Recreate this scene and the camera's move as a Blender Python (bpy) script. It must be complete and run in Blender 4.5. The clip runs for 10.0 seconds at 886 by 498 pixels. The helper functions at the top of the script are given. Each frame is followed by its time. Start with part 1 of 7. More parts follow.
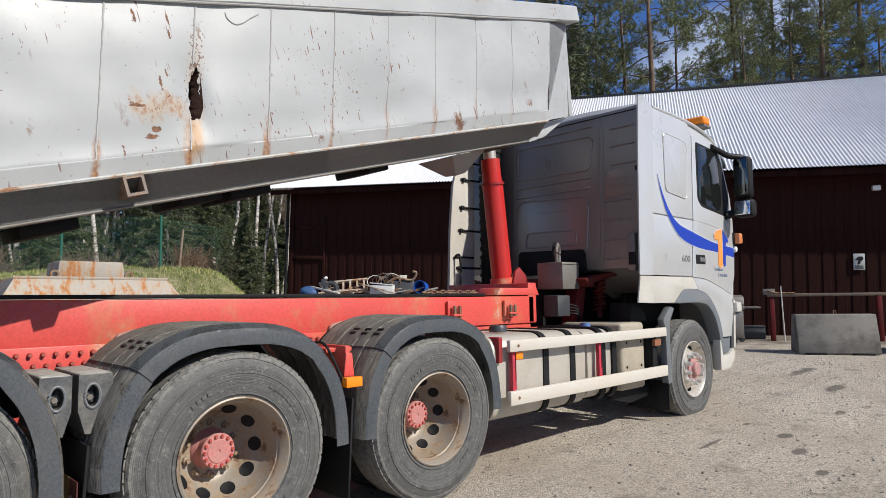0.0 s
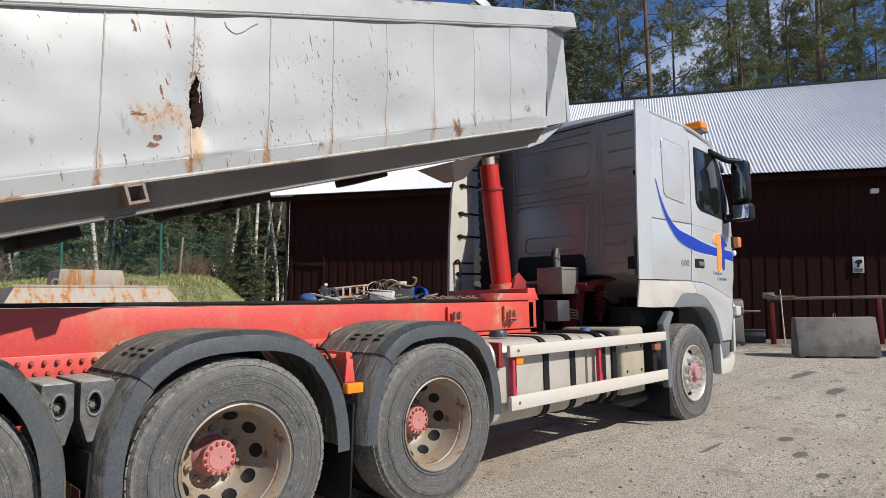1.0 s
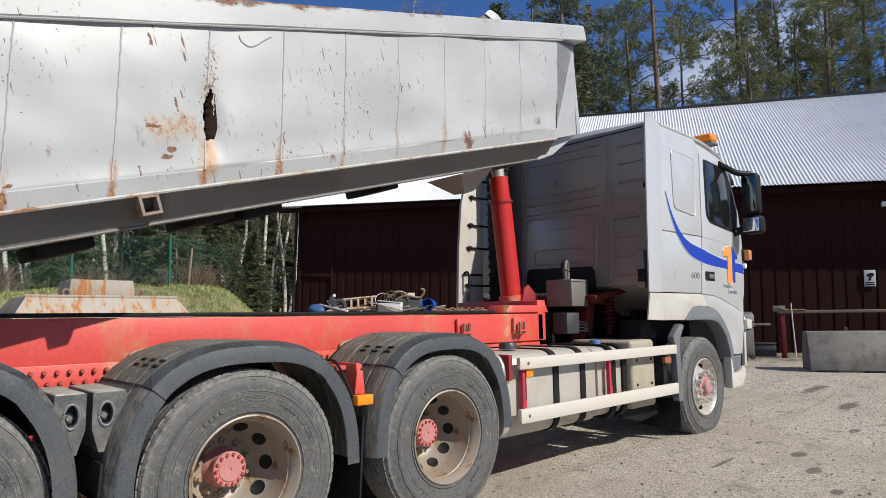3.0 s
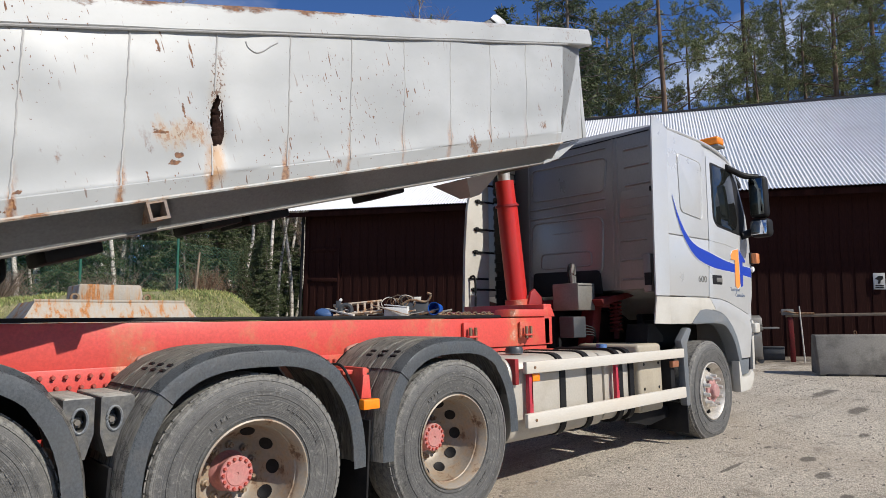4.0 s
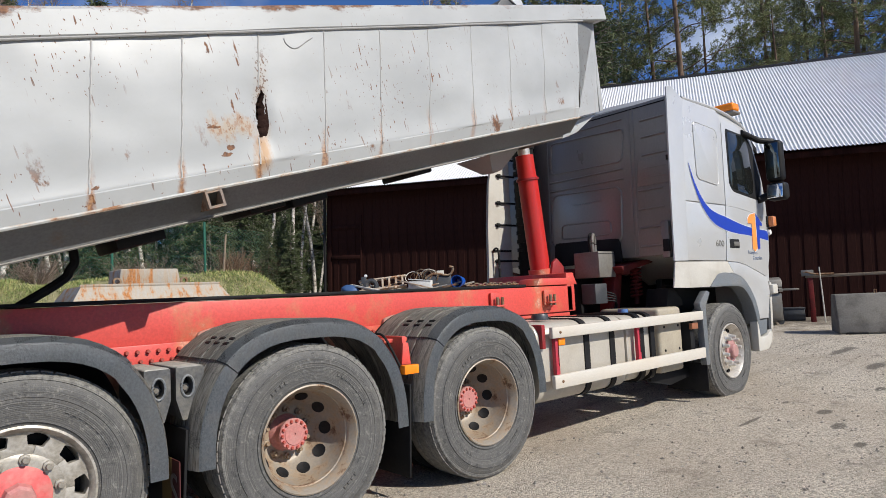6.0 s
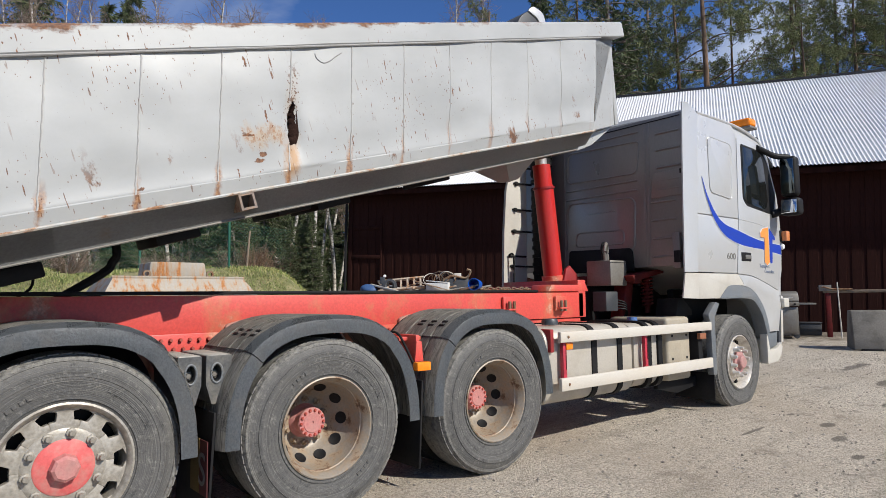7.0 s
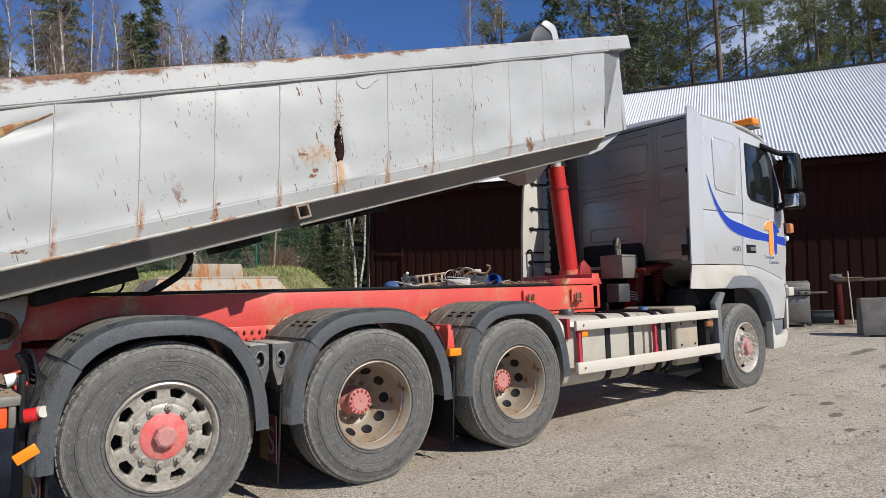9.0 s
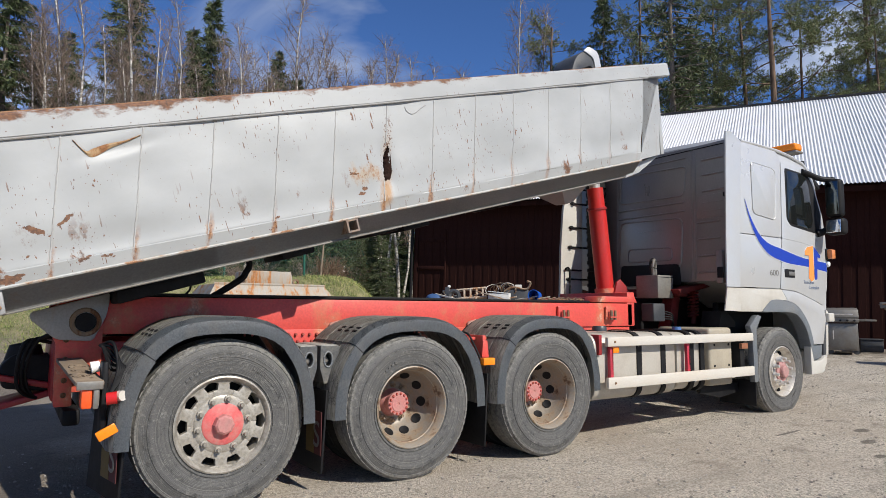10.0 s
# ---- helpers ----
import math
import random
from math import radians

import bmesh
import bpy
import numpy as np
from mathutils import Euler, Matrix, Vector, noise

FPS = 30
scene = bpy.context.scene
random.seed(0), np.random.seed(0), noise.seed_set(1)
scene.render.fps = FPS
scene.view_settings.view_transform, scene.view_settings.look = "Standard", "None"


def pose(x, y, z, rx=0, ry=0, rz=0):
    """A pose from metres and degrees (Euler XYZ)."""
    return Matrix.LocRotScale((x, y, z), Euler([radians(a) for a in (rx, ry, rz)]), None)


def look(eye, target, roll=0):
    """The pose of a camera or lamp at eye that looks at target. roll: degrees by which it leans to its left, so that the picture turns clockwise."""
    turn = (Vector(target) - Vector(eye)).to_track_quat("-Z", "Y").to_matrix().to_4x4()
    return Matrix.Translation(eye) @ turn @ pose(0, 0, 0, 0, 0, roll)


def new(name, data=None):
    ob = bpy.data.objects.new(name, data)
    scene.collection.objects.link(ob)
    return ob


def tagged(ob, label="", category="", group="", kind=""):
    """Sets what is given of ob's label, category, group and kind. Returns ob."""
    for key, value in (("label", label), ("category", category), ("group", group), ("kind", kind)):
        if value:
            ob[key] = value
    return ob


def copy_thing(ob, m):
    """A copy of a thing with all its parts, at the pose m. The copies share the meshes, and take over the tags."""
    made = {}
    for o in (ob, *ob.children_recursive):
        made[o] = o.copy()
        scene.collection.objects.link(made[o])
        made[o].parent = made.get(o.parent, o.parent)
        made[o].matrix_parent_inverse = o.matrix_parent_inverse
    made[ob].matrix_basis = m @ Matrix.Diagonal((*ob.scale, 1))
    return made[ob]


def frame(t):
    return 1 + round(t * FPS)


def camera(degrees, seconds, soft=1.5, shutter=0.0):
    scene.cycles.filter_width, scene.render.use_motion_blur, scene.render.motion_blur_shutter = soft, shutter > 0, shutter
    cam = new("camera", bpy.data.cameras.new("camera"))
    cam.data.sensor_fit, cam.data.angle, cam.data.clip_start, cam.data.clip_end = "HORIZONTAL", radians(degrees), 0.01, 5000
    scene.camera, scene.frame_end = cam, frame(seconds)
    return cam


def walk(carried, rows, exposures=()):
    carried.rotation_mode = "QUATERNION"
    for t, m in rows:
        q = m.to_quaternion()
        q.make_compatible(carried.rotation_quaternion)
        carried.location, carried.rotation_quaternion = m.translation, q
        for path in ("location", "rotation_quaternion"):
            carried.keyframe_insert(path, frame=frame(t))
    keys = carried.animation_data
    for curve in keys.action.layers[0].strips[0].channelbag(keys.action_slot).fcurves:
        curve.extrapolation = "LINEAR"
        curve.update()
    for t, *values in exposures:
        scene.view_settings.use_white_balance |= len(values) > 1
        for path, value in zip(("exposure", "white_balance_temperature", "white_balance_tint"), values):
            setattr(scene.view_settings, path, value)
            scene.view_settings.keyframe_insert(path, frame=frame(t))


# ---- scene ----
cam = camera(70.1, 10.0, soft=0.8)
PATH = [
    (0, (-1.446, -4.145, 1.252), (-0.051, -2.721, 1.412), -0.7),
    (0.5, (-1.452, -4.151, 1.253), (-0.063, -2.722, 1.424), -0.9),
    (1, (-1.458, -4.158, 1.249), (-0.063, -2.736, 1.428), -1.1),
    (1.5, (-1.463, -4.157, 1.25), (-0.079, -2.727, 1.447), -0.9),
    (2, (-1.468, -4.151, 1.249), (-0.096, -2.709, 1.447), -0.6),
    (2.5, (-1.471, -4.145, 1.25), (-0.093, -2.709, 1.455), -0.7),
    (4, (-1.474, -4.15, 1.253), (-0.113, -2.702, 1.481), -0.9),
    (4.5, (-1.478, -4.161, 1.252), (-0.148, -2.683, 1.465), -0.5),
    (5, (-1.524, -4.168, 1.251), (-0.207, -2.683, 1.487), -0.8),
    (5.5, (-1.61, -4.199, 1.244), (-0.271, -2.727, 1.443), -1.6),
    (5.7, (-1.653, -4.242, 1.239), (-0.323, -2.756, 1.392), -2.7),
    (6.8, (-1.816, -4.427, 1.237), (-0.524, -2.908, 1.393), -1.9),
    (7, (-1.834, -4.489, 1.237), (-0.559, -2.956, 1.392), -0.8),
    (7.5, (-1.885, -4.646, 1.235), (-0.698, -3.046, 1.412), -1.2),
    (8, (-1.961, -4.708, 1.232), (-0.79, -3.1, 1.442), -1.3),
    (8.5, (-2.113, -4.767, 1.208), (-0.879, -3.198, 1.336), -2.7),
    (9, (-2.242, -4.859, 1.222), (-1.007, -3.292, 1.366), -1.8),
    (9.5, (-2.311, -4.967, 1.207), (-1.092, -3.393, 1.402), -1.0),
    (10, (-2.397, -5.136, 1.202), (-1.277, -3.491, 1.392), 0.3),
]
walk(cam, [(t, look(eye, target, roll)) for t, eye, target, roll in PATH])

# ---- world, sun, exposure ----
scene.view_settings.exposure = 0.12
world = bpy.data.worlds.new("world")
scene.world = world
world.use_nodes = True
wn, wl = world.node_tree.nodes, world.node_tree.links
SUN_FROM = Vector((0.21, -0.80, 0.67)).normalized()
sky = wn.new("ShaderNodeTexSky")
sky.sky_type, sky.sun_disc = "NISHITA", False
sky.sun_elevation = math.asin(SUN_FROM.z)
sky.sun_rotation = math.atan2(SUN_FROM.x, SUN_FROM.y)
sky.air_density, sky.dust_density, sky.ozone_density, sky.altitude = 1.0, 0.0, 4.0, 2500.0
# thin white clouds drawn by noise over the sky
tc = wn.new("ShaderNodeTexCoord")
mp = wn.new("ShaderNodeMapping")
mp.inputs["Scale"].default_value = (1.0, 1.0, 2.6)
cn = wn.new("ShaderNodeTexNoise")
cn.inputs["Scale"].default_value, cn.inputs["Detail"].default_value = 2.3, 6.0
cn.inputs["Distortion"].default_value = 0.5
cr = wn.new("ShaderNodeValToRGB")
cr.color_ramp.elements[0].position, cr.color_ramp.elements[1].position = 0.50, 0.74
cm = wn.new("ShaderNodeMixRGB")
cm.inputs[2].default_value = (8.2, 8.9, 10.0, 1)
bg = wn["Background"]
bg.inputs["Strength"].default_value = 0.078
wl.new(tc.outputs["Generated"], mp.inputs["Vector"])
wl.new(mp.outputs["Vector"], cn.inputs["Vector"])
wl.new(cn.outputs["Fac"], cr.inputs["Fac"])
wl.new(cr.outputs["Color"], cm.inputs["Fac"])
blue = wn.new("ShaderNodeMixRGB")
blue.blend_type, blue.inputs[0].default_value, blue.inputs[2].default_value = "MULTIPLY", 1.0, (0.82, 1.12, 1.53, 1)
wl.new(sky.outputs["Color"], blue.inputs[1])
wl.new(blue.outputs["Color"], cm.inputs[1])
wl.new(cm.outputs["Color"], bg.inputs["Color"])
sun = new("sun", bpy.data.lights.new("sun", "SUN"))
sun.data.energy, sun.data.angle, sun.data.color = 4.75, radians(0.53), (1.0, 0.955, 0.875)
sun.matrix_world = look((0, 0, 30), Vector((0, 0, 30)) - SUN_FROM)

# ---- materials ----
def rgb(c):
    return (c[0], c[1], c[2], 1.0)


def mix(nt, fac, a, b):
    n = nt.nodes.new("ShaderNodeMixRGB")
    for sock, v in zip(n.inputs, (fac, a, b)):
        if isinstance(v, bpy.types.NodeSocket):
            nt.links.new(v, sock)
        else:
            sock.default_value = v if isinstance(v, float) else rgb(v)
    return n.outputs[0]


def noise_tex(nt, scale, detail=4.0, stretch=(1, 1, 1), rough=0.55, turn=(0, 0, 0)):
    t = nt.nodes.new("ShaderNodeTexCoord")
    m = nt.nodes.new("ShaderNodeMapping")
    m.inputs["Scale"].default_value = stretch
    m.inputs["Rotation"].default_value = turn
    n = nt.nodes.new("ShaderNodeTexNoise")
    n.inputs["Scale"].default_value, n.inputs["Detail"].default_value = scale, detail
    n.inputs["Roughness"].default_value = rough
    nt.links.new(t.outputs["Object"], m.inputs["Vector"])
    nt.links.new(m.outputs["Vector"], n.inputs["Vector"])
    return n.outputs["Fac"]


def ramp(nt, src, lo, hi, a=0.0, b=1.0):
    n = nt.nodes.new("ShaderNodeMapRange")
    n.inputs["From Min"].default_value, n.inputs["From Max"].default_value = lo, hi
    n.inputs["To Min"].default_value, n.inputs["To Max"].default_value = a, b
    nt.links.new(src, n.inputs["Value"])
    return n.outputs[0]


def mul(nt, a, b, op="MULTIPLY"):
    n = nt.nodes.new("ShaderNodeMath")
    n.operation = op
    for sock, v in zip(n.inputs, (a, b)):
        if isinstance(v, bpy.types.NodeSocket):
            nt.links.new(v, sock)
        else:
            sock.default_value = v
    return n.outputs[0]


def start(name):
    m = bpy.data.materials.new(name)
    m.use_nodes = True
    return m, m.node_tree, m.node_tree.nodes["Principled BSDF"]


def finish(nt, bsdf, color, rough, metal=0.0, bump=None, strength=0.3, dist=0.01):
    if isinstance(color, bpy.types.NodeSocket):
        nt.links.new(color, bsdf.inputs["Base Color"])
    else:
        bsdf.inputs["Base Color"].default_value = rgb(color)
    if isinstance(rough, bpy.types.NodeSocket):
        nt.links.new(rough, bsdf.inputs["Roughness"])
    else:
        bsdf.inputs["Roughness"].default_value = rough
    bsdf.inputs["Metallic"].default_value = metal
    if bump is not None:
        b = nt.nodes.new("ShaderNodeBump")
        b.inputs["Strength"].default_value, b.inputs["Distance"].default_value = strength, dist
        nt.links.new(bump, b.inputs["Height"])
        nt.links.new(b.outputs["Normal"], bsdf.inputs["Normal"])


def worn(name, base, rough=0.5, metal=0.0, dirt=(0.25, 0.2, 0.15), amount=0.4, scale=3.0, grain=60.0, bump=0.15, vary=0.12, stretch=(1, 1, 1), spec=0.5):
    """A surface with two scales of variation: broad dirt and fine grain."""
    m, nt, bsdf = start(name)
    broad = noise_tex(nt, scale, 6.0, stretch, 0.62)
    fine = noise_tex(nt, grain, 4.0, stretch)
    lo = tuple(c * (1 - vary) for c in base)
    hi = tuple(min(1.0, c * (1 + vary)) for c in base)
    c = mix(nt, ramp(nt, fine, 0.3, 0.7), lo, hi)
    c = mix(nt, ramp(nt, broad, 0.45, 0.75, 0.0, amount), c, dirt)
    r = ramp(nt, broad, 0.3, 0.7, max(0.03, rough - 0.1), min(1.0, rough + 0.15))
    bsdf.inputs["Specular IOR Level"].default_value = spec
    finish(nt, bsdf, c, r, metal, fine, bump, 0.004)
    return m


def scuffed(name, base, rough=0.5, metal=0.0, dirt=(0.25, 0.2, 0.15), amount=0.4, scale=3.0, grain=60.0, bump=0.15, vary=0.12, stretch=(1, 1, 1)):
    """Dark plastic with dust films, pale scratches and a dusty gloss."""
    m, nt, bsdf = start(name)
    broad = noise_tex(nt, scale, 7.0, stretch, 0.68)
    film = noise_tex(nt, 1.7, 4.0)
    fine = noise_tex(nt, grain, 4.0, stretch)
    scr = noise_tex(nt, 34.0, 6.0, (0.35, 1, 2.2), 0.75, (0, radians(25), 0))
    c = mix(nt, ramp(nt, fine, 0.3, 0.7), tuple(x * (1 - vary) for x in base), tuple(x * (1 + vary) for x in base))
    c = mix(nt, ramp(nt, film, 0.40, 0.70, 0.0, 0.28), c, dirt)
    c = mix(nt, ramp(nt, broad, 0.52, 0.72, 0.0, amount), c, dirt)
    c = mix(nt, ramp(nt, scr, 0.66, 0.71, 0.0, 0.75), c, (0.40, 0.39, 0.37))
    finish(nt, bsdf, c, ramp(nt, broad, 0.3, 0.7, rough - 0.08, rough + 0.22), metal, fine, bump, 0.004)
    return m


def rusty(name, base, rust=(0.17, 0.065, 0.022), amount=0.5, rough=0.5, scale=5.0, metal=0.0, streak=(1, 1, 0.25)):
    m, nt, bsdf = start(name)
    a = noise_tex(nt, scale, 8.0, streak, 0.68)
    f = noise_tex(nt, 70.0, 3.0)
    lo = 0.72 - 0.3 * amount
    mask = ramp(nt, a, lo, lo + 0.08)
    c = mix(nt, ramp(nt, f, 0.3, 0.7), tuple(x * 0.88 for x in base), tuple(min(1, x * 1.08) for x in base))
    rc = mix(nt, ramp(nt, f, 0.35, 0.65), rust, tuple(x * 1.9 for x in rust))
    halo = ramp(nt, a, lo - 0.1, lo, 0.0, 0.35)
    c = mix(nt, halo, c, (0.4, 0.24, 0.1))
    c = mix(nt, mask, c, rc)
    finish(nt, bsdf, c, ramp(nt, mask, 0, 1, rough, 0.9), metal, f, 0.2, 0.003)
    return m


def plain(name, base, rough=0.4, metal=0.0):
    m, nt, bsdf = start(name)
    f = noise_tex(nt, 45.0, 3.0)
    c = mix(nt, ramp(nt, f, 0.3, 0.7), tuple(x * 0.9 for x in base), tuple(min(1.0, x * 1.07) for x in base))
    finish(nt, bsdf, c, rough, metal)
    return m


M_SILVER = worn("silver_paint", (0.56, 0.56, 0.55), 0.34, 0.3, (0.40, 0.38, 0.35), 0.18, 2.0, 90, 0.03, 0.03)
# Cab silver darkened to hold the back wall's shade and dark reflections, plus dust.
M_CABBACK = worn("dusty_shaded_silver_paint", (0.25, 0.24, 0.235), 0.36, 0.55, (0.19, 0.165, 0.145), 0.35, 1.6, 60, 0.05, 0.05, (1, 1, 0.5))
M_SKIRT = worn("off_white_plastic", (0.53, 0.505, 0.45), 0.45, 0.0, (0.33, 0.29, 0.23), 0.45, 3.0, 80, 0.05, 0.05)
M_GREYPLAST = worn("grey_plastic", (0.046, 0.05, 0.057), 0.5, 0.0, (0.12, 0.115, 0.105), 0.5, 4.0, 70, 0.25, 0.15)
M_FENDER = scuffed("dusty_fender_plastic", (0.132, 0.148, 0.163), 0.45, 0.0, (0.23, 0.215, 0.19), 0.5, 9.0, 110, 0.4, 0.25, (1, 1, 0.8))
M_FENDTOP = worn("dusty_fender_top", (0.30, 0.285, 0.255), 0.8, 0.0, (0.46, 0.42, 0.35), 1.0, 6.0, 24, 0.5, 0.55, (0.6, 4.0, 0.6))
M_FRONTRIM = worn("polished_front_rim", (0.60, 0.56, 0.50), 0.4, 0.45, (0.26, 0.20, 0.15), 0.7, 13.0, 60, 0.1, 0.12)


def tyre_mat():
    """Rubber with rings of dust that follow the wheel, fine scuffs and a grey shoulder."""
    m, nt, bsdf = start("tyre_rubber")
    t = nt.nodes.new("ShaderNodeTexCoord")
    sep = nt.nodes.new("ShaderNodeSeparateXYZ")
    nt.links.new(t.outputs["Object"], sep.inputs[0])
    x, z = sep.outputs[0], sep.outputs[2]
    r = mul(nt, mul(nt, mul(nt, x, x), mul(nt, z, z), "ADD"), 0.5, "POWER")
    one = nt.nodes.new("ShaderNodeTexNoise")
    one.noise_dimensions = "1D"
    one.inputs["Scale"].default_value, one.inputs["Detail"].default_value = 34.0, 5.0
    nt.links.new(r, one.inputs["W"])
    thin = nt.nodes.new("ShaderNodeTexNoise")
    thin.noise_dimensions = "1D"
    thin.inputs["Scale"].default_value, thin.inputs["Detail"].default_value = 190.0, 2.0
    nt.links.new(r, thin.inputs["W"])
    fine = noise_tex(nt, 150.0, 3.0)
    mid = noise_tex(nt, 38.0, 6.0, (1, 1, 1), 0.72)
    scuff = noise_tex(nt, 16.0, 8.0, (1, 1, 1), 0.8)
    broad = noise_tex(nt, 4.0, 3.0)
    c = mix(nt, ramp(nt, one.outputs["Fac"], 0.35, 0.65), (0.048, 0.048, 0.047), (0.086, 0.084, 0.081))
    c = mix(nt, ramp(nt, fine, 0.35, 0.7, 0.0, 0.5), c, (0.14, 0.134, 0.125))
    c = mix(nt, ramp(nt, mid, 0.55, 0.72, 0.0, 0.7), c, (0.28, 0.27, 0.245))
    c = mix(nt, ramp(nt, broad, 0.35, 0.7, 0.0, 0.25), c, (0.13, 0.122, 0.11))
    c = mix(nt, mul(nt, ramp(nt, thin.outputs["Fac"], 0.56, 0.66), ramp(nt, scuff, 0.42, 0.6, 0.0, 0.55)), c, (0.22, 0.21, 0.19))
    c = mix(nt, ramp(nt, scuff, 0.60, 0.66, 0.0, 0.55), c, (0.27, 0.26, 0.235))
    c = mix(nt, ramp(nt, scuff, 0.42, 0.36, 0.0, 0.7), c, (0.022, 0.022, 0.022))
    edge = mul(nt, ramp(nt, r, 0.455, 0.485), ramp(nt, mid, 0.38, 0.56, 0.0, 0.75))
    c = mix(nt, edge, c, (0.25, 0.24, 0.215))
    finish(nt, bsdf, c, ramp(nt, mid, 0.3, 0.7, 0.55, 0.85), 0.0, mul(nt, mid, mul(nt, thin.outputs["Fac"], 0.6), "ADD"), 0.7, 0.005)
    return m


M_RUBBER = tyre_mat()
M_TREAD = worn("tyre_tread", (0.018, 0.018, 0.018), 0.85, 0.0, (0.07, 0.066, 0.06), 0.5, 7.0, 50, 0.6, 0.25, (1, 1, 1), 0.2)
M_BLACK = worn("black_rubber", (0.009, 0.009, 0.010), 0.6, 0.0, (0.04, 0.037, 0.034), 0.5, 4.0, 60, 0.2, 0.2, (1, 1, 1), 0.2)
M_RED = rusty("red_frame_paint", (0.62, 0.078, 0.062), (0.36, 0.20, 0.145), 0.40, 0.45, 3.4, 0.0, (1, 1, 0.7))
M_LUG = worn("dusty_pink_steel", (0.46, 0.20, 0.16), 0.75, 0.0, (0.36, 0.27, 0.21), 0.9, 14.0, 70, 0.5, 0.2)
M_REDBOLT = worn("dirty_red_bolts", (0.42, 0.06, 0.045), 0.6, 0.0, (0.22, 0.12, 0.09), 0.7, 20.0, 60, 0.1, 0.2)
# Darker frame red; on the far rail and cross members it holds shade.
M_REDDARK = worn("dark_and_shaded_red_paint", (0.33, 0.018, 0.022), 0.4, 0.0, (0.08, 0.04, 0.035), 0.5, 6.0, 60, 0.1, 0.15)
M_REDGLOSS = worn("red_cylinder_paint", (0.53, 0.022, 0.020), 0.32, 0.0, (0.28, 0.06, 0.04), 0.45, 3.0, 60, 0.08, 0.08, (1, 1, 0.3))
M_HUB = worn("faded_red_hub", (0.50, 0.19, 0.175), 0.65, 0.0, (0.30, 0.22, 0.185), 0.7, 9.0, 70, 0.2, 0.15)
M_HUBBRIGHT = worn("red_wheel_hub", (0.60, 0.105, 0.10), 0.55, 0.0, (0.46, 0.29, 0.24), 0.8, 12.0, 70, 0.1, 0.1)
M_RIM = rusty("dusty_steel_rim", (0.30, 0.26, 0.21), (0.12, 0.07, 0.042), 0.55, 0.5, 9.0, 0.15, (1, 1, 1))
M_RIMALU = worn("cast_aluminium_rim", (0.38, 0.35, 0.30), 0.42, 0.3, (0.14, 0.12, 0.09), 0.8, 14.0, 60, 0.2, 0.18)
M_FRONTHUB = worn("dusty_pink_hub", (0.42, 0.21, 0.195), 0.7, 0.0, (0.30, 0.23, 0.195), 0.8, 12.0, 70, 0.2, 0.15)
M_CHROME = worn("dull_chrome", (0.68, 0.65, 0.60), 0.35, 0.6, (0.3, 0.25, 0.2), 0.5, 9.0, 60, 0.05, 0.06)
M_NUT = rusty("rusty_steel", (0.20, 0.15, 0.11), (0.13, 0.06, 0.03), 0.7, 0.6, 14.0, 0.4)
M_WHITERAIL = worn("dirty_white_rail_paint", (0.58, 0.545, 0.48), 0.42, 0.0, (0.55, 0.46, 0.35), 0.5, 2.2, 70, 0.05, 0.05, (0.5, 1, 2))
M_BATT = worn("beige_battery_cover", (0.40, 0.35, 0.265), 0.5, 0.0, (0.26, 0.22, 0.165), 0.7, 4.0, 70, 0.1, 0.08)
M_TANK = worn("dusty_aluminium_tank", (0.52, 0.48, 0.41), 0.48, 0.3, (0.37, 0.32, 0.25), 0.7, 3.0, 70, 0.08, 0.06)
M_STEELBOX = worn("brushed_steel_box", (0.21, 0.20, 0.18), 0.5, 0.4, (0.16, 0.12, 0.09), 0.6, 5.0, 60, 0.1, 0.1)
M_ORANGE = plain("orange_reflector", (0.95, 0.25, 0.01), 0.25)
M_ORANGEP = plain("orange_lettering", (0.92, 0.29, 0.06), 0.45)
M_BLUEP = plain("blue_lettering", (0.005, 0.038, 0.36), 0.5)
M_GREYP = plain("grey_lettering", (0.18, 0.22, 0.30), 0.5)
M_REDLENS = plain("red_lamp_lens", (0.55, 0.02, 0.02), 0.2)
M_WHITELENS = plain("white_lamp_lens", (0.8, 0.8, 0.78), 0.3)
M_MIRROR = plain("mirror_glass", (0.75, 0.76, 0.77), 0.05, 1.0)
M_BEDRAIL = rusty("grey_bed_rail", (0.335, 0.33, 0.32), (0.20, 0.13, 0.08), 0.05, 0.5, 3.0, 0.1)
M_BEDIN = rusty("rusted_bed_inside", (0.25, 0.13, 0.075), (0.15, 0.06, 0.03), 0.7, 0.85, 6.0)
M_CONCRETE = worn("weathered_concrete", (0.20, 0.185, 0.16), 0.9, 0.0, (0.06, 0.053, 0.045), 0.95, 2.6, 45, 0.5, 0.15)
M_PLATE = rusty("grey_steel_with_rust", (0.35, 0.32, 0.275), (0.27, 0.115, 0.04), 0.66, 0.6, 7.0, 0.0, (1.6, 1, 0.25))
M_BARN = worn("dark_brown_barn_wood", (0.030, 0.0095, 0.0070), 0.88, 0.0, (0.010, 0.004, 0.0035), 0.8, 1.6, 30, 0.3, 0.3, (3, 3, 0.25), 0.12)
M_ROOF = worn("corrugated_zinc", (0.80, 0.80, 0.79), 0.38, 0.2, (0.58, 0.55, 0.50), 0.35, 1.2, 30, 0.05, 0.05, (1, 1, 0.4))
M_WOOD = worn("weathered_wood", (0.24, 0.18, 0.125), 0.8, 0.0, (0.10, 0.08, 0.06), 0.5, 3.0, 40, 0.3, 0.2, (0.3, 2, 2))
M_FENCE = plain("green_fence_paint", (0.02, 0.11, 0.07), 0.5)

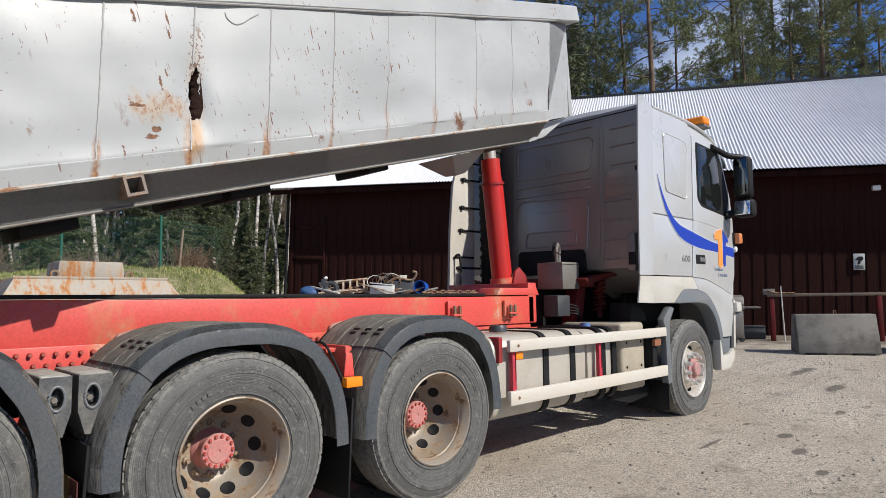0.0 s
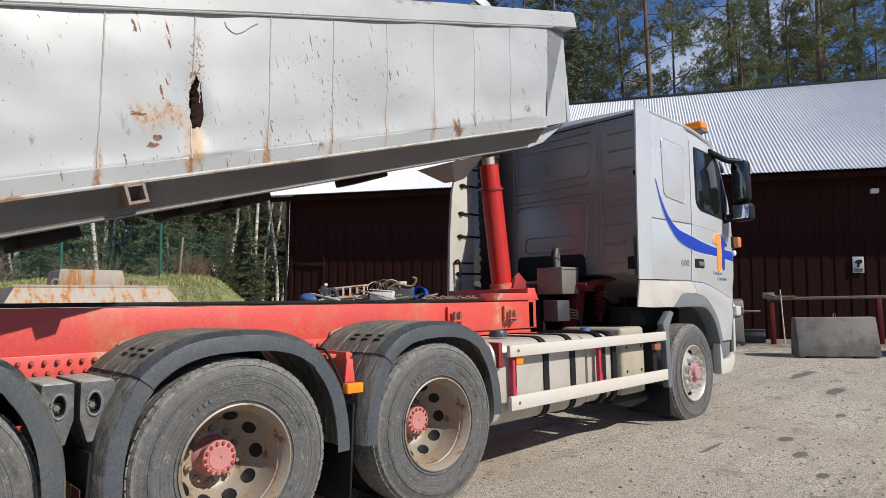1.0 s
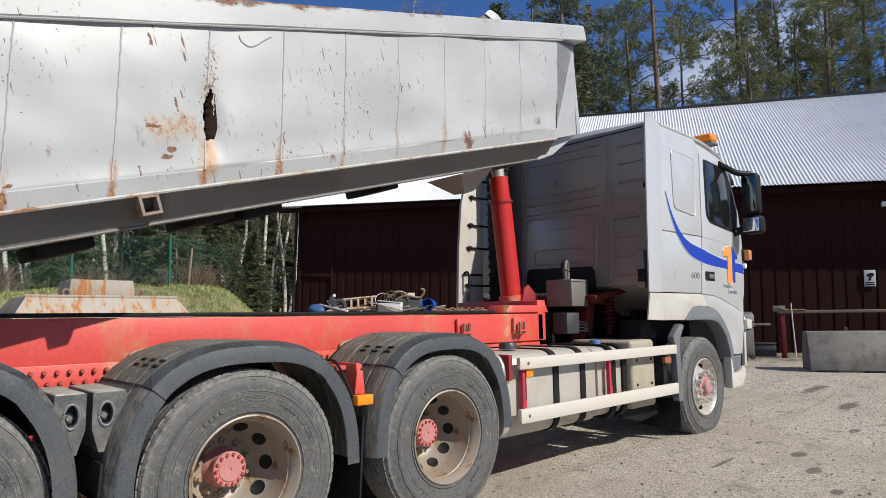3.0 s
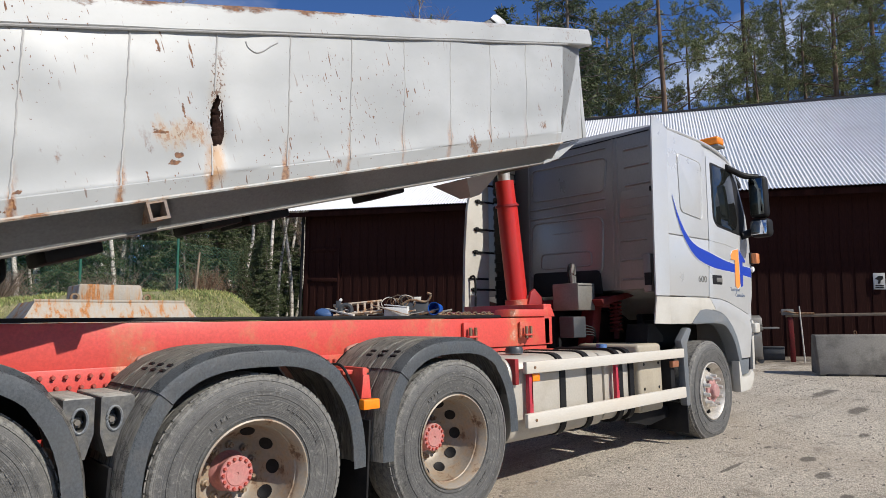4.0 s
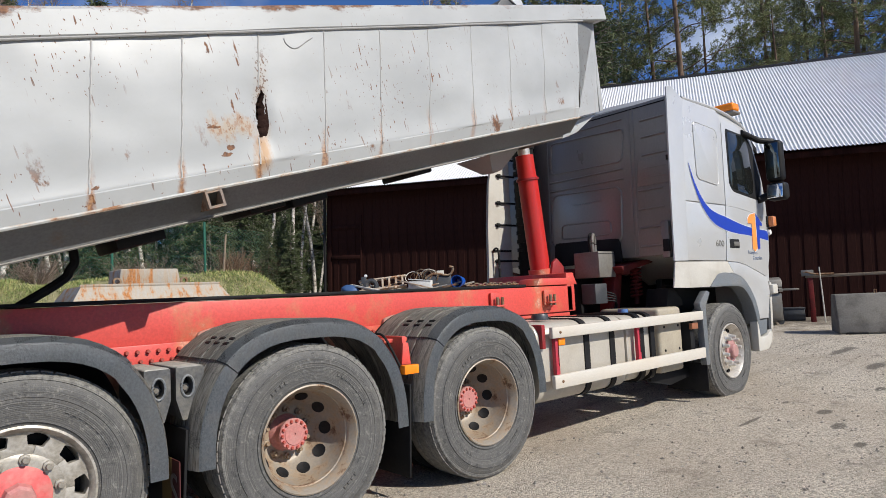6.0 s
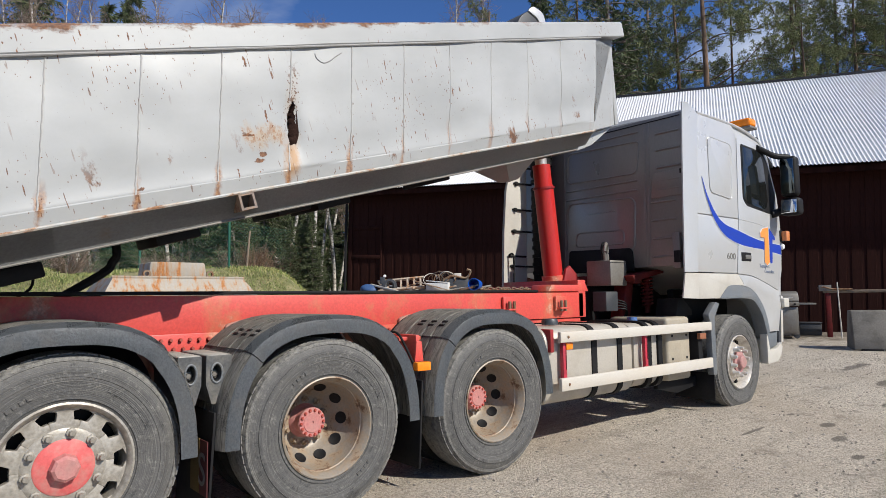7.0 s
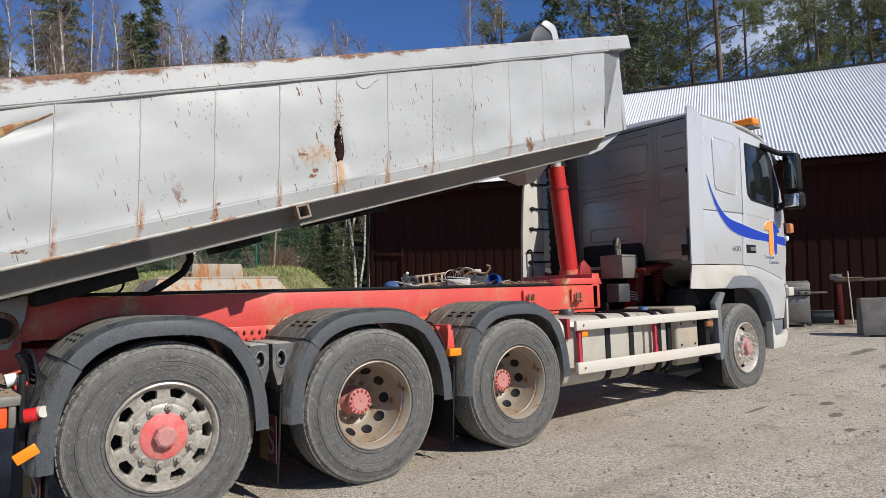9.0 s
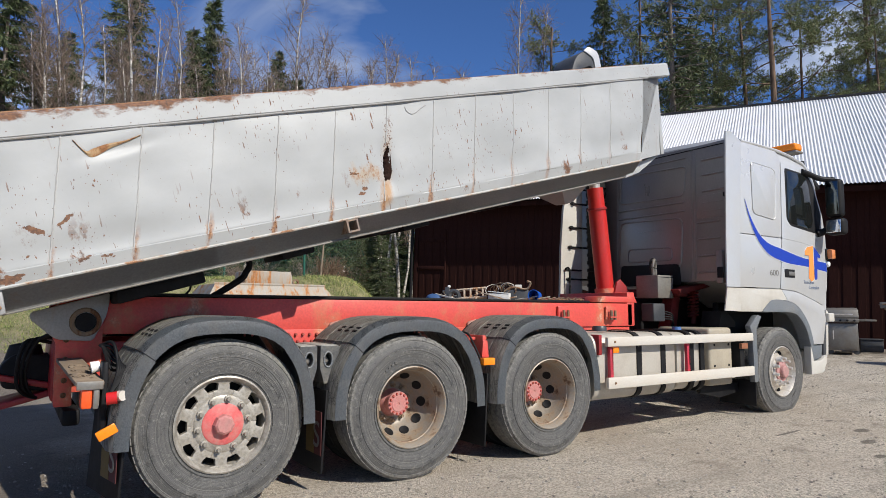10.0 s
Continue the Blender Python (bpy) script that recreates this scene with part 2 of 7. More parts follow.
# ---- mesh helpers ----
def part(name, bm, material, parent=None, label="", smooth=35, m=None):
    me = bpy.data.meshes.new(name)
    bmesh.ops.recalc_face_normals(bm, faces=bm.faces)
    bm.to_mesh(me)
    bm.free()
    if isinstance(material, (list, tuple)):
        for x in material:
            me.materials.append(x)
    else:
        me.materials.append(material)
    if smooth:
        me.shade_smooth()
        me.set_sharp_from_angle(angle=radians(smooth))
    ob = new(name, me)
    if parent is not None:
        ob.parent = parent
    if m is not None:
        ob.matrix_basis = m
    if label:
        ob["label"] = label
    return ob


def thing(name, label, category, m=None, group="", kind=""):
    ob = new(name)
    ob.empty_display_size = 0.2
    if m is not None:
        ob.matrix_basis = m
    return tagged(ob, label, category, group, kind)


def again(ob, m, parent=None):
    """Another piece on the same mesh."""
    o = new(ob.name.split(".")[0], ob.data)
    o.parent = parent if parent is not None else ob.parent
    o.matrix_basis = m
    if "label" in ob:
        o["label"] = ob["label"]
    return o


def bevel(bm, w, seg=2, angle=30):
    es = [e for e in bm.edges if len(e.link_faces) == 2 and e.calc_face_angle(0) > radians(angle)]
    if w > 0 and es:
        bmesh.ops.bevel(bm, geom=es, offset=w, segments=seg, profile=0.5, affect="EDGES", clamp_overlap=True)
    return bm


def box(x0, x1, y0, y1, z0, z1, r=0.01, seg=2, bm=None):
    b = bmesh.new()
    bmesh.ops.create_cube(b, size=1.0)
    for v in b.verts:
        v.co = Vector(((x0 + x1) / 2 + v.co.x * (x1 - x0), (y0 + y1) / 2 + v.co.y * (y1 - y0), (z0 + z1) / 2 + v.co.z * (z1 - z0)))
    bevel(b, r, seg)
    return join(bm, b)


def join(bm, b):
    if bm is None:
        return b
    me = bpy.data.meshes.new("tmp")
    b.to_mesh(me)
    b.free()
    bm.from_mesh(me)
    bpy.data.meshes.remove(me)
    return bm


def moved(b, m):
    bmesh.ops.transform(b, matrix=m, verts=b.verts)
    return b


def prism(poly, y0, y1, r=0.0, seg=2, bm=None, axis="y"):
    """A polygon in (x, z) run from y0 to y1."""
    b = bmesh.new()
    vs = [b.verts.new((p[0], y0, p[1]) if axis == "y" else ((y0, p[0], p[1]) if axis == "x" else (p[0], p[1], y0))) for p in poly]
    f = b.faces.new(vs)
    ext = bmesh.ops.extrude_face_region(b, geom=[f])
    d = Vector((0, y1 - y0, 0)) if axis == "y" else (Vector((y1 - y0, 0, 0)) if axis == "x" else Vector((0, 0, y1 - y0)))
    bmesh.ops.translate(b, vec=d, verts=[v for v in ext["geom"] if isinstance(v, bmesh.types.BMVert)])
    bmesh.ops.recalc_face_normals(b, faces=b.faces)
    bevel(b, r, seg)
    return join(bm, b)


def lathe(profile, seg=48, bm=None, closed=False):
    """Turns (radius, y) round the y axis."""
    b = bmesh.new()
    rings = []
    for r, y in profile:
        if r < 1e-5:
            rings.append([b.verts.new((0, y, 0))])
        else:
            rings.append([b.verts.new((r * math.cos(2 * math.pi * i / seg), y, r * math.sin(2 * math.pi * i / seg))) for i in range(seg)])
    pairs = list(zip(rings, rings[1:])) + ([(rings[-1], rings[0])] if closed else [])
    for a, c in pairs:
        for i in range(seg):
            j = (i + 1) % seg
            if len(a) == 1 and len(c) > 1:
                b.faces.new((a[0], c[i], c[j]))
            elif len(c) == 1 and len(a) > 1:
                b.faces.new((a[i], a[j], c[0]))
            elif len(a) > 1:
                b.faces.new((a[i], a[j], c[j], c[i]))
    bmesh.ops.recalc_face_normals(b, faces=b.faces)
    return join(bm, b)


def rod(p, q, r, r2=None, seg=12, bm=None, caps=True):
    p, q = Vector(p), Vector(q)
    b = bmesh.new()
    bmesh.ops.create_cone(b, cap_ends=caps, segments=seg, radius1=r, radius2=r if r2 is None else r2, depth=(q - p).length)
    moved(b, Matrix.Translation((p + q) / 2) @ (q - p).to_track_quat("Z", "Y").to_matrix().to_4x4())
    return join(bm, b)


def tube(points, r, seg=8, bm=None):
    """A bent pipe through points."""
    pts = [Vector(p) for p in points]
    b = bmesh.new()
    rings = []
    for i, p in enumerate(pts):
        d = (pts[min(i + 1, len(pts) - 1)] - pts[max(i - 1, 0)]).normalized()
        q = d.to_track_quat("Z", "Y")
        rings.append([b.verts.new(p + q @ Vector((r * math.cos(2 * math.pi * k / seg), r * math.sin(2 * math.pi * k / seg), 0))) for k in range(seg)])
    for a, c in zip(rings, rings[1:]):
        for k in range(seg):
            b.faces.new((a[k], a[(k + 1) % seg], c[(k + 1) % seg], c[k]))
    b.faces.new(rings[0])
    b.faces.new(rings[-1])
    bmesh.ops.recalc_face_normals(b, faces=b.faces)
    return join(bm, b)


def curve_points(pts, n=8):
    """A smooth line through the points."""
    out = []
    p = [Vector(a) for a in pts]
    p = [2 * p[0] - p[1]] + p + [2 * p[-1] - p[-2]]
    for i in range(1, len(p) - 2):
        for k in range(n):
            t = k / n
            a, b, c, d = p[i - 1], p[i], p[i + 1], p[i + 2]
            out.append(0.5 * ((2 * b) + (c - a) * t + (2 * a - 5 * b + 4 * c - d) * t * t + (3 * b - a - 3 * c + d) * t ** 3))
    out.append(p[-2])
    return out


def rounded(poly, r, n=5):
    """The polygon with its corners rounded; r one radius or one for each corner."""
    out = []
    k = len(poly)
    for i in range(k):
        a, p, c = (Vector((*poly[j % k], 0)) for j in (i - 1, i, i + 1))
        rr = r[i] if isinstance(r, (list, tuple)) else r
        if rr <= 0:
            out.append((p.x, p.y))
            continue
        u, w = (a - p), (c - p)
        d = min(rr, u.length * 0.48, w.length * 0.48)
        s, e = p + u.normalized() * d, p + w.normalized() * d
        for j in range(n + 1):
            t = j / n
            q = (1 - t) ** 2 * s + 2 * t * (1 - t) * p + t * t * e
            out.append((q.x, q.y))
    return out


def text_mesh(name, body, size, material, m, parent, label=""):
    cu = bpy.data.curves.new(name, "FONT")
    cu.body, cu.size, cu.extrude = body, size, 0.001
    tmp = bpy.data.objects.new(name, cu)
    scene.collection.objects.link(tmp)
    dg = bpy.context.evaluated_depsgraph_get()
    me = bpy.data.meshes.new_from_object(tmp.evaluated_get(dg))
    bpy.data.objects.remove(tmp)
    me.materials.clear()
    me.materials.append(material)
    ob = new(name, me)
    ob.parent, ob.matrix_basis = parent, m
    if label:
        ob["label"] = label
    return ob

# ---- ground ----
WALL_P = Vector((7.64, 11.22))           # left front corner of the barn
WALL_D = Vector((0.4686, -0.8834))      # along its front wall
WALL_N = Vector((-0.8834, -0.4686))     # out of the front wall, towards the yard


def step01(a, b, x):
    t = min(1.0, max(0.0, (x - a) / (b - a)))
    return t * t * (3 - 2 * t)


def ground_z(x, y):
    d = (Vector((x, y)) - WALL_P).dot(-WALL_N)
    z = 0.40 * min(1.0, max(0.0, (d + 11.0) / 11.0)) ** 1.4
    s = (x - 5.5) * 0.586 + (y - 10.7) * 0.81      # behind the bank's crest
    a = -(x - 5.5) * 0.81 + (y - 10.7) * 0.586     # along the bank
    bank = step01(-2.6, 0.1, s) * step01(-1.9, 0.5, a) * (1.95 - 0.55 * step01(0.5, 3.0, s))
    z = max(z, z * 0.3 + bank)
    if s > -3.0:
        z += 0.16 * noise.noise(Vector((x * 0.9, y * 0.9, 0))) * step01(-2.6, -1.0, s) * step01(-1.9, 0.5, a)
    return z


def grid(x0, x1, y0, y1, nx, ny, fz):
    verts = [(x0 + (x1 - x0) * i / nx, y0 + (y1 - y0) * j / ny) for j in range(ny + 1) for i in range(nx + 1)]
    verts = [(x, y, fz(x, y)) for x, y in verts]
    faces = [(j * (nx + 1) + i, j * (nx + 1) + i + 1, (j + 1) * (nx + 1) + i + 1, (j + 1) * (nx + 1) + i) for j in range(ny) for i in range(nx)]
    return verts, faces


def ground_mat():
    m, nt, bsdf = start("gravel_and_grass_ground")
    broad = noise_tex(nt, 0.55, 6.0, rough=0.6)
    mid = noise_tex(nt, 4.0, 6.0, rough=0.65)
    fine = noise_tex(nt, 70.0, 5.0, rough=0.75)
    t = nt.nodes.new("ShaderNodeTexCoord")
    vor = nt.nodes.new("ShaderNodeTexVoronoi")
    vor.inputs["Scale"].default_value = 88.0
    nt.links.new(t.outputs["Object"], vor.inputs["Vector"])
    stone = nt.nodes.new("ShaderNodeSeparateColor")
    nt.links.new(vor.outputs["Color"], stone.inputs[0])
    c = mix(nt, stone.outputs[0], (0.155, 0.130, 0.098), (0.81, 0.72, 0.59))
    c = mix(nt, ramp(nt, fine, 0.4, 0.62, 0.0, 0.6), c, (0.585, 0.52, 0.425))
    c = mix(nt, ramp(nt, broad, 0.42, 0.66, 0.0, 0.6), c, (0.38, 0.31, 0.235))
    c = mix(nt, ramp(nt, mid, 0.60, 0.70, 0.0, 0.6), c, (0.11, 0.09, 0.072))
    c = mix(nt, ramp(nt, noise_tex(nt, 1.7, 7.0, (1, 1, 1), 0.72), 0.58, 0.70, 0.0, 0.6), c, (0.15, 0.11, 0.075))
    track = noise_tex(nt, 1.4, 5.0, (0.22, 2.2, 1), 0.6, (0, 0, radians(24)))
    c = mix(nt, ramp(nt, track, 0.56, 0.68, 0.0, 0.32), c, (0.17, 0.14, 0.105))
    sep = nt.nodes.new("ShaderNodeSeparateXYZ")
    nt.links.new(t.outputs["Object"], sep.inputs[0])
    wall_d = mul(nt, mul(nt, mul(nt, sep.outputs[0], 0.8834), mul(nt, sep.outputs[1], 0.4686), "ADD"), 12.007, "SUBTRACT")
    soil = ramp(nt, mul(nt, wall_d, ramp(nt, mid, 0.25, 0.75, -1.2, 1.2), "ADD"), -2.4, -0.9, 0.0, 0.85)
    c = mix(nt, soil, c, mix(nt, fine, (0.10, 0.078, 0.058), (0.21, 0.17, 0.125)))
    # dark soil behind the parked truck, deepened to carry its shadow
    rear_dark = mul(nt, ramp(nt, mul(nt, sep.outputs[0], ramp(nt, broad, 0.3, 0.7, -0.6, 0.6), "ADD"), -1.1, -2.0), ramp(nt, mul(nt, sep.outputs[1], ramp(nt, mid, 0.3, 0.7, -0.4, 0.4), "ADD"), -2.1, -1.2))
    c = mix(nt, mul(nt, rear_dark, 0.8), c, mix(nt, fine, (0.06, 0.048, 0.038), (0.19, 0.15, 0.115)))
    # damp hollows and old oil spots
    for sx, sy, rx, ry in ((4.58, -2.21, 0.13, 0.07), (4.11, -2.46, 0.16, 0.06), (4.84, -1.80, 0.10, 0.05), (5.9, -2.3, 0.16, 0.07), (7.4, -1.9, 0.5, 0.10), (3.6, -2.75, 0.12, 0.05), (6.6, -3.0, 0.3, 0.08), (8.6, -1.2, 0.6, 0.14), (3.9, -1.85, 0.35, 0.03)):
        a = mul(nt, mul(nt, sep.outputs[0], sx, "SUBTRACT"), 1.0 / (0.75 * rx))
        b = mul(nt, mul(nt, sep.outputs[1], sy, "SUBTRACT"), 1.0 / (0.75 * ry))
        d = mul(nt, mul(nt, mul(nt, a, a), mul(nt, b, b), "ADD"), 0.5, "POWER")
        hollow = ramp(nt, mul(nt, d, ramp(nt, mid, 0.3, 0.7, -0.5, 0.5), "ADD"), 1.1, 0.7, 0.0, 0.75)
        c = mix(nt, hollow, c, (0.07, 0.058, 0.046))
    edge = mul(nt, sep.outputs[1], mul(nt, ramp(nt, broad, 0, 1, -1.0, 1.0), 0.0, "ADD"), "ADD")
    far = mul(nt, mul(nt, edge, 0.81), mul(nt, sep.outputs[0], 0.586), "ADD")
    grass = ramp(nt, far, 9.6, 10.6)
    gc = mix(nt, ramp(nt, mid, 0.35, 0.65), (0.13, 0.15, 0.045), (0.36, 0.31, 0.17))
    c = mix(nt, grass, c, gc)
    h = mul(nt, fine, mul(nt, vor.outputs["Distance"], -1.0), "ADD")
    finish(nt, bsdf, c, 0.92, 0.0, h, 0.9, 0.014)
    return m


def build_ground():
    v, f = grid(-14, 22, -14, 26, 120, 134, ground_z)
    n = len(v)
    outer = [(-600, -600), (600, -600), (600, 600), (-600, 600)]
    nx, ny = 120, 134
    idx = {0: [i for i in range(nx + 1)], 1: [j * (nx + 1) + nx for j in range(ny + 1)], 2: [ny * (nx + 1) + nx - i for i in range(nx + 1)], 3: [(ny - j) * (nx + 1) for j in range(ny + 1)]}
    for k in range(4):
        v.append((*outer[k], 0.3))
    for k in range(4):
        a = idx[k]
        f.append((*reversed(a), n + k, n + (k + 1) % 4))
    me = bpy.data.meshes.new("ground")
    me.from_pydata(v, [], f)
    me.update()
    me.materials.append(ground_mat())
    me.shade_smooth()
    return tagged(new("ground", me), "grey gravel yard with tyre marks and grassy edge", "ground", kind="structure")


ground = build_ground()

# ---- barn ----
BARN_L, BARN_W, EAVE, RIDGE = 26.0, 11.0, 4.31, 8.03
barn_m = Matrix.Translation((WALL_P.x, WALL_P.y, 0)) @ Matrix(((WALL_D.x, -WALL_N.x, 0, 0), (WALL_D.y, -WALL_N.y, 0, 0), (0, 0, 1, 0), (0, 0, 0, 1))) @ Matrix.Rotation(radians(1.75), 4, "Y")
barn = thing("barn", "long dark brown timber barn with corrugated metal roof", "barn", barn_m)
LAND = Matrix.Translation((WALL_P.x, WALL_P.y, 0)) @ Matrix(((WALL_D.x, -WALL_N.x, 0, 0), (WALL_D.y, -WALL_N.y, 0, 0), (0, 0, 1, 0), (0, 0, 0, 1)))


def by_wall(s, out, z=None):
    """A place s metres along the front wall and so far out from it, on the ground."""
    p = WALL_P + WALL_D * (s + 0.77) + WALL_N * out
    return Vector((p.x, p.y, ground_z(p.x, p.y) if z is None else z))


def facing(s, out, turn=0.0, z=None):
    p = by_wall(s, out, z)
    return Matrix.Translation(p) @ LAND.to_3x3().to_4x4() @ Matrix.Rotation(radians(turn), 4, "Z")


def build_barn():
    wall = part("wall", box(0, BARN_L, 0.03, 0.14, -0.9, EAVE + 0.1, 0.0), M_BARN, barn, "dark brown board wall")
    gable = prism([(0.14, -0.9), (BARN_W, -0.9), (BARN_W, EAVE), (BARN_W / 2, RIDGE - 0.15), (0.14, EAVE)], 0.0, 0.12, axis="x")
    part("gable", gable, M_BARN, barn)
    part("back_wall", box(0.12, BARN_L, BARN_W - 0.12, BARN_W, -0.9, EAVE, 0.0), M_BARN, barn)
    # standing boards, every second one laid over its neighbours
    mesh = []
    for w in (0.19, 0.15, 0.17):
        ob = part("board", box(-w / 2, w / 2, -0.012, 0.012, -0.8, EAVE + 0.04, 0.004, 1), M_BARN, wall)
        mesh.append(ob)
    x, k = 0.1, 0
    used = set()
    while x < 17.5:
        src = mesh[k % 3]
        m = Matrix.Translation((x, 0.010 - 0.011 * (k % 2), random.uniform(-0.03, 0.02))) @ Matrix.Rotation(radians(random.uniform(-0.15, 0.15)), 4, "Y")
        if k % 3 in used:
            again(src, m, wall)
        else:
            src.matrix_basis = m
            used.add(k % 3)
        x += (0.135, 0.13, 0.128)[k % 3] + random.uniform(-0.006, 0.008)
        k += 1
    # hatch battens near the corner
    for z in (2.45, 3.28):
        part("batten", box(0.12, 1.0, -0.05, -0.012, z - 0.05, z + 0.05, 0.006), M_BARN, wall)
    part("corner_board", box(-0.04, 0.10, -0.035, -0.012, -0.8, EAVE, 0.005), M_BARN, wall)
    part("hatch_edge", box(1.0, 1.06, -0.045, -0.012, 0.4, 3.6, 0.005), M_BARN, wall)
    part("corner_pipe", rod((-0.07, -0.10, 0.0), (-0.07, -0.10, EAVE - 0.1), 0.04), M_BLACK, barn, "dark downpipe at the corner")
    # corrugated roof, front and back slope
    for side in (0, 1):
        b = bmesh.new()
        pitch, sag = 0.078, 0.017
        cols = int((BARN_L + 1.0) / pitch) * 6
        lo_y, lo_z = (-0.5, EAVE) if side == 0 else (BARN_W + 0.5, EAVE)
        hi_y, hi_z = BARN_W / 2, RIDGE
        run = abs(hi_y - lo_y)
        nrm = Vector((0, -(hi_z - lo_z), run)).normalized() if side == 0 else Vector((0, hi_z - lo_z, run)).normalized()
        rows = []
        for k in range(5):
            t = k / 4
            row = []
            for i in range(cols + 1):
                xx = -0.5 + i * pitch / 6
                h = sag * math.sin(i * math.pi / 3)
                sagging = 0.05 * noise.noise(Vector((xx * 0.4, t * 2.0, side)))
                row.append(b.verts.new(Vector((xx, lo_y + (hi_y - lo_y) * t, lo_z + (hi_z - lo_z) * t)) + nrm * (h + sagging * math.sin(math.pi * t))))
            rows.append(row)
        for r0, r1 in zip(rows, rows[1:]):
            for i in range(cols):
                b.faces.new((r0[i], r0[i + 1], r1[i + 1], r1[i]))
        part("roof_slope", b, M_ROOF, barn, "sunlit corrugated zinc sheets", 80)
    cap = prism([(BARN_W / 2 - 0.13, RIDGE - 0.05), (BARN_W / 2, RIDGE + 0.05), (BARN_W / 2 + 0.13, RIDGE - 0.05)], -0.5, BARN_L + 0.5, axis="x")
    part("ridge_cap", cap, M_BLACK, barn, "dark ridge cap")
    part("fascia", box(-0.45, BARN_L + 0.4, -0.40, -0.36, EAVE - 0.16, EAVE - 0.04, 0.0), M_BARN, barn)
    part("soffit", box(-0.4, BARN_L + 0.4, -0.36, 0.03, EAVE - 0.06, EAVE - 0.03, 0.0), M_BARN, barn)
    sign = part("warning_sign", box(13.43, 13.64, -0.045, -0.03, 2.18, 2.52, 0.004), plain("white_sign_plate", (0.50, 0.49, 0.46), 0.5), barn, "small white sign with a dark camera pictogram")
    part("pictogram", prism(rounded([(13.46, 2.40), (13.52, 2.46), (13.60, 2.46), (13.61, 2.40), (13.56, 2.36), (13.55, 2.30), (13.50, 2.30), (13.52, 2.37)], 0.01, 2), -0.049, -0.045, 0.0), M_BLACK, sign)
    part("bar", box(13.46, 13.61, -0.049, -0.045, 2.21, 2.23, 0.0), M_BLACK, sign)
    part("bar", box(13.46, 13.61, -0.049, -0.045, 2.25, 2.27, 0.0), M_BLACK, sign)
    part("flood_lamp", box(13.80, 13.95, -0.12, -0.02, 3.84, 3.94, 0.015), M_WHITELENS, barn, "small white wall lamp")


build_barn()

# ---- the truck ----
truck = thing("dump_truck", "silver four-axle dump truck with red frame and raised bed", "truck")
R = 0.507
AXLE = {"third": (-1.30, -1.19), "second": (0.01, -1.22), "first": (1.355, -1.22), "front": (5.03, -1.22)}


def build_tyre(width=0.30):
    """Tyre with its outer face at y = 0, running to y = width."""
    w = width
    prof = [(0.278, 0.014), (0.288, 0.000), (0.30, -0.004), (0.302, -0.010), (0.308, -0.010), (0.31, -0.004), (0.33, -0.008), (0.36, -0.012), (0.40, -0.016), (0.402, -0.019), (0.425, -0.019), (0.427, -0.015), (0.45, -0.010), (0.470, 0.002), (0.472, -0.002), (0.488, 0.004), (0.499, 0.02), (R - 0.003, 0.04)]
    prof += [(R, 0.06), (R, w * 0.34), (R - 0.014, w * 0.345), (R - 0.014, w * 0.365), (R, w * 0.37), (R, w * 0.63), (R - 0.014, w * 0.635), (R - 0.014, w * 0.655), (R, w * 0.66), (R, w - 0.06), (0.499, w - 0.02), (0.45, w + 0.01), (0.36, w + 0.012), (0.278, w - 0.012)]
    b = lathe(prof, 72)
    # shoulder lugs
    for i in range(60):
        a = 2 * math.pi * i / 60
        lug = bmesh.new()
        bmesh.ops.create_cube(lug, size=1.0)
        for v in lug.verts:
            v.co = Vector((v.co.x * 0.042, v.co.y * 0.045 + 0.046, v.co.z * 0.010 + R - 0.006))
        moved(lug, Matrix.Rotation(a, 4, "Y"))
        join(b, lug)
    # raised bars of moulded lettering on the sidewall
    for a0, n in ((0.5, 9), (3.7, 9), (2.3, 4), (5.6, 4)):
        for i in range(n):
            a = a0 + i * 0.085
            bar = bmesh.new()
            bmesh.ops.create_cube(bar, size=1.0)
            for v in bar.verts:
                v.co = Vector((v.co.x * 0.018, v.co.y * 0.005 - 0.0135, v.co.z * (0.036 if n > 5 else 0.018) + (0.375 if n > 5 else 0.35)))
            moved(bar, Matrix.Rotation(a, 4, "Y"))
            join(b, bar)
    return b


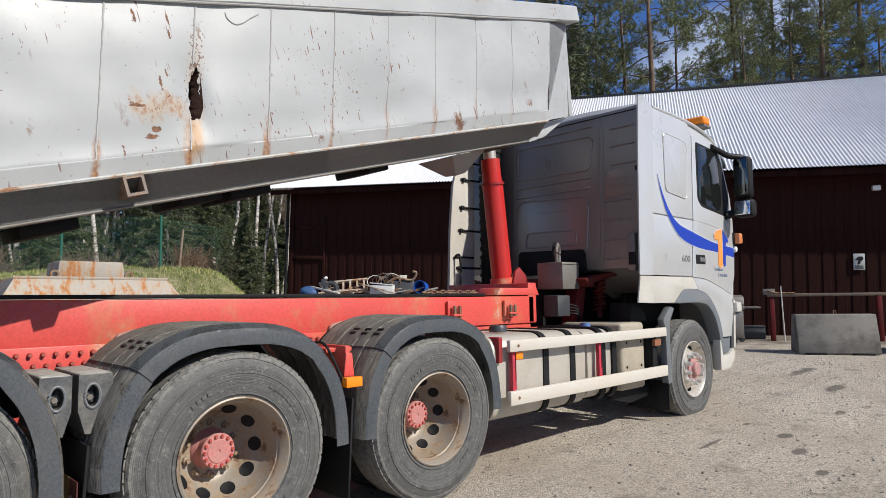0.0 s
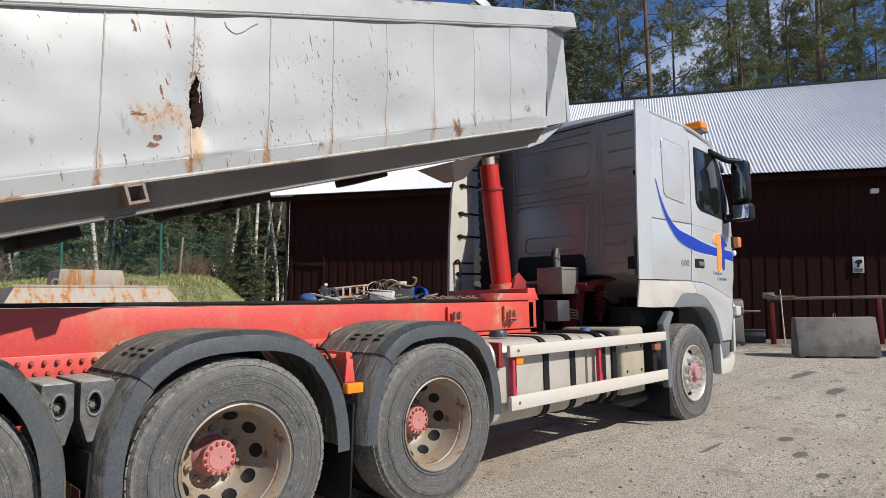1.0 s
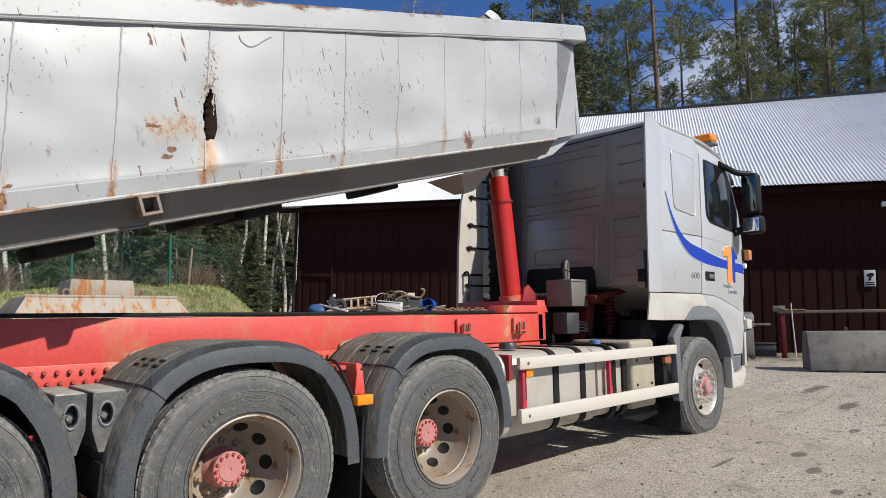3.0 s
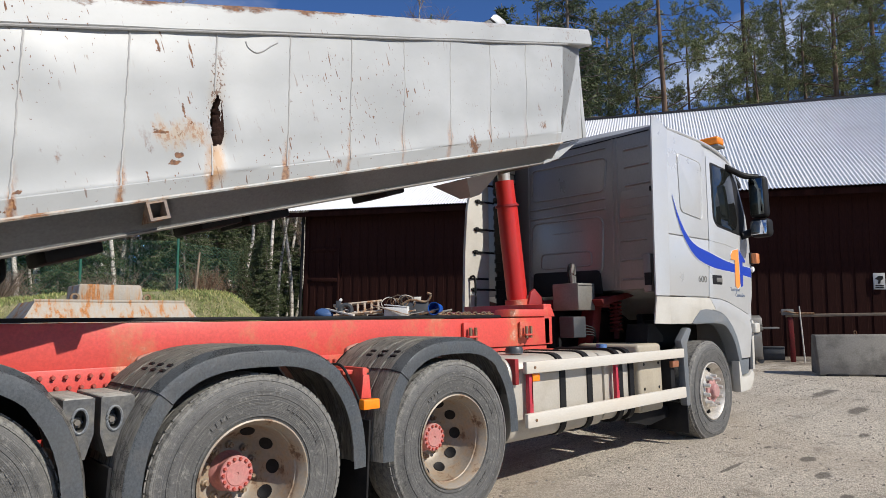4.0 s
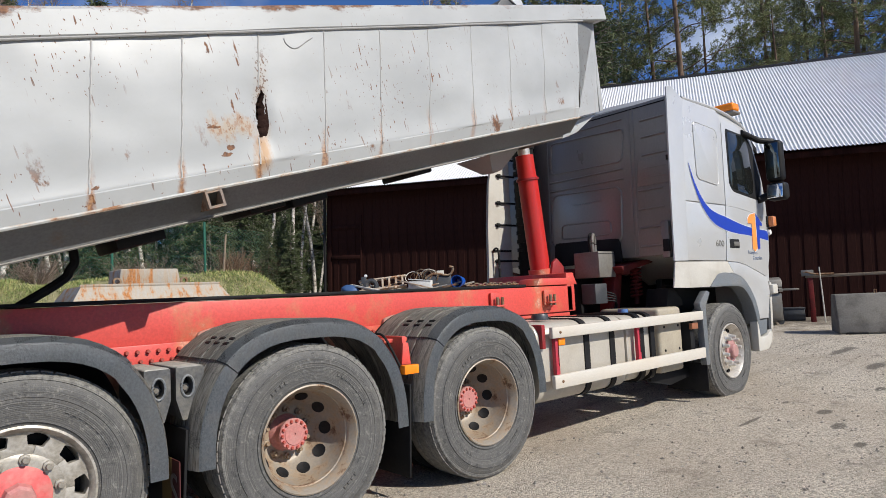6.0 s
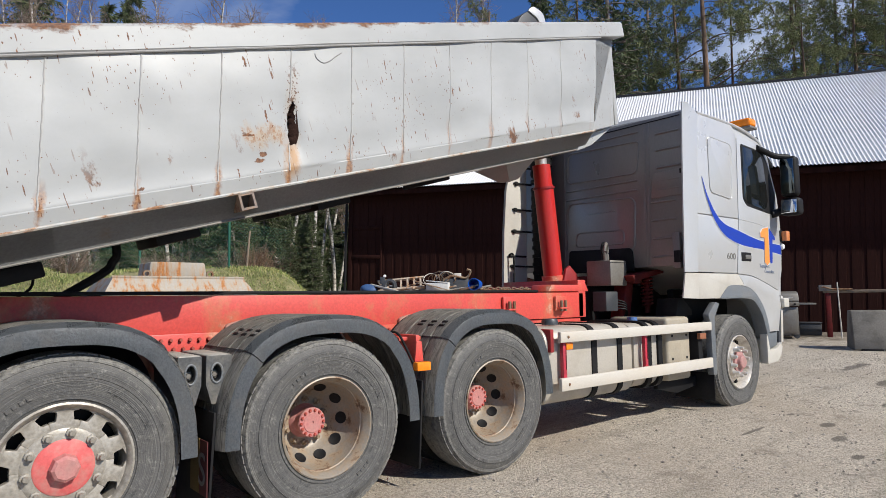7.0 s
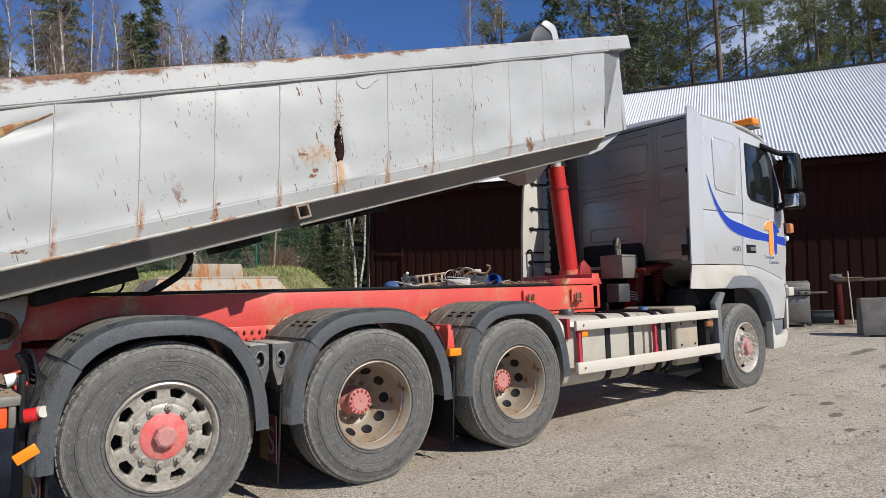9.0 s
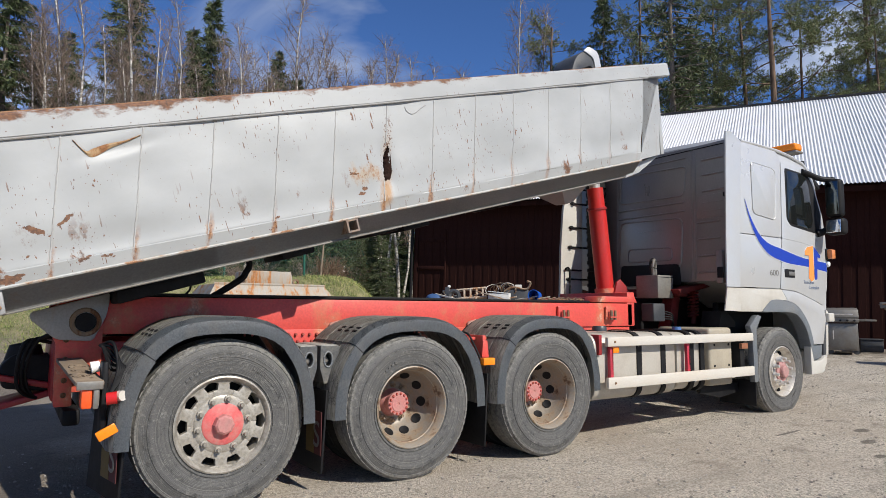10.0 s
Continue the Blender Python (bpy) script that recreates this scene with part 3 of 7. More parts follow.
def build_wheel(kind, x, y, z=R, side=-1):
    """A wheel at the axle's place; kind: drive (deep dish), tag (cast spokes), front."""
    m = Matrix.Translation((x, y, z)) @ Matrix.Diagonal((1, -side, 1, 1))
    if kind == "drive":
        rim = lathe([(0.298, 0.004), (0.302, -0.008), (0.294, -0.012), (0.285, -0.002), (0.279, 0.02), (0.270, 0.030), (0.268, 0.055), (0.262, 0.06), (0.258, 0.125), (0.252, 0.14), (0.250, 0.165), (0.240, 0.19), (0.225, 0.215), (0.190, 0.265), (0.172, 0.287), (0.155, 0.295), (0.09, 0.297), (0.09, 0.34), (0.25, 0.34), (0.298, 0.15)], 64, closed=True)
        mat, lab = M_RIM, "dished steel rim, dusty"
    elif kind == "tag":
        rim = lathe([(0.298, 0.006), (0.302, -0.010), (0.292, -0.014), (0.280, -0.004), (0.270, 0.018), (0.262, 0.10), (0.25, 0.16), (0.298, 0.16)], 64, closed=True)
        mat, lab = M_RIMALU, "cast aluminium spoked rim"
    else:
        rim = lathe([(0.298, 0.006), (0.302, -0.010), (0.292, -0.014), (0.280, 0.0), (0.268, 0.02), (0.255, 0.05), (0.245, 0.09), (0.205, 0.06), (0.185, 0.02), (0.16, 0.012), (0.125, 0.012), (0.12, 0.05), (0.25, 0.12), (0.298, 0.14)], 64, closed=True)
        mat, lab = M_FRONTRIM, "bright steel rim, dusty and rust-speckled"
    for v in rim.verts:
        v.co.x, v.co.z = v.co.x * 0.955, v.co.z * 0.955
    wheel = part("wheel", rim, mat, truck, lab, 40, m)
    tyre = part("tyre", build_tyre(0.30 if kind != "drive" else 0.29), M_RUBBER, wheel, "grey dusty black tyre", 30)
    if kind == "drive":
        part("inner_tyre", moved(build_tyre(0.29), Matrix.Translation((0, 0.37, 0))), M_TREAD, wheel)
        part("axle_hub", lathe([(0.0, 0.192), (0.007, 0.192), (0.009, 0.187), (0.056, 0.184), (0.060, 0.188), (0.083, 0.190), (0.088, 0.198), (0.086, 0.218), (0.078, 0.222), (0.080, 0.262), (0.098, 0.285), (0.104, 0.300)], 40), M_HUB, wheel, "faded red axle hub")
        bolt = None
        for i in range(14):
            a = 2 * math.pi * i / 14
            mm = Matrix.Translation((0.073 * math.cos(a), 0.184, 0.073 * math.sin(a)))
            if bolt is None:
                bolt = part("hub_bolt", lathe([(0.0, -0.006), (0.007, -0.006), (0.010, 0.0), (0.010, 0.014)], 6), M_REDBOLT, wheel, m=mm)
            else:
                again(bolt, mm)
        nut = None
        for i in range(10):
            a = 2 * math.pi * (i + 0.5) / 10
            mm = Matrix.Translation((0.130 * math.cos(a), 0.294, 0.130 * math.sin(a)))
            if nut is None:
                nut = part("wheel_nut", lathe([(0.0, -0.042), (0.010, -0.042), (0.011, -0.022), (0.018, -0.02), (0.020, 0.0), (0.0, 0.0)], 8), M_RIM, wheel, m=mm)
            else:
                again(nut, mm)
        hole = None
        for i in range(10):
            a = 2 * math.pi * i / 10
            mm = Matrix.Rotation(a, 4, "Y") @ Matrix.Translation((0.2075, 0.2165, 0)) @ Matrix.Rotation(radians(-55), 4, "Z")
            if hole is None:
                hole = part("hand_hole", lathe([(0.0, 0.0), (0.030, 0.0), (0.036, -0.003), (0.038, 0.004)], 16), M_BLACK, wheel, m=mm)
            else:
                again(hole, mm)
    elif kind == "tag":
        # spokes with gaps between them
        spoke = None
        for i in range(10):
            mm = Matrix.Rotation(2 * math.pi * i / 10, 4, "Y")
            if spoke is None:
                poly = rounded([(-0.048, 0.15), (0.048, 0.15), (0.0633, 0.1955), (0.036, 0.201), (0.032, 0.2435), (0.0805, 0.2505), (0.0855, 0.272), (-0.0855, 0.272), (-0.0805, 0.2505), (-0.032, 0.2435), (-0.036, 0.201), (-0.0633, 0.1955)], 0.006, 3)
                b = prism(poly, 0.0185, 0.06, 0.006)
                spoke = part("spoke", b, M_RIMALU, wheel, m=mm)
            else:
                again(spoke, mm)
        part("disc", lathe([(0.0, 0.012), (0.150, 0.012), (0.168, 0.0165), (0.182, 0.026), (0.0, 0.05)], 48), M_RIMALU, wheel)
        part("backing_drum", lathe([(0.0, 0.12), (0.262, 0.12), (0.262, 0.135), (0.0, 0.14)], 48), M_BLACK, wheel)
        part("hub_flange", lathe([(0.0, 0.004), (0.115, 0.004), (0.124, 0.010), (0.126, 0.03), (0.0, 0.03)], 48), M_HUBBRIGHT, wheel, "red hub cover")
        part("hub_cap", lathe([(0.0, -0.045), (0.045, -0.045), (0.058, -0.036), (0.064, 0.006), (0.0, 0.01)], 8), M_HUB, wheel, "faded red hexagonal hub cap", 25)
        nut = None
        for i in range(10):
            a = 2 * math.pi * (i + 0.25) / 10
            mm = Matrix.Translation((0.150 * math.cos(a), 0.014, 0.150 * math.sin(a)))
            if nut is None:
                nut = part("wheel_nut", lathe([(0.0, -0.036), (0.011, -0.036), (0.013, -0.016), (0.021, -0.014), (0.023, 0.0), (0.0, 0.0)], 8), M_RIMALU, wheel, m=mm)
            else:
                again(nut, mm)
    else:
        part("axle_hub", lathe([(0.0, -0.05), (0.058, -0.05), (0.068, -0.042), (0.076, -0.012), (0.116, -0.004), (0.122, 0.04)], 32), M_FRONTHUB, wheel, "faded red axle hub")
        nut = None
        for i in range(10):
            a = 2 * math.pi * (i + 0.3) / 10
            mm = Matrix.Translation((0.147 * math.cos(a), 0.012, 0.147 * math.sin(a)))
            if nut is None:
                nut = part("nut_cover", lathe([(0.0, -0.062), (0.015, -0.058), (0.021, -0.042), (0.023, -0.012), (0.031, 0.0), (0.0, 0.0)], 12), M_CHROME, wheel, "chrome nut cover", m=mm)
            else:
                again(nut, mm)
        hole = None
        for i in range(10):
            a = 2 * math.pi * (i + 0.8) / 10
            mm = Matrix.Translation((0.222 * math.cos(a), 0.066, 0.222 * math.sin(a)))
            if hole is None:
                hole = part("hand_hole", lathe([(0.0, 0.0), (0.019, 0.0), (0.023, -0.004), (0.024, 0.012)], 14), M_BLACK, wheel, m=mm)
            else:
                again(hole, mm)
    return wheel


for sd in (-1, 1):
    build_wheel("tag", AXLE["third"][0], sd * 1.19, R, sd)
    build_wheel("drive", AXLE["second"][0], sd * 1.22, R, sd)
    build_wheel("drive", AXLE["first"][0], sd * 1.22, R, sd)
    build_wheel("front", AXLE["front"][0], sd * 1.22, R, sd)


# -- chassis and sub-frame --
def build_frame():
    for sd in (-1, 1):
        y0, y1 = sorted((sd * 0.42, sd * 0.36))
        # The far rail takes the darker red, its shade put into the colour.
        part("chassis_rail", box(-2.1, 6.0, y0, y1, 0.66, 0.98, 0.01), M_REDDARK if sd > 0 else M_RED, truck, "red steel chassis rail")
        y0, y1 = sorted((sd * 0.52, sd * 0.30))
        part("sub_frame_rail", box(-2.15, 3.28, y0, y1, 1.03, 1.275, 0.008), M_RED, truck, "red painted sub-frame beam")
    part("frame_top_strip", box(-2.1, 2.6, -0.53, -0.25, 1.279, 1.30, 0.004), M_BLACK, truck)
    for x in (-2.1, -0.65, 0.7, 2.0, 3.2):
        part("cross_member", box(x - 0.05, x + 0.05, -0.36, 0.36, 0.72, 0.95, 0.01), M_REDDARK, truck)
    # bolted gusset plates between the axles
    for x0, x1 in ((-1.05, -0.32), (0.38, 1.02)):
        pl = part("gusset_plate", box(x0, x1, -0.545, -0.53, 0.86, 1.045, 0.006), M_RED, truck)
        bolt = None
        for k in range(12):
            for zz in (1.008, 0.955):
                if zz < 0.96 and k < 3:
                    continue
                mm = Matrix.Translation((x0 + 0.05 + (k + (0.3 if zz < 0.96 else 0.0)) * (x1 - x0 - 0.12) / 11, -0.548, zz))
                if bolt is None:
                    bolt = part("bolt", lathe([(0.0, -0.018), (0.009, -0.018), (0.010, -0.008), (0.013, 0.0), (0.0, 0.0)], 8), M_REDBOLT, pl, m=mm)
                else:
                    again(bolt, mm)
    for x in (-0.37, 0.97):
        part("welded_lug", prism(rounded([(x + 0.03, 0.93), (x + 0.20, 0.93), (x + 0.24, 1.08), (x + 0.15, 1.12), (x + 0.03, 1.09)], 0.03, 3), -0.55, -0.522, 0.004), M_LUG, truck, "dusty pink welded lug")
    # lower rail strip under the beam towards the cab
    part("lower_strip", box(1.35, 3.25, -0.50, -0.44, 0.985, 1.025, 0.004), M_RED, truck)
    for x in (2.2, 2.9):
        br = part("clamp_bracket", box(x - 0.075, x + 0.075, -0.55, -0.525, 1.10, 1.24, 0.008), M_RED, truck, "bolted clamp bracket")
        part("shelf", box(x - 0.06, x + 0.06, -0.60, -0.55, 1.12, 1.135, 0.003), M_RED, br)
        for dx in (-0.03, 0.03):
            part("bolt", rod((x + dx, -0.58, 1.10), (x + dx, -0.58, 1.20), 0.014, seg=8), M_NUT, br)
    # hoist foot
    foot = part("hoist_foot", prism([(2.75, 1.285), (3.36, 1.285), (3.31, 1.375), (3.26, 1.375), (3.2, 1.35), (2.80, 1.35)], -0.525, -0.28, 0.008), M_RED, truck, "red hoist support")
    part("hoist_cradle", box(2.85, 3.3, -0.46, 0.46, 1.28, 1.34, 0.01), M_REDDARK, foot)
    part("front_cross", box(3.2, 3.32, -0.52, 0.52, 1.03, 1.40, 0.01), M_RED, truck)


build_frame()


# -- hydraulic hoist --
def build_hoist():
    base, top = Vector((3.34, -0.10, 1.34)), Vector((3.18, -0.10, 2.62))
    d = (top - base).normalized()
    cyl = part("hoist_cylinder", rod(base + d * 0.02, top - d * 0.22, 0.102, 0.102, 32), M_REDGLOSS, truck, "glossy red telescopic hoist cylinder")
    part("collar", rod(top - d * 0.24, top, 0.094, 0.092, 32), M_REDGLOSS, cyl)
    part("ring", rod(top - d * 0.255, top - d * 0.235, 0.116, 0.116, 32), M_REDDARK, cyl)
    part("base_ring", rod(base, base + d * 0.12, 0.122, 0.122, 32), M_RED, cyl)
    part("piston", rod(top, top + d * 0.75, 0.062, 0.062, 24), M_CHROME, cyl, "bare steel piston")
    for dy in (-0.15, 0.12):
        part("yoke", prism([(3.30, 1.34), (3.62, 1.34), (3.52, 1.48), (3.42, 1.56), (3.36, 1.52)], -0.10 + dy, -0.07 + dy, 0.005), M_REDDARK, cyl)
    return cyl


build_hoist()


def build_chain():
    """A slack steel chain left lying along the sub-frame."""
    rnd = random.Random(12)
    chain = thing("chain", "dark rusty steel chain lying on the red frame", "chain", Matrix.Translation((2.05, -0.36, 1.312)))
    loop = [(0.026 * math.cos(2 * math.pi * a / 12), 0.013 * math.sin(2 * math.pi * a / 12), 0) for a in range(14)]
    first = None
    for k in range(17):
        m = Matrix.Translation((0.038 * k, 0.02 * math.sin(k * 0.8), 0.004 * (k % 2))) @ Matrix.Rotation(rnd.uniform(-0.3, 0.3), 4, "Z") @ Matrix.Rotation(radians(90 if k % 2 else 15), 4, "X")
        if first is None:
            first = part("link", tube(loop, 0.006, 6), M_NUT, chain, m=m)
        else:
            again(first, m)


build_chain()


# -- fenders --
def arch_line(x_rear, x_front, z_rear, z_front, top, n=28):
    """Flat-topped arch over a wheel, from the rear lower end to the front lower end."""
    cx, hw = (x_rear + x_front) / 2, (x_front - x_rear) / 2
    out = []
    for i in range(n + 1):
        a = math.pi * (1 - i / n)
        c, s = math.cos(a), math.sin(a)
        e = 2 / 2.7
        x = cx + hw * math.copysign(abs(c) ** e, c)
        zl = z_rear if c < 0 else z_front
        out.append((x, zl + (top - zl) * abs(s) ** (2 / 2.3)))
    return out


def build_fender(x_rear, x_front, z_rear, z_front, top, y_in=-0.60, side=-1):
    line = arch_line(x_rear, x_front, z_rear, z_front, top)
    cx, cz = (x_rear + x_front) / 2, R
    section = [(0.105, -1.247), (0.035, -1.25), (0.026, -1.245), (0.002, -1.175), (0.0, -1.16), (0.0, -1.09), (0.008, -1.085), (0.008, -1.075), (0.0, -1.07), (0.0, -0.98), (0.008, -0.975), (0.008, -0.965), (0.0, -0.96), (0.0, -0.80), (0.008, -0.795), (0.008, -0.785), (0.0, -0.78), (0.0, y_in), (0.03, y_in + 0.01)]
    b = bmesh.new()
    rows = []
    for i, (x, z) in enumerate(line):
        p0, p1 = line[max(0, i - 1)], line[min(len(line) - 1, i + 1)]
        t = Vector((p1[0] - p0[0], 0, p1[1] - p0[1])).normalized()
        n = Vector((t.z, 0, -t.x))
        if n.dot(Vector((cx - x, 0, cz - z))) < 0:
            n = -n
        end = i <= 7 or i >= 21
        rows.append([b.verts.new(Vector((x, y + (0.006 if end and y < -1.1 else 0.0), z)) + n * (d + (0.007 if end else 0.0))) for d, y in section])
        if i in (7, 20):
            q = 1 if i == 7 else 0.999
            p2 = Vector((x, 0, z)) + t * (0.004 if i == 7 else 0.03)
            up = i == 20
            rows.append([b.verts.new(Vector((p2.x, y + (0.006 if up and y < -1.1 else 0.0), p2.z)) + n * (d + (0.007 if up else 0.0))) for d, y in section])
    for r0, r1 in zip(rows, rows[1:]):
        for k in range(len(section) - 1):
            f = b.faces.new((r0[k], r0[k + 1], r1[k + 1], r1[k]))
            f.material_index = 1 if k >= 3 else 0
    bmesh.ops.solidify(b, geom=b.faces[:], thickness=0.012)
    if side > 0:
        moved(b, Matrix.Diagonal((1, -1, 1, 1)))
    bmesh.ops.recalc_face_normals(b, faces=b.faces[:])
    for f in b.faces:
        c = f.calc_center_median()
        # Faces turned to the wheel are black, standing for underside shade.
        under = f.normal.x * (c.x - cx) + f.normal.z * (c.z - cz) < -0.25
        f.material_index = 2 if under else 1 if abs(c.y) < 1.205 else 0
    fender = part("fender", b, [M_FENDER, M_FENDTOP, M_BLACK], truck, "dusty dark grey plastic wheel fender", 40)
    # Added black panel hides the frame; the dark gap is in its colour.
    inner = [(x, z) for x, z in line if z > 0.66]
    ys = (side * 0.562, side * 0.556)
    part("wheel_gap_panel", prism([(x * 0.985 + cx * 0.015, z - 0.01) for x, z in inner], *ys), M_BLACK, fender, "added black panel for the dark space behind the wheel")
    if side < 0:
        # joint between top and end pieces, and the moulded slots
        for i, ys in ((9, (-1.11, -0.99, -0.87)),):
            a = math.atan2(line[i + 1][1] - line[i - 1][1], line[i + 1][0] - line[i - 1][0])
            for yy in ys:
                for dx in (-0.02, 0.02):
                    part("slot", box(-0.008, 0.008, -0.027, 0.027, -0.02, 0.005, 0.002), M_BLACK, fender, m=Matrix.Translation((line[i][0], yy, line[i][1])) @ Matrix.Rotation(-a, 4, "Y") @ Matrix.Translation((dx, 0, 0)))
    return fender


for sd in (-1, 1):
    build_fender(-1.93, -0.70, 0.42, 0.47, 1.155, side=sd)
    build_fender(-0.63, 0.69, 0.47, 0.47, 1.15, side=sd)
    build_fender(0.74, 1.98, 0.47, 0.50, 1.155, side=sd)


M_MOUNT = worn("dusty_bracket_plastic", (0.075, 0.076, 0.077), 0.6, 0.0, (0.24, 0.22, 0.18), 0.75, 9.0, 60, 0.4, 0.3)


def fender_mount(x0, x1, hole_x):
    """Moulded bracket box with a deep oval hole for its tie bolt."""
    body = [(x0 + 0.03, 0.70), (x1 - 0.03, 0.70), (x1, 0.80), (x1, 0.95), (x0, 0.95), (x0, 0.80)]
    b = prism(rounded(body, 0.015, 3), -1.045, -0.7, 0.008)
    for sg, edge, foot in ((1, x1, x1 - 0.03), (-1, x0, x0 + 0.03)):
        arc = [(hole_x + sg * 0.026 * math.cos(a * math.pi / 12), 0.86 + 0.047 * math.sin(a * math.pi / 12)) for a in range(-6, 7)]
        half = [(hole_x, 0.95), (edge, 0.95), (edge, 0.80), (foot, 0.70), (hole_x, 0.70)] + arc
        join(b, prism(half, -1.12, -1.046, 0.0))
    bmesh.ops.recalc_face_normals(b, faces=b.faces[:])
    mount = part("fender_mount", b, M_MOUNT, truck, "dusty moulded fender bracket box")
    part("tie_bolt", lathe([(0.0, -0.014), (0.013, -0.014), (0.017, -0.004), (0.024, -0.003), (0.024, 0.03)], 6), M_STEELBOX, mount, m=Matrix.Translation((hole_x, -1.075, 0.85)))
    part("dust_cover", prism(rounded([(x0 + 0.004, 0.935), (x1 - 0.004, 0.935), (x1 - 0.004, 0.956), (x0 + 0.004, 0.956)], 0.006, 2), -1.115, -0.7, 0.003), M_FENDTOP, mount)
    part("recess_rim", tube([(hole_x + 0.030 * math.cos(a * math.pi / 10), -1.122, 0.86 + 0.051 * math.sin(a * math.pi / 10)) for a in range(21)], 0.006, 6), M_FENDER, mount)


fender_mount(-0.80, -0.68, -0.735)
fender_mount(-0.655, -0.52, -0.60)
flap_bracket = part("marker_bracket", box(0.67, 0.70, -1.19, -0.5, 0.82, 1.0, 0.004), M_RED, truck, "red bracket with cables")
part("shelf", box(0.60, 0.78, -1.1, -0.5, 0.96, 0.985, 0.004), M_RED, flap_bracket)
part("tongue", prism([(0.665, 0.96), (0.705, 0.96), (0.72, 0.83), (0.65, 0.83)], -1.205, -1.19, 0.002), M_RED, flap_bracket)
part("side_marker", box(0.625, 0.735, -1.265, -1.215, 0.775, 0.83, 0.006), M_ORANGE, flap_bracket, "orange side marker lamp")
part("cable", tube(curve_points([(0.50, -1.0, 1.0), (0.56, -1.12, 1.02), (0.60, -1.17, 0.93), (0.64, -1.2, 0.82), (0.67, -1.2, 0.78)]), 0.008), M_BLACK, flap_bracket)


def mudflap(x, y0, y1, z0, z1, lean=0.03):
    b = prism([(x, z0), (x + 0.015, z0), (x + 0.015 + lean, z1), (x + lean, z1)], y0, y1, 0.004)
    return part("mudflap", b, M_BLACK, truck, "black rubber mudflap")


rear_flap = mudflap(-1.93, -1.20, -0.66, 0.13, 0.66)
mid_flap = mudflap(-0.66, -1.17, -0.66, 0.12, 0.66)
mudflap(0.70, -1.17, -0.66, 0.14, 0.7)
rear_flap.matrix_basis = Matrix.Translation((-1.86, -1.2, 0)) @ Matrix.Rotation(radians(10.7), 4, "Z") @ Matrix.Translation((1.93, 1.2, 0))
for flap, x in ((rear_flap, -1.935), (mid_flap, -0.665)):
    m_txt = Matrix.Translation((x, -0.90, 0.28)) @ Matrix(((0, 0, -1, 0), (-1, 0, 0, 0), (0, 1, 0, 0), (0, 0, 0, 1)))
    part("yellow_panel", box(x - 0.001, x + 0.004, -1.06, -0.93, 0.24, 0.52, 0.0), plain("yellow_print", (0.13, 0.085, 0.02), 0.7), flap)
    part("red_panel", box(x - 0.001, x + 0.004, -1.18, -1.07, 0.24, 0.52, 0.0), plain("red_print", (0.07, 0.012, 0.012), 0.7), flap)
    text_mesh("letter", "S", 0.24, M_STEELBOX, Matrix.Translation((x - 0.004, -1.055, 0.29)) @ Matrix(((0, 0, -1, 0), (-1, 0, 0, 0), (0, 1, 0, 0), (0, 0, 0, 1))), flap)

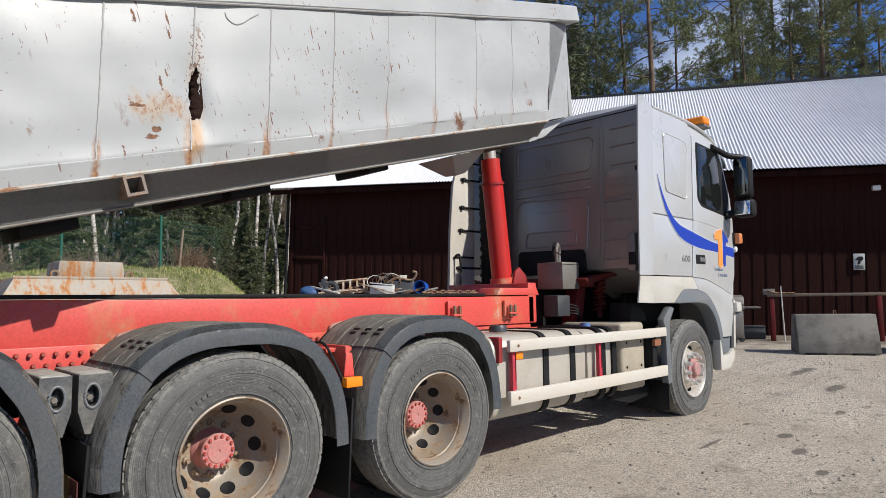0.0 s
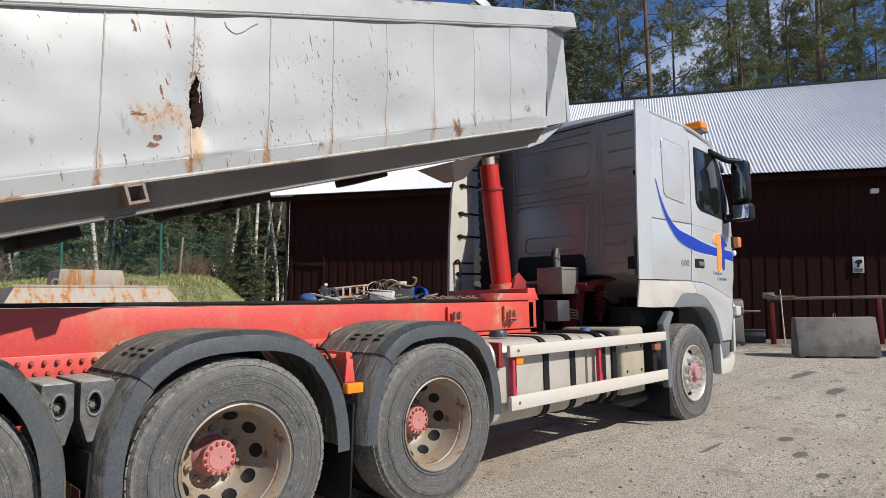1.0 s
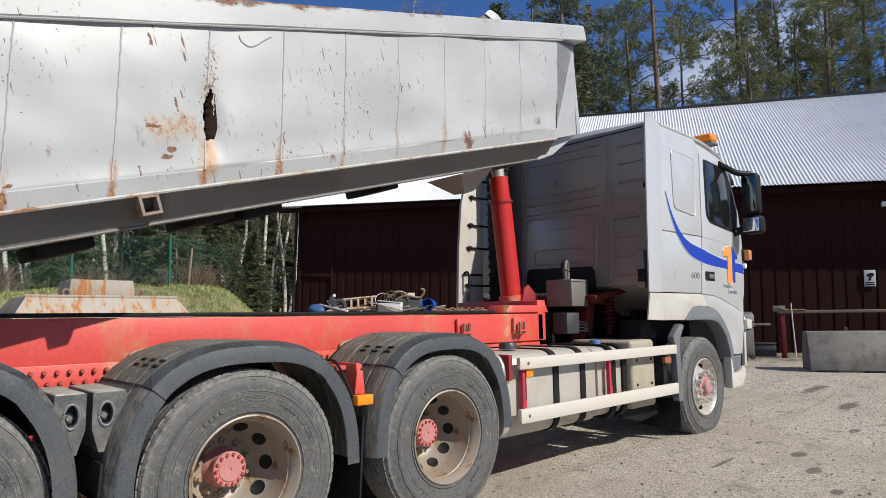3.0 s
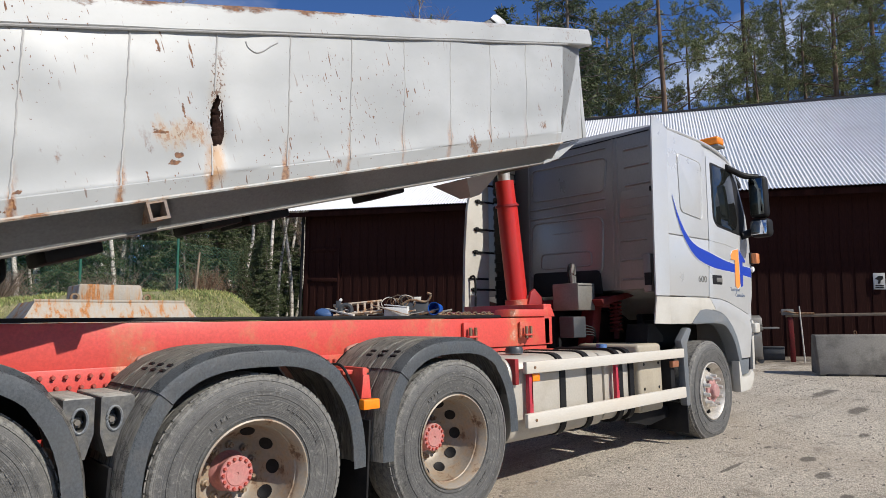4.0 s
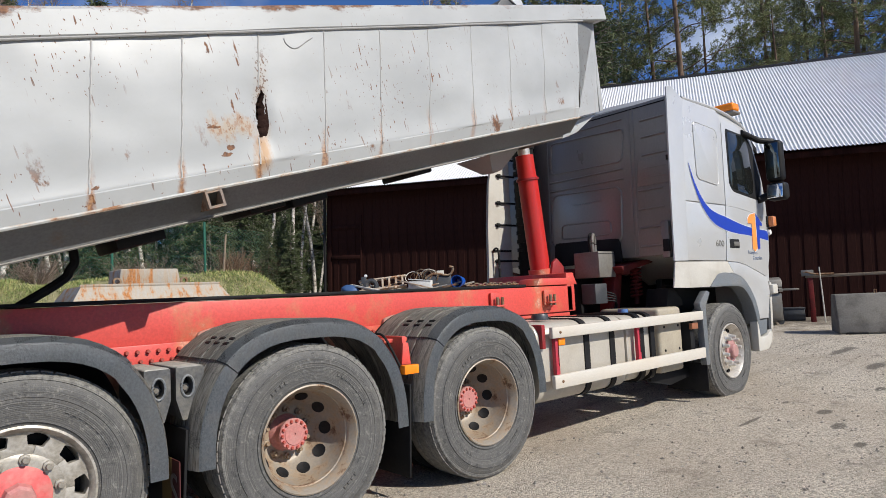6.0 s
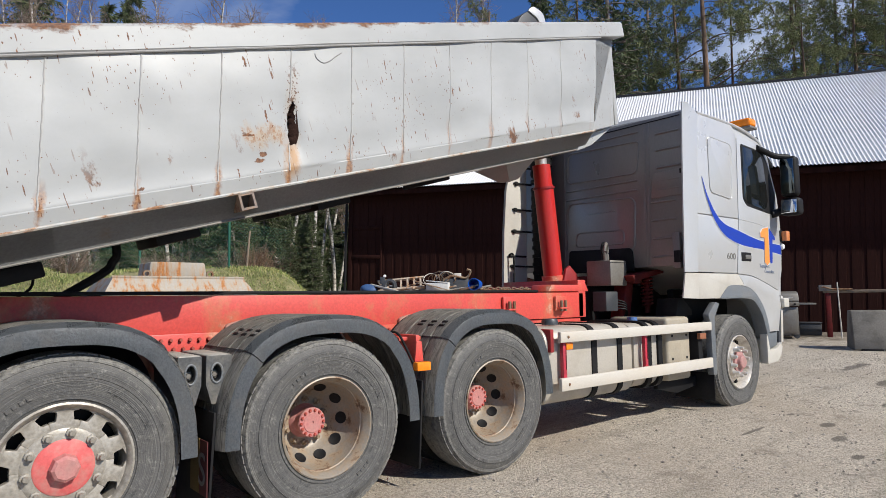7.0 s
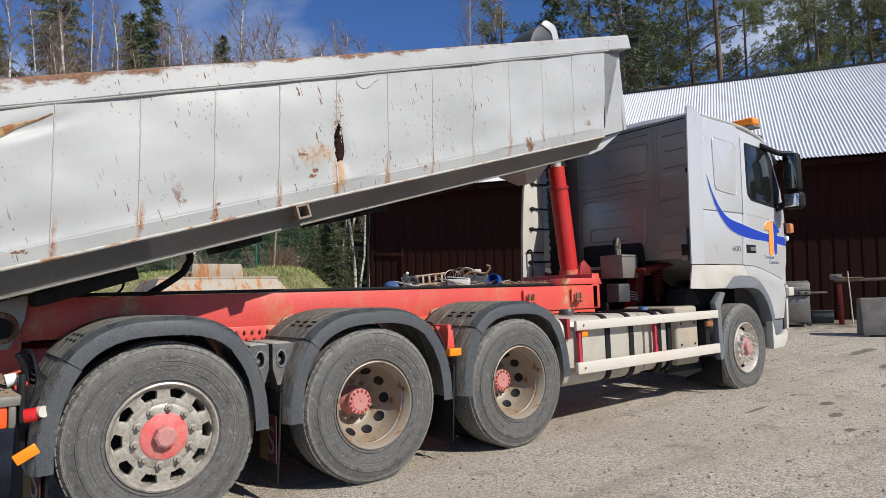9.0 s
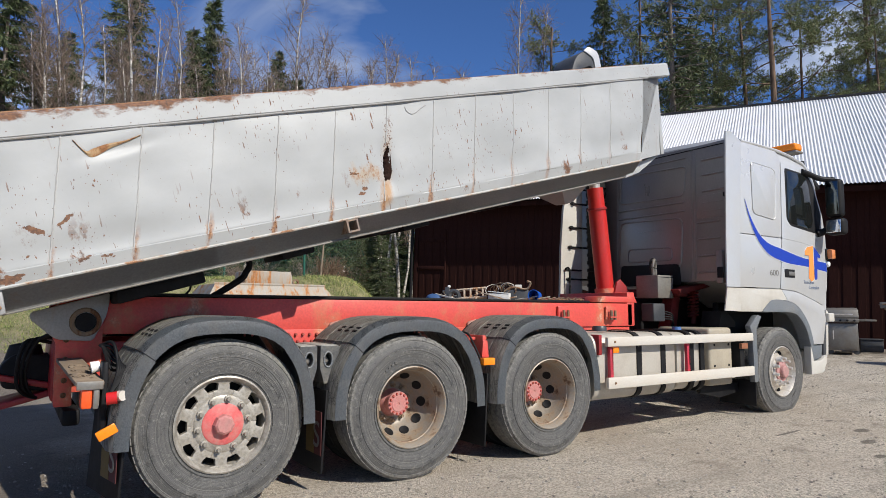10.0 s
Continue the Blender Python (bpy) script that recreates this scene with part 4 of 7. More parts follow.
# -- tanks and side rails --
M_REDPOST = worn("raspberry_red_paint", (0.50, 0.03, 0.055), 0.45, 0.0, (0.12, 0.04, 0.04), 0.6, 12.0, 60, 0.1, 0.15)
def build_side():
    for name, z0, z1 in (("upper_guard", 0.875, 0.96), ("lower_guard", 0.50, 0.60)):
        g = part("side_guard_rail", box(2.03, 4.39, -1.262, -1.225, z0, z1, 0.008), M_WHITERAIL, truck, "dirty white side guard rail")
        part("end_bolt", lathe([(0.0, -0.006), (0.009, -0.006), (0.012, 0.0)], 10), M_NUT, g, m=Matrix.Translation((2.12, -1.263, (z0 + z1) / 2)))
    for x in (2.12, 3.26):
        p = part("guard_post", box(x - 0.022, x + 0.022, -1.225, -1.19, 0.56, 0.92, 0.004), M_REDPOST, truck, "red guard rail post")
        part("slot", box(x + 0.008, x + 0.013, -1.228, -1.222, 0.66, 0.86, 0.0), M_BLACK, p)
    part("red_end_plate", box(1.98, 2.02, -1.2, -0.55, 0.80, 0.98, 0.006), M_REDDARK, truck)
    sec = rounded([(-1.17, 0.38), (-0.45, 0.38), (-0.45, 0.99), (-1.17, 0.99)], 0.14, 7)
    tank = part("fuel_tank", prism(sec, 1.95, 3.12, 0.02, 2, axis="x"), M_TANK, truck, "dusty aluminium fuel tank with straps")
    tank2 = part("small_tank", prism(rounded([(-1.16, 0.40), (-0.45, 0.40), (-0.45, 0.98), (-1.16, 0.98)], 0.13, 7), 3.16, 3.62, 0.02, 2, axis="x"), M_TANK, truck, "dusty aluminium side tank")
    for tk, xs in ((tank, (2.56, 2.92)), (tank2, (3.38, 3.56))):
        for x in xs:
            part("strap", prism(rounded([(-1.18, 0.372), (-0.44, 0.372), (-0.44, 1.0), (-1.18, 1.0)], 0.14, 7), x - 0.035, x + 0.035, 0.002, 1, axis="x"), M_BLACK, tk, "black rubber-lined tank strap")
    part("filler_cap", moved(lathe([(0.0, -0.05), (0.06, -0.05), (0.07, -0.03), (0.07, 0.0)], 24), Matrix.Translation((2.30, -0.92, 1.0)) @ Matrix.Rotation(radians(-90), 4, "X")), M_GREYPLAST, tank, "dark filler cap")
    part("breather_cap", moved(lathe([(0.0, -0.04), (0.045, -0.04), (0.05, 0.0)], 20), Matrix.Translation((3.46, -0.95, 0.99)) @ Matrix.Rotation(radians(-90), 4, "X")), plain("blue_cap", (0.08, 0.16, 0.36), 0.4), tank2, "blue cap")
    batt = part("battery_box", box(3.72, 4.14, -1.16, -0.5, 0.41, 1.02, 0.035, 3), M_BATT, truck, "beige dusty battery box cover")
    for x in (3.80, 4.06):
        for z in (0.62, 0.84):
            part("screw", lathe([(0.0, -0.004), (0.012, -0.004), (0.014, 0.0)], 10), M_BLACK, batt, m=Matrix.Translation((x, -1.162, z)))
    part("rear_bracket", box(4.22, 4.30, -1.2, -0.9, 0.5, 0.92, 0.006), M_BLACK, truck)
    part("small_lamp", box(4.20, 4.32, -1.235, -1.20, 0.79, 0.85, 0.005), plain("brown_lens", (0.30, 0.12, 0.06), 0.3), truck)
    part("lower_panel", prism([(3.7, 0.40), (4.42, 0.40), (4.42, 0.30), (4.05, 0.26), (3.7, 0.33)], -1.05, -1.0, 0.005), M_BLACK, truck)
    part("tank_marker", box(2.13, 2.21, -1.235, -1.205, 0.815, 0.87, 0.005), M_ORANGE, truck, "orange side marker lamp")
    # front wheel rear mudguard
    b = prism(rounded([(4.40, 0.42), (4.47, 0.42), (4.47, 1.0), (4.58, 1.14), (4.50, 1.16), (4.34, 1.03), (4.38, 0.95)], 0.02, 3), -1.255, -1.19, 0.012)
    mg = part("front_mudguard", b, M_FENDER, truck, "grey plastic mudguard behind the front wheel")
    part("flap", box(4.43, 4.445, -1.24, -0.8, 0.16, 0.44, 0.003), M_BLACK, mg)
    # Black so that the bracket sinks into the dark void under the cab.
    part("bracket", prism([(4.10, 1.02), (4.42, 1.02), (4.42, 1.08), (4.25, 1.2), (4.15, 1.2)], -1.04, -0.8, 0.01), M_BLACK, mg)


build_side()

# control boxes behind the cab
box1 = part("control_box", box(3.58, 3.86, -0.64, -0.34, 1.34, 1.60, 0.008), M_STEELBOX, truck, "brushed steel control box")
part("lid_seam", box(3.585, 3.855, -0.644, -0.638, 1.575, 1.580, 0.0), M_BLACK, box1)
part("hose_loop", tube(curve_points([(3.62, -0.55, 1.60), (3.62, -0.55, 1.72), (3.67, -0.53, 1.78), (3.73, -0.5, 1.72), (3.73, -0.5, 1.58)]), 0.016), M_STEELBOX, box1)
part("hose", tube(curve_points([(3.66, -0.5, 1.60), (3.67, -0.48, 1.74), (3.74, -0.46, 1.79), (3.80, -0.44, 1.7), (3.82, -0.4, 1.5)]), 0.018), M_BLACK, box1)
box2 = part("valve_box", box(3.52, 3.72, -0.62, -0.45, 1.08, 1.28, 0.01), M_GREYPLAST, truck, "dark valve box")
for k in range(4):
    part("cable", tube(curve_points([(3.70, -0.6, 1.2 - 0.03 * k), (3.80, -0.66, 1.15 - 0.02 * k), (3.84, -0.6, 1.0), (3.7 - 0.1 * k, -0.6, 0.95)]), 0.007), M_BLACK, box2)
# engine and suspension parts in the shade under the cab
part("gearbox", box(3.6, 5.4, -0.32, 0.32, 0.75, 1.35, 0.08, 3), M_BLACK, truck, "dark gearbox under the cab")
part("air_tank", moved(lathe([(0.0, 0.0), (0.12, 0.02), (0.14, 0.06), (0.14, 0.44), (0.12, 0.48), (0.0, 0.5)], 24), Matrix.Translation((4.35, -0.3, 1.48)) @ Matrix.Rotation(radians(90), 4, "Z")), M_BLACK, truck)
# Red deepened to hold the shade under the cab; barrier posts share it.
M_DEEPRED = worn("deepened_dark_red_steel", (0.13, 0.012, 0.012), 0.6, 0.0, (0.03, 0.018, 0.015), 0.7, 7.0, 60, 0.2, 0.2, (1, 1, 1), 0.25)
spring = []
for i in range(97):
    a = i / 96 * 8 * 2 * math.pi
    spring.append((4.25 + 0.055 * math.cos(a), -0.62 + 0.055 * math.sin(a), 1.12 + 0.30 * i / 96))
cab_spring = part("cab_spring", tube(spring, 0.012, 6), M_DEEPRED, truck, "red coil spring of the cab mount")
part("damper", rod((4.25, -0.62, 1.05), (4.25, -0.62, 1.5), 0.028), M_DEEPRED, cab_spring)
part("cab_mount_beam", prism([(3.85, 1.38), (4.40, 1.48), (4.40, 1.53), (3.80, 1.44)], -0.75, -0.5, 0.01), M_DEEPRED, truck)
part("cab_mount_leg", prism([(3.80, 0.98), (3.95, 0.98), (4.05, 1.42), (3.92, 1.42)], -0.6, -0.45, 0.01), M_DEEPRED, truck)
part("cross_beam", box(3.9, 4.05, -0.7, 0.7, 1.36, 1.46, 0.02), M_DEEPRED, truck)
# intake pipe and far side deflector
part("intake_pipe", tube(curve_points([(3.92, 0.55, 1.0), (3.92, 0.55, 1.8), (3.92, 0.55, 2.9), (3.98, 0.5, 3.14)]), 0.12, 14), M_BLACK, truck, "black ribbed air intake pipe")
for k in range(16):
    part("pipe_rib", rod((3.92, 0.55, 1.4 + 0.1 * k), (3.92, 0.55, 1.44 + 0.1 * k), 0.132, seg=16), M_BLACK, truck)
defl = part("side_deflector", prism(rounded([(3.42, 1.28), (3.82, 1.28), (3.86, 3.06), (3.70, 3.0), (3.60, 2.84), (3.50, 2.5), (3.45, 2.0)], [0.02, 0.02, 0.05, 0.05, 0.03, 0.03, 0.03], 4), 0.73, 0.77, 0.01), M_SKIRT, truck, "sunlit white upright shield behind the cab")
for z in (1.60, 2.02, 2.28, 2.60, 2.80):
    part("stay", rod((3.50 + (z - 1.3) * 0.09, 0.72, z), (3.90, 0.70, z), 0.012, seg=8), M_BLACK, defl)
    part("stay_clip", box(3.52 + (z - 1.3) * 0.09, 3.56 + (z - 1.3) * 0.09, 0.70, 0.73, z - 0.025, z + 0.02, 0.004), M_BLACK, defl)
part("grab_bar", tube(curve_points([(3.52, 0.72, 1.40), (3.52, 0.66, 1.40), (3.52, 0.66, 1.72), (3.52, 0.72, 1.72), (3.80, 0.72, 1.72)]), 0.012), M_BLACK, defl)
part("edge_return", box(3.81, 3.84, 0.74, 0.80, 1.30, 2.95, 0.008), M_SKIRT, defl)

# -- cab --
def side_y(z, proud=0.0):
    return -(1.246 + proud)


def cab_panel(name, poly, proud, material, parent, label="", r=0.004, depth=0.02):
    """A plate in the cab's upright side."""
    b = prism(poly, 0.0, depth, r)
    for v in b.verts:
        v.co.y = side_y(v.co.z, proud) + v.co.y
    return part(name, b, material, parent, label, 30)


BACK_X = 4.05


def build_back(cab):
    """Back wall with pressed ribs, frames and a black plate for the engine opening."""
    back = part("back_panel", box(BACK_X, BACK_X + 0.03, -1.215, 1.215, 1.53, 3.10, 0.012), M_CABBACK, cab, "dusty silver back wall with pressed ribs, its shade put into the colour")

    def rib(y0, y1, z, h=0.026, d=0.013):
        b = box(BACK_X - d, BACK_X + 0.004, y0, y1, z - h / 2, z + h / 2, 0.0)
        for v in b.verts:
            if v.co.x < BACK_X - d / 2:
                v.co.y += 0.012 * (1 if v.co.y < (y0 + y1) / 2 else -1)
                v.co.z += 0.007 * (1 if v.co.z < z else -1)
        bevel(b, 0.004, 2)
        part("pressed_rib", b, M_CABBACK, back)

    for z in (2.915, 2.74, 2.555, 2.42, 2.325):
        rib(-1.19, -0.91, z)
    for z in (2.20, 2.01, 1.82, 1.632):
        rib(-1.13, -0.835, z)
    for z in (2.465, 2.362):
        rib(-0.69, 0.29, z)
    rib(-0.72, 0.22, 2.985, 0.02)
    # raised field beside the fin and the two upright creases
    field = prism(rounded([(-1.20, 2.245), (-0.845, 2.245), (-0.875, 2.505), (-1.20, 2.515)], 0.012, 3), BACK_X - 0.010, BACK_X + 0.004, 0.006, 2, axis="x")
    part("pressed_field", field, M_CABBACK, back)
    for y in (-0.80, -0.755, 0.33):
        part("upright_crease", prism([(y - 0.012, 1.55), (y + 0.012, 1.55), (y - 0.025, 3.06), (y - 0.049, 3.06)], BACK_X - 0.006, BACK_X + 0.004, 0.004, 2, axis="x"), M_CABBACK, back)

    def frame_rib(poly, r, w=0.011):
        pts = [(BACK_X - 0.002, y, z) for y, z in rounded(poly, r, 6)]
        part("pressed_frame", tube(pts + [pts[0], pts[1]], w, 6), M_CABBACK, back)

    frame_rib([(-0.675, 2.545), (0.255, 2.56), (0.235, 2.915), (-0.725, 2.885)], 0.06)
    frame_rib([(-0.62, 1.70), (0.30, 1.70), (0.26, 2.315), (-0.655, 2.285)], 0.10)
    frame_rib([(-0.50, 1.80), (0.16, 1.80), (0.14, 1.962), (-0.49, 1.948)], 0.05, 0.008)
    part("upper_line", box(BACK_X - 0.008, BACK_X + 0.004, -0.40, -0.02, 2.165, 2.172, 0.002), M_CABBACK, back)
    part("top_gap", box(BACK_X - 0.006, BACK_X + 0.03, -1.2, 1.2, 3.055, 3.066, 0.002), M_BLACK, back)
    # No hole is cut: the opening's darkness is this plate's black colour.
    part("engine_cutout_plate", prism(rounded([(-0.615, 1.50), (0.27, 1.50), (0.25, 1.765), (-0.595, 1.745)], [0, 0, 0.05, 0.05], 5), BACK_X - 0.018, BACK_X + 0.01, 0.004, axis="x"), M_BLACK, back, "black plate standing for the dark opening in the back wall")
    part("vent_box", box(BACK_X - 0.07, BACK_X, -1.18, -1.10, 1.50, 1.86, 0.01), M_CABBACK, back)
    part("vent_latch", box(BACK_X - 0.085, BACK_X - 0.07, -1.19, -1.12, 1.56, 1.68, 0.005), M_BLACK, back)
    part("fin_clip", box(BACK_X - 0.03, BACK_X, -1.225, -1.185, 2.46, 2.51, 0.006), M_BLACK, back)


def build_cab():
    prof = [(4.08, 1.55), (4.08, 3.08), (4.12, 3.13), (4.6, 3.155), (5.13, 3.152), (5.47, 3.13), (5.76, 3.09), (5.92, 3.02), (6.02, 2.86), (6.12, 2.42), (6.18, 2.1), (6.20, 1.55), (6.16, 1.22), (5.0, 1.24), (4.6, 1.45)]
    b = bmesh.new()
    ys = [-1.0, -0.985, -0.94, -0.5, 0.0, 0.5, 0.94, 0.985, 1.0]
    rings = []
    for k in ys:
        ring = []
        edge = {1.0: 1.0, 0.985: 0.35}.get(abs(k), 0.0)
        for x, z in prof:
            xx, zz = x, z
            if z > 2.8:
                zz = z + (1 - k * k) * 0.05 - edge * 0.055
            if x > 5.9:
                xx = x + (1 - k * k) * 0.12 - edge * 0.03
            ring.append(b.verts.new((xx, k * 1.232, zz)))
        rings.append(ring)
    n = len(prof)
    for a, c in zip(rings, rings[1:]):
        for i in range(n):
            b.faces.new((a[i], a[(i + 1) % n], c[(i + 1) % n], c[i]))
    b.faces.new(rings[0])
    b.faces.new(list(reversed(rings[-1])))
    cab = part("cab", b, M_SILVER, truck, "silver sleeper cab with blue stripe", 30)
    build_back(cab)
    # side: rear fin, sleeper panels, door
    fin = bmesh.new()
    prev = None
    for z, xr, xc in ((1.462, 3.952, 4.165), (2.0, 3.972, 4.20), (2.6, 4.0, 4.24), (3.0, 4.025, 4.275), (3.10, 4.03, 4.285), (3.185, 4.035, 4.10)):
        cur = [fin.verts.new(p) for p in ((xr, -1.226, z), (xr, -1.240, z), (xc - 0.012, -1.264, z), (xc + 0.006, -1.262, z), (xc + 0.01, -1.23, z))]
        if prev:
            for k in range(5):
                fin.faces.new((prev[k], prev[(k + 1) % 5], cur[(k + 1) % 5], cur[k]))
        else:
            fin.faces.new(cur)
        prev = cur
    fin.faces.new(list(reversed(prev)))
    part("rear_fin", fin, M_SILVER, cab, "silver side fin behind the sleeper", 25)
    cab_panel("lower_side_panel", rounded([(4.172, 1.465), (5.008, 1.465), (5.088, 2.056), (4.212, 2.052)], 0.014, 3), 0.010, M_SILVER, cab)
    upper = cab_panel("upper_side_panel", rounded([(4.214, 2.062), (5.088, 2.066), (5.13, 2.985), (5.06, 3.10), (4.295, 3.105)], [0.014, 0.014, 0.03, 0.08, 0.03], 4), 0.010, M_SILVER, cab)
    bay = rounded([(4.488, 2.305), (4.952, 2.268), (5.0, 2.875), (4.478, 2.898)], [0.07, 0.05, 0.10, 0.06], 6)
    cab_panel("sleeper_panel", bay, 0.017, M_SILVER, upper, "", 0.007)
    rim = [(x, side_y(z, 0.015), z) for x, z in bay]
    part("panel_bead", tube(rim + [rim[0], rim[1]], 0.0055, 6), M_SILVER, upper)
    part("roof_rail", tube(curve_points([(4.30, -1.243, 3.118), (4.7, -1.243, 3.122), (5.14, -1.242, 3.112), (5.48, -1.238, 3.075), (5.76, -1.225, 3.01), (5.92, -1.205, 2.86)]), 0.018, 8), M_SILVER, cab, "rounded silver roof edge")
    out = [(5.018, 1.458), (5.30, 1.445), (5.48, 1.415), (5.80, 1.335), (6.03, 1.27), (6.13, 1.50), (6.165, 1.81), (6.15, 2.134), (6.10, 2.40), (5.905, 2.81), (5.80, 2.925), (5.60, 2.972), (5.138, 2.985), (5.098, 2.06)]
    door = cab_panel("door", rounded(out, [0.02, 0.04, 0.04, 0.04, 0.05, 0.03, 0.03, 0.03, 0.02, 0.04, 0.04, 0.03, 0.03, 0.0], 4), 0.013, M_SILVER, cab, "silver cab door")
    win = rounded([(5.215, 2.30), (5.30, 2.225), (5.74, 2.185), (5.98, 2.165), (6.06, 2.40), (5.88, 2.79), (5.76, 2.90), (5.215, 2.925)], [0.05, 0.05, 0.0, 0.03, 0.03, 0.05, 0.04, 0.04], 4)
    cab_panel("window_seal", win, 0.016, M_BLACK, door, "black window surround", 0.003)
    inner = rounded([(5.245, 2.30), (5.31, 2.255), (5.70, 2.215), (5.80, 2.24), (5.84, 2.34), (5.76, 2.78), (5.67, 2.885), (5.245, 2.895)], [0.05, 0.04, 0.0, 0.03, 0.03, 0.05, 0.04, 0.04], 4)
    cab_panel("window_glass", inner, 0.020, plain("dark_window_glass", (0.012, 0.014, 0.014), 0.04), door, "dark reflective side window", 0.001)
    part("door_crease", tube(curve_points([(5.10, side_y(2, 0.013), 2.062), (5.45, side_y(2, 0.013), 2.045), (5.80, side_y(2, 0.013), 2.012), (6.12, side_y(2, 0.013), 1.985)]), 0.004, 6), M_SILVER, door)
    hand = part("door_handle", box(5.115, 5.345, -1.264, -1.25, 1.597, 1.697, 0.012, 3), M_BLACK, door, "black recessed door handle")
    part("pull", box(5.20, 5.335, -1.272, -1.258, 1.622, 1.668, 0.008), M_STEELBOX, hand)
    # skirt, arch, front corner
    skirt = cab_panel("rear_skirt", rounded([(4.165, 1.195), (4.585, 1.195), (4.68, 1.262), (4.78, 1.322), (5.145, 1.332), (5.02, 1.452), (4.165, 1.452)], 0.012, 3), 0.014, M_SKIRT, cab, "off-white lower cab skirt", 0.008, 0.04)
    tail = bmesh.new()
    lo = [tail.verts.new(p) for p in ((3.892, -1.232, 1.205), (3.892, -1.246, 1.205), (4.163, -1.262, 1.196), (4.163, -1.23, 1.196))]
    hi = [tail.verts.new(p) for p in ((3.95, -1.232, 1.452), (3.95, -1.246, 1.452), (4.163, -1.262, 1.452), (4.163, -1.23, 1.452))]
    for k in range(4):
        tail.faces.new((lo[k], lo[(k + 1) % 4], hi[(k + 1) % 4], hi[k]))
    tail.faces.new(lo)
    tail.faces.new(list(reversed(hi)))
    bevel(tail, 0.006, 2)
    part("skirt_tail", tail, M_SKIRT, skirt, "dusty rear piece of the skirt")
    top = curve_points([(4.59, 0, 1.196), (4.70, 0, 1.272), (4.80, 0, 1.325), (5.02, 0, 1.332), (5.32, 0, 1.285), (5.50, 0, 1.175), (5.63, 0, 1.03), (5.70, 0, 0.87), (5.715, 0, 0.805)], 5)
    low = curve_points([(5.655, 0, 0.74), (5.61, 0, 0.86), (5.55, 0, 0.985), (5.44, 0, 1.10), (5.30, 0, 1.172), (5.02, 0, 1.19), (4.66, 0, 1.186)], 5)
    cab_panel("wheel_arch", [(p.x, p.z) for p in top + low], 0.020, M_FENDER, cab, "dark grey wheel arch trim", 0.006, 0.14)
    corner = [(5.155, 1.336), (5.03, 1.450), (5.30, 1.437), (5.48, 1.407), (5.80, 1.327), (6.02, 1.262), (6.06, 1.1), (5.96, 0.80), (5.72, 0.80)] + [(p.x + 0.004, p.z + 0.004) for p in reversed(top[15:-4])]
    cab_panel("front_corner_panel", corner, 0.013, M_SILVER, cab, "", 0.006, 0.04)
    part("arch_liner", box(4.5, 5.72, -0.78, -0.70, 0.7, 1.3, 0.02), M_BLACK, cab)
    part("arch_roof", box(4.55, 5.70, -1.20, -0.70, 1.19, 1.23, 0.01), M_BLACK, cab)
    bumper = part("bumper", prism(rounded([(5.75, 0.43), (6.12, 0.43), (6.24, 0.70), (6.22, 1.24), (6.04, 1.24), (6.00, 0.79), (5.75, 0.72)], 0.04, 4), -1.19, 1.19, 0.05, 3), M_SILVER, cab, "silver front bumper")
    part("corner_cap", prism(rounded([(5.635, 0.44), (5.90, 0.452), (5.99, 0.52), (6.04, 0.62), (5.98, 0.65), (5.88, 0.60), (5.70, 0.595), (5.655, 0.775), (5.635, 0.775)], 0.012, 3), -1.262, -1.18, 0.012, 3), M_SKIRT, bumper, "off-white bumper corner")
    part("step_panel", prism([(5.70, 0.60), (5.95, 0.63), (5.985, 0.79), (5.70, 0.79)], -1.235, -1.18, 0.008), M_FENDER, bumper)
    part("corner_strip", prism([(5.98, 0.66), (6.07, 0.66), (6.12, 1.16), (6.05, 1.22)], -1.245, -1.18, 0.01), M_GREYPLAST, bumper)
    part("light_edge", prism([(6.04, 0.66), (6.10, 0.66), (6.15, 1.20), (6.10, 1.22)], -1.25, -1.20, 0.008), M_SKIRT, bumper)
    part("step_bracket", box(6.06, 6.20, -1.30, -1.22, 1.07, 1.18, 0.014, 3), M_SKIRT, bumper, "off-white bracket on the bumper corner")
    lamp = part("indicator", box(6.14, 6.24, -1.335, -1.27, 1.865, 1.985, 0.015), plain("amber_indicator", (0.62, 0.22, 0.08), 0.2), cab, "amber indicator lamp")
    part("lamp_back", box(6.12, 6.22, -1.275, -1.22, 1.855, 1.995, 0.012), M_BLACK, lamp)
    part("white_marker", lathe([(0.0, -0.03), (0.03, -0.02), (0.04, 0.0)], 14), M_WHITELENS, cab, m=Matrix.Translation((6.17, -1.262, 1.80)))
    part("windscreen", moved(box(-1.05, 1.05, -0.008, 0.008, 0, 0.85, 0.004), Matrix.Translation((6.28, 0, 2.10)) @ Matrix.Rotation(radians(-14), 4, "Y") @ Matrix.Rotation(radians(90), 4, "Z")), plain("windscreen_glass", (0.02, 0.025, 0.025), 0.04), cab, "dark windscreen")
    # visor, mirrors, arms, beacon
    vis = part("sun_visor", prism(rounded([(5.88, 2.99), (5.94, 3.02), (6.26, 2.84), (6.26, 2.78), (5.94, 2.93)], 0.015, 3), -1.17, 1.17, 0.01), M_BLACK, cab, "dark smoked sun visor")
    part("visor_fin", prism([(5.88, 3.0), (5.90, 3.13), (5.96, 3.13), (6.02, 2.95)], -1.14, -1.12, 0.004), M_BLACK, vis)
    mir = part("mirror_housing", box(5.955, 6.10, -1.545, -1.355, 2.365, 2.845, 0.05, 4), M_BLACK, cab, "large black main mirror housing")
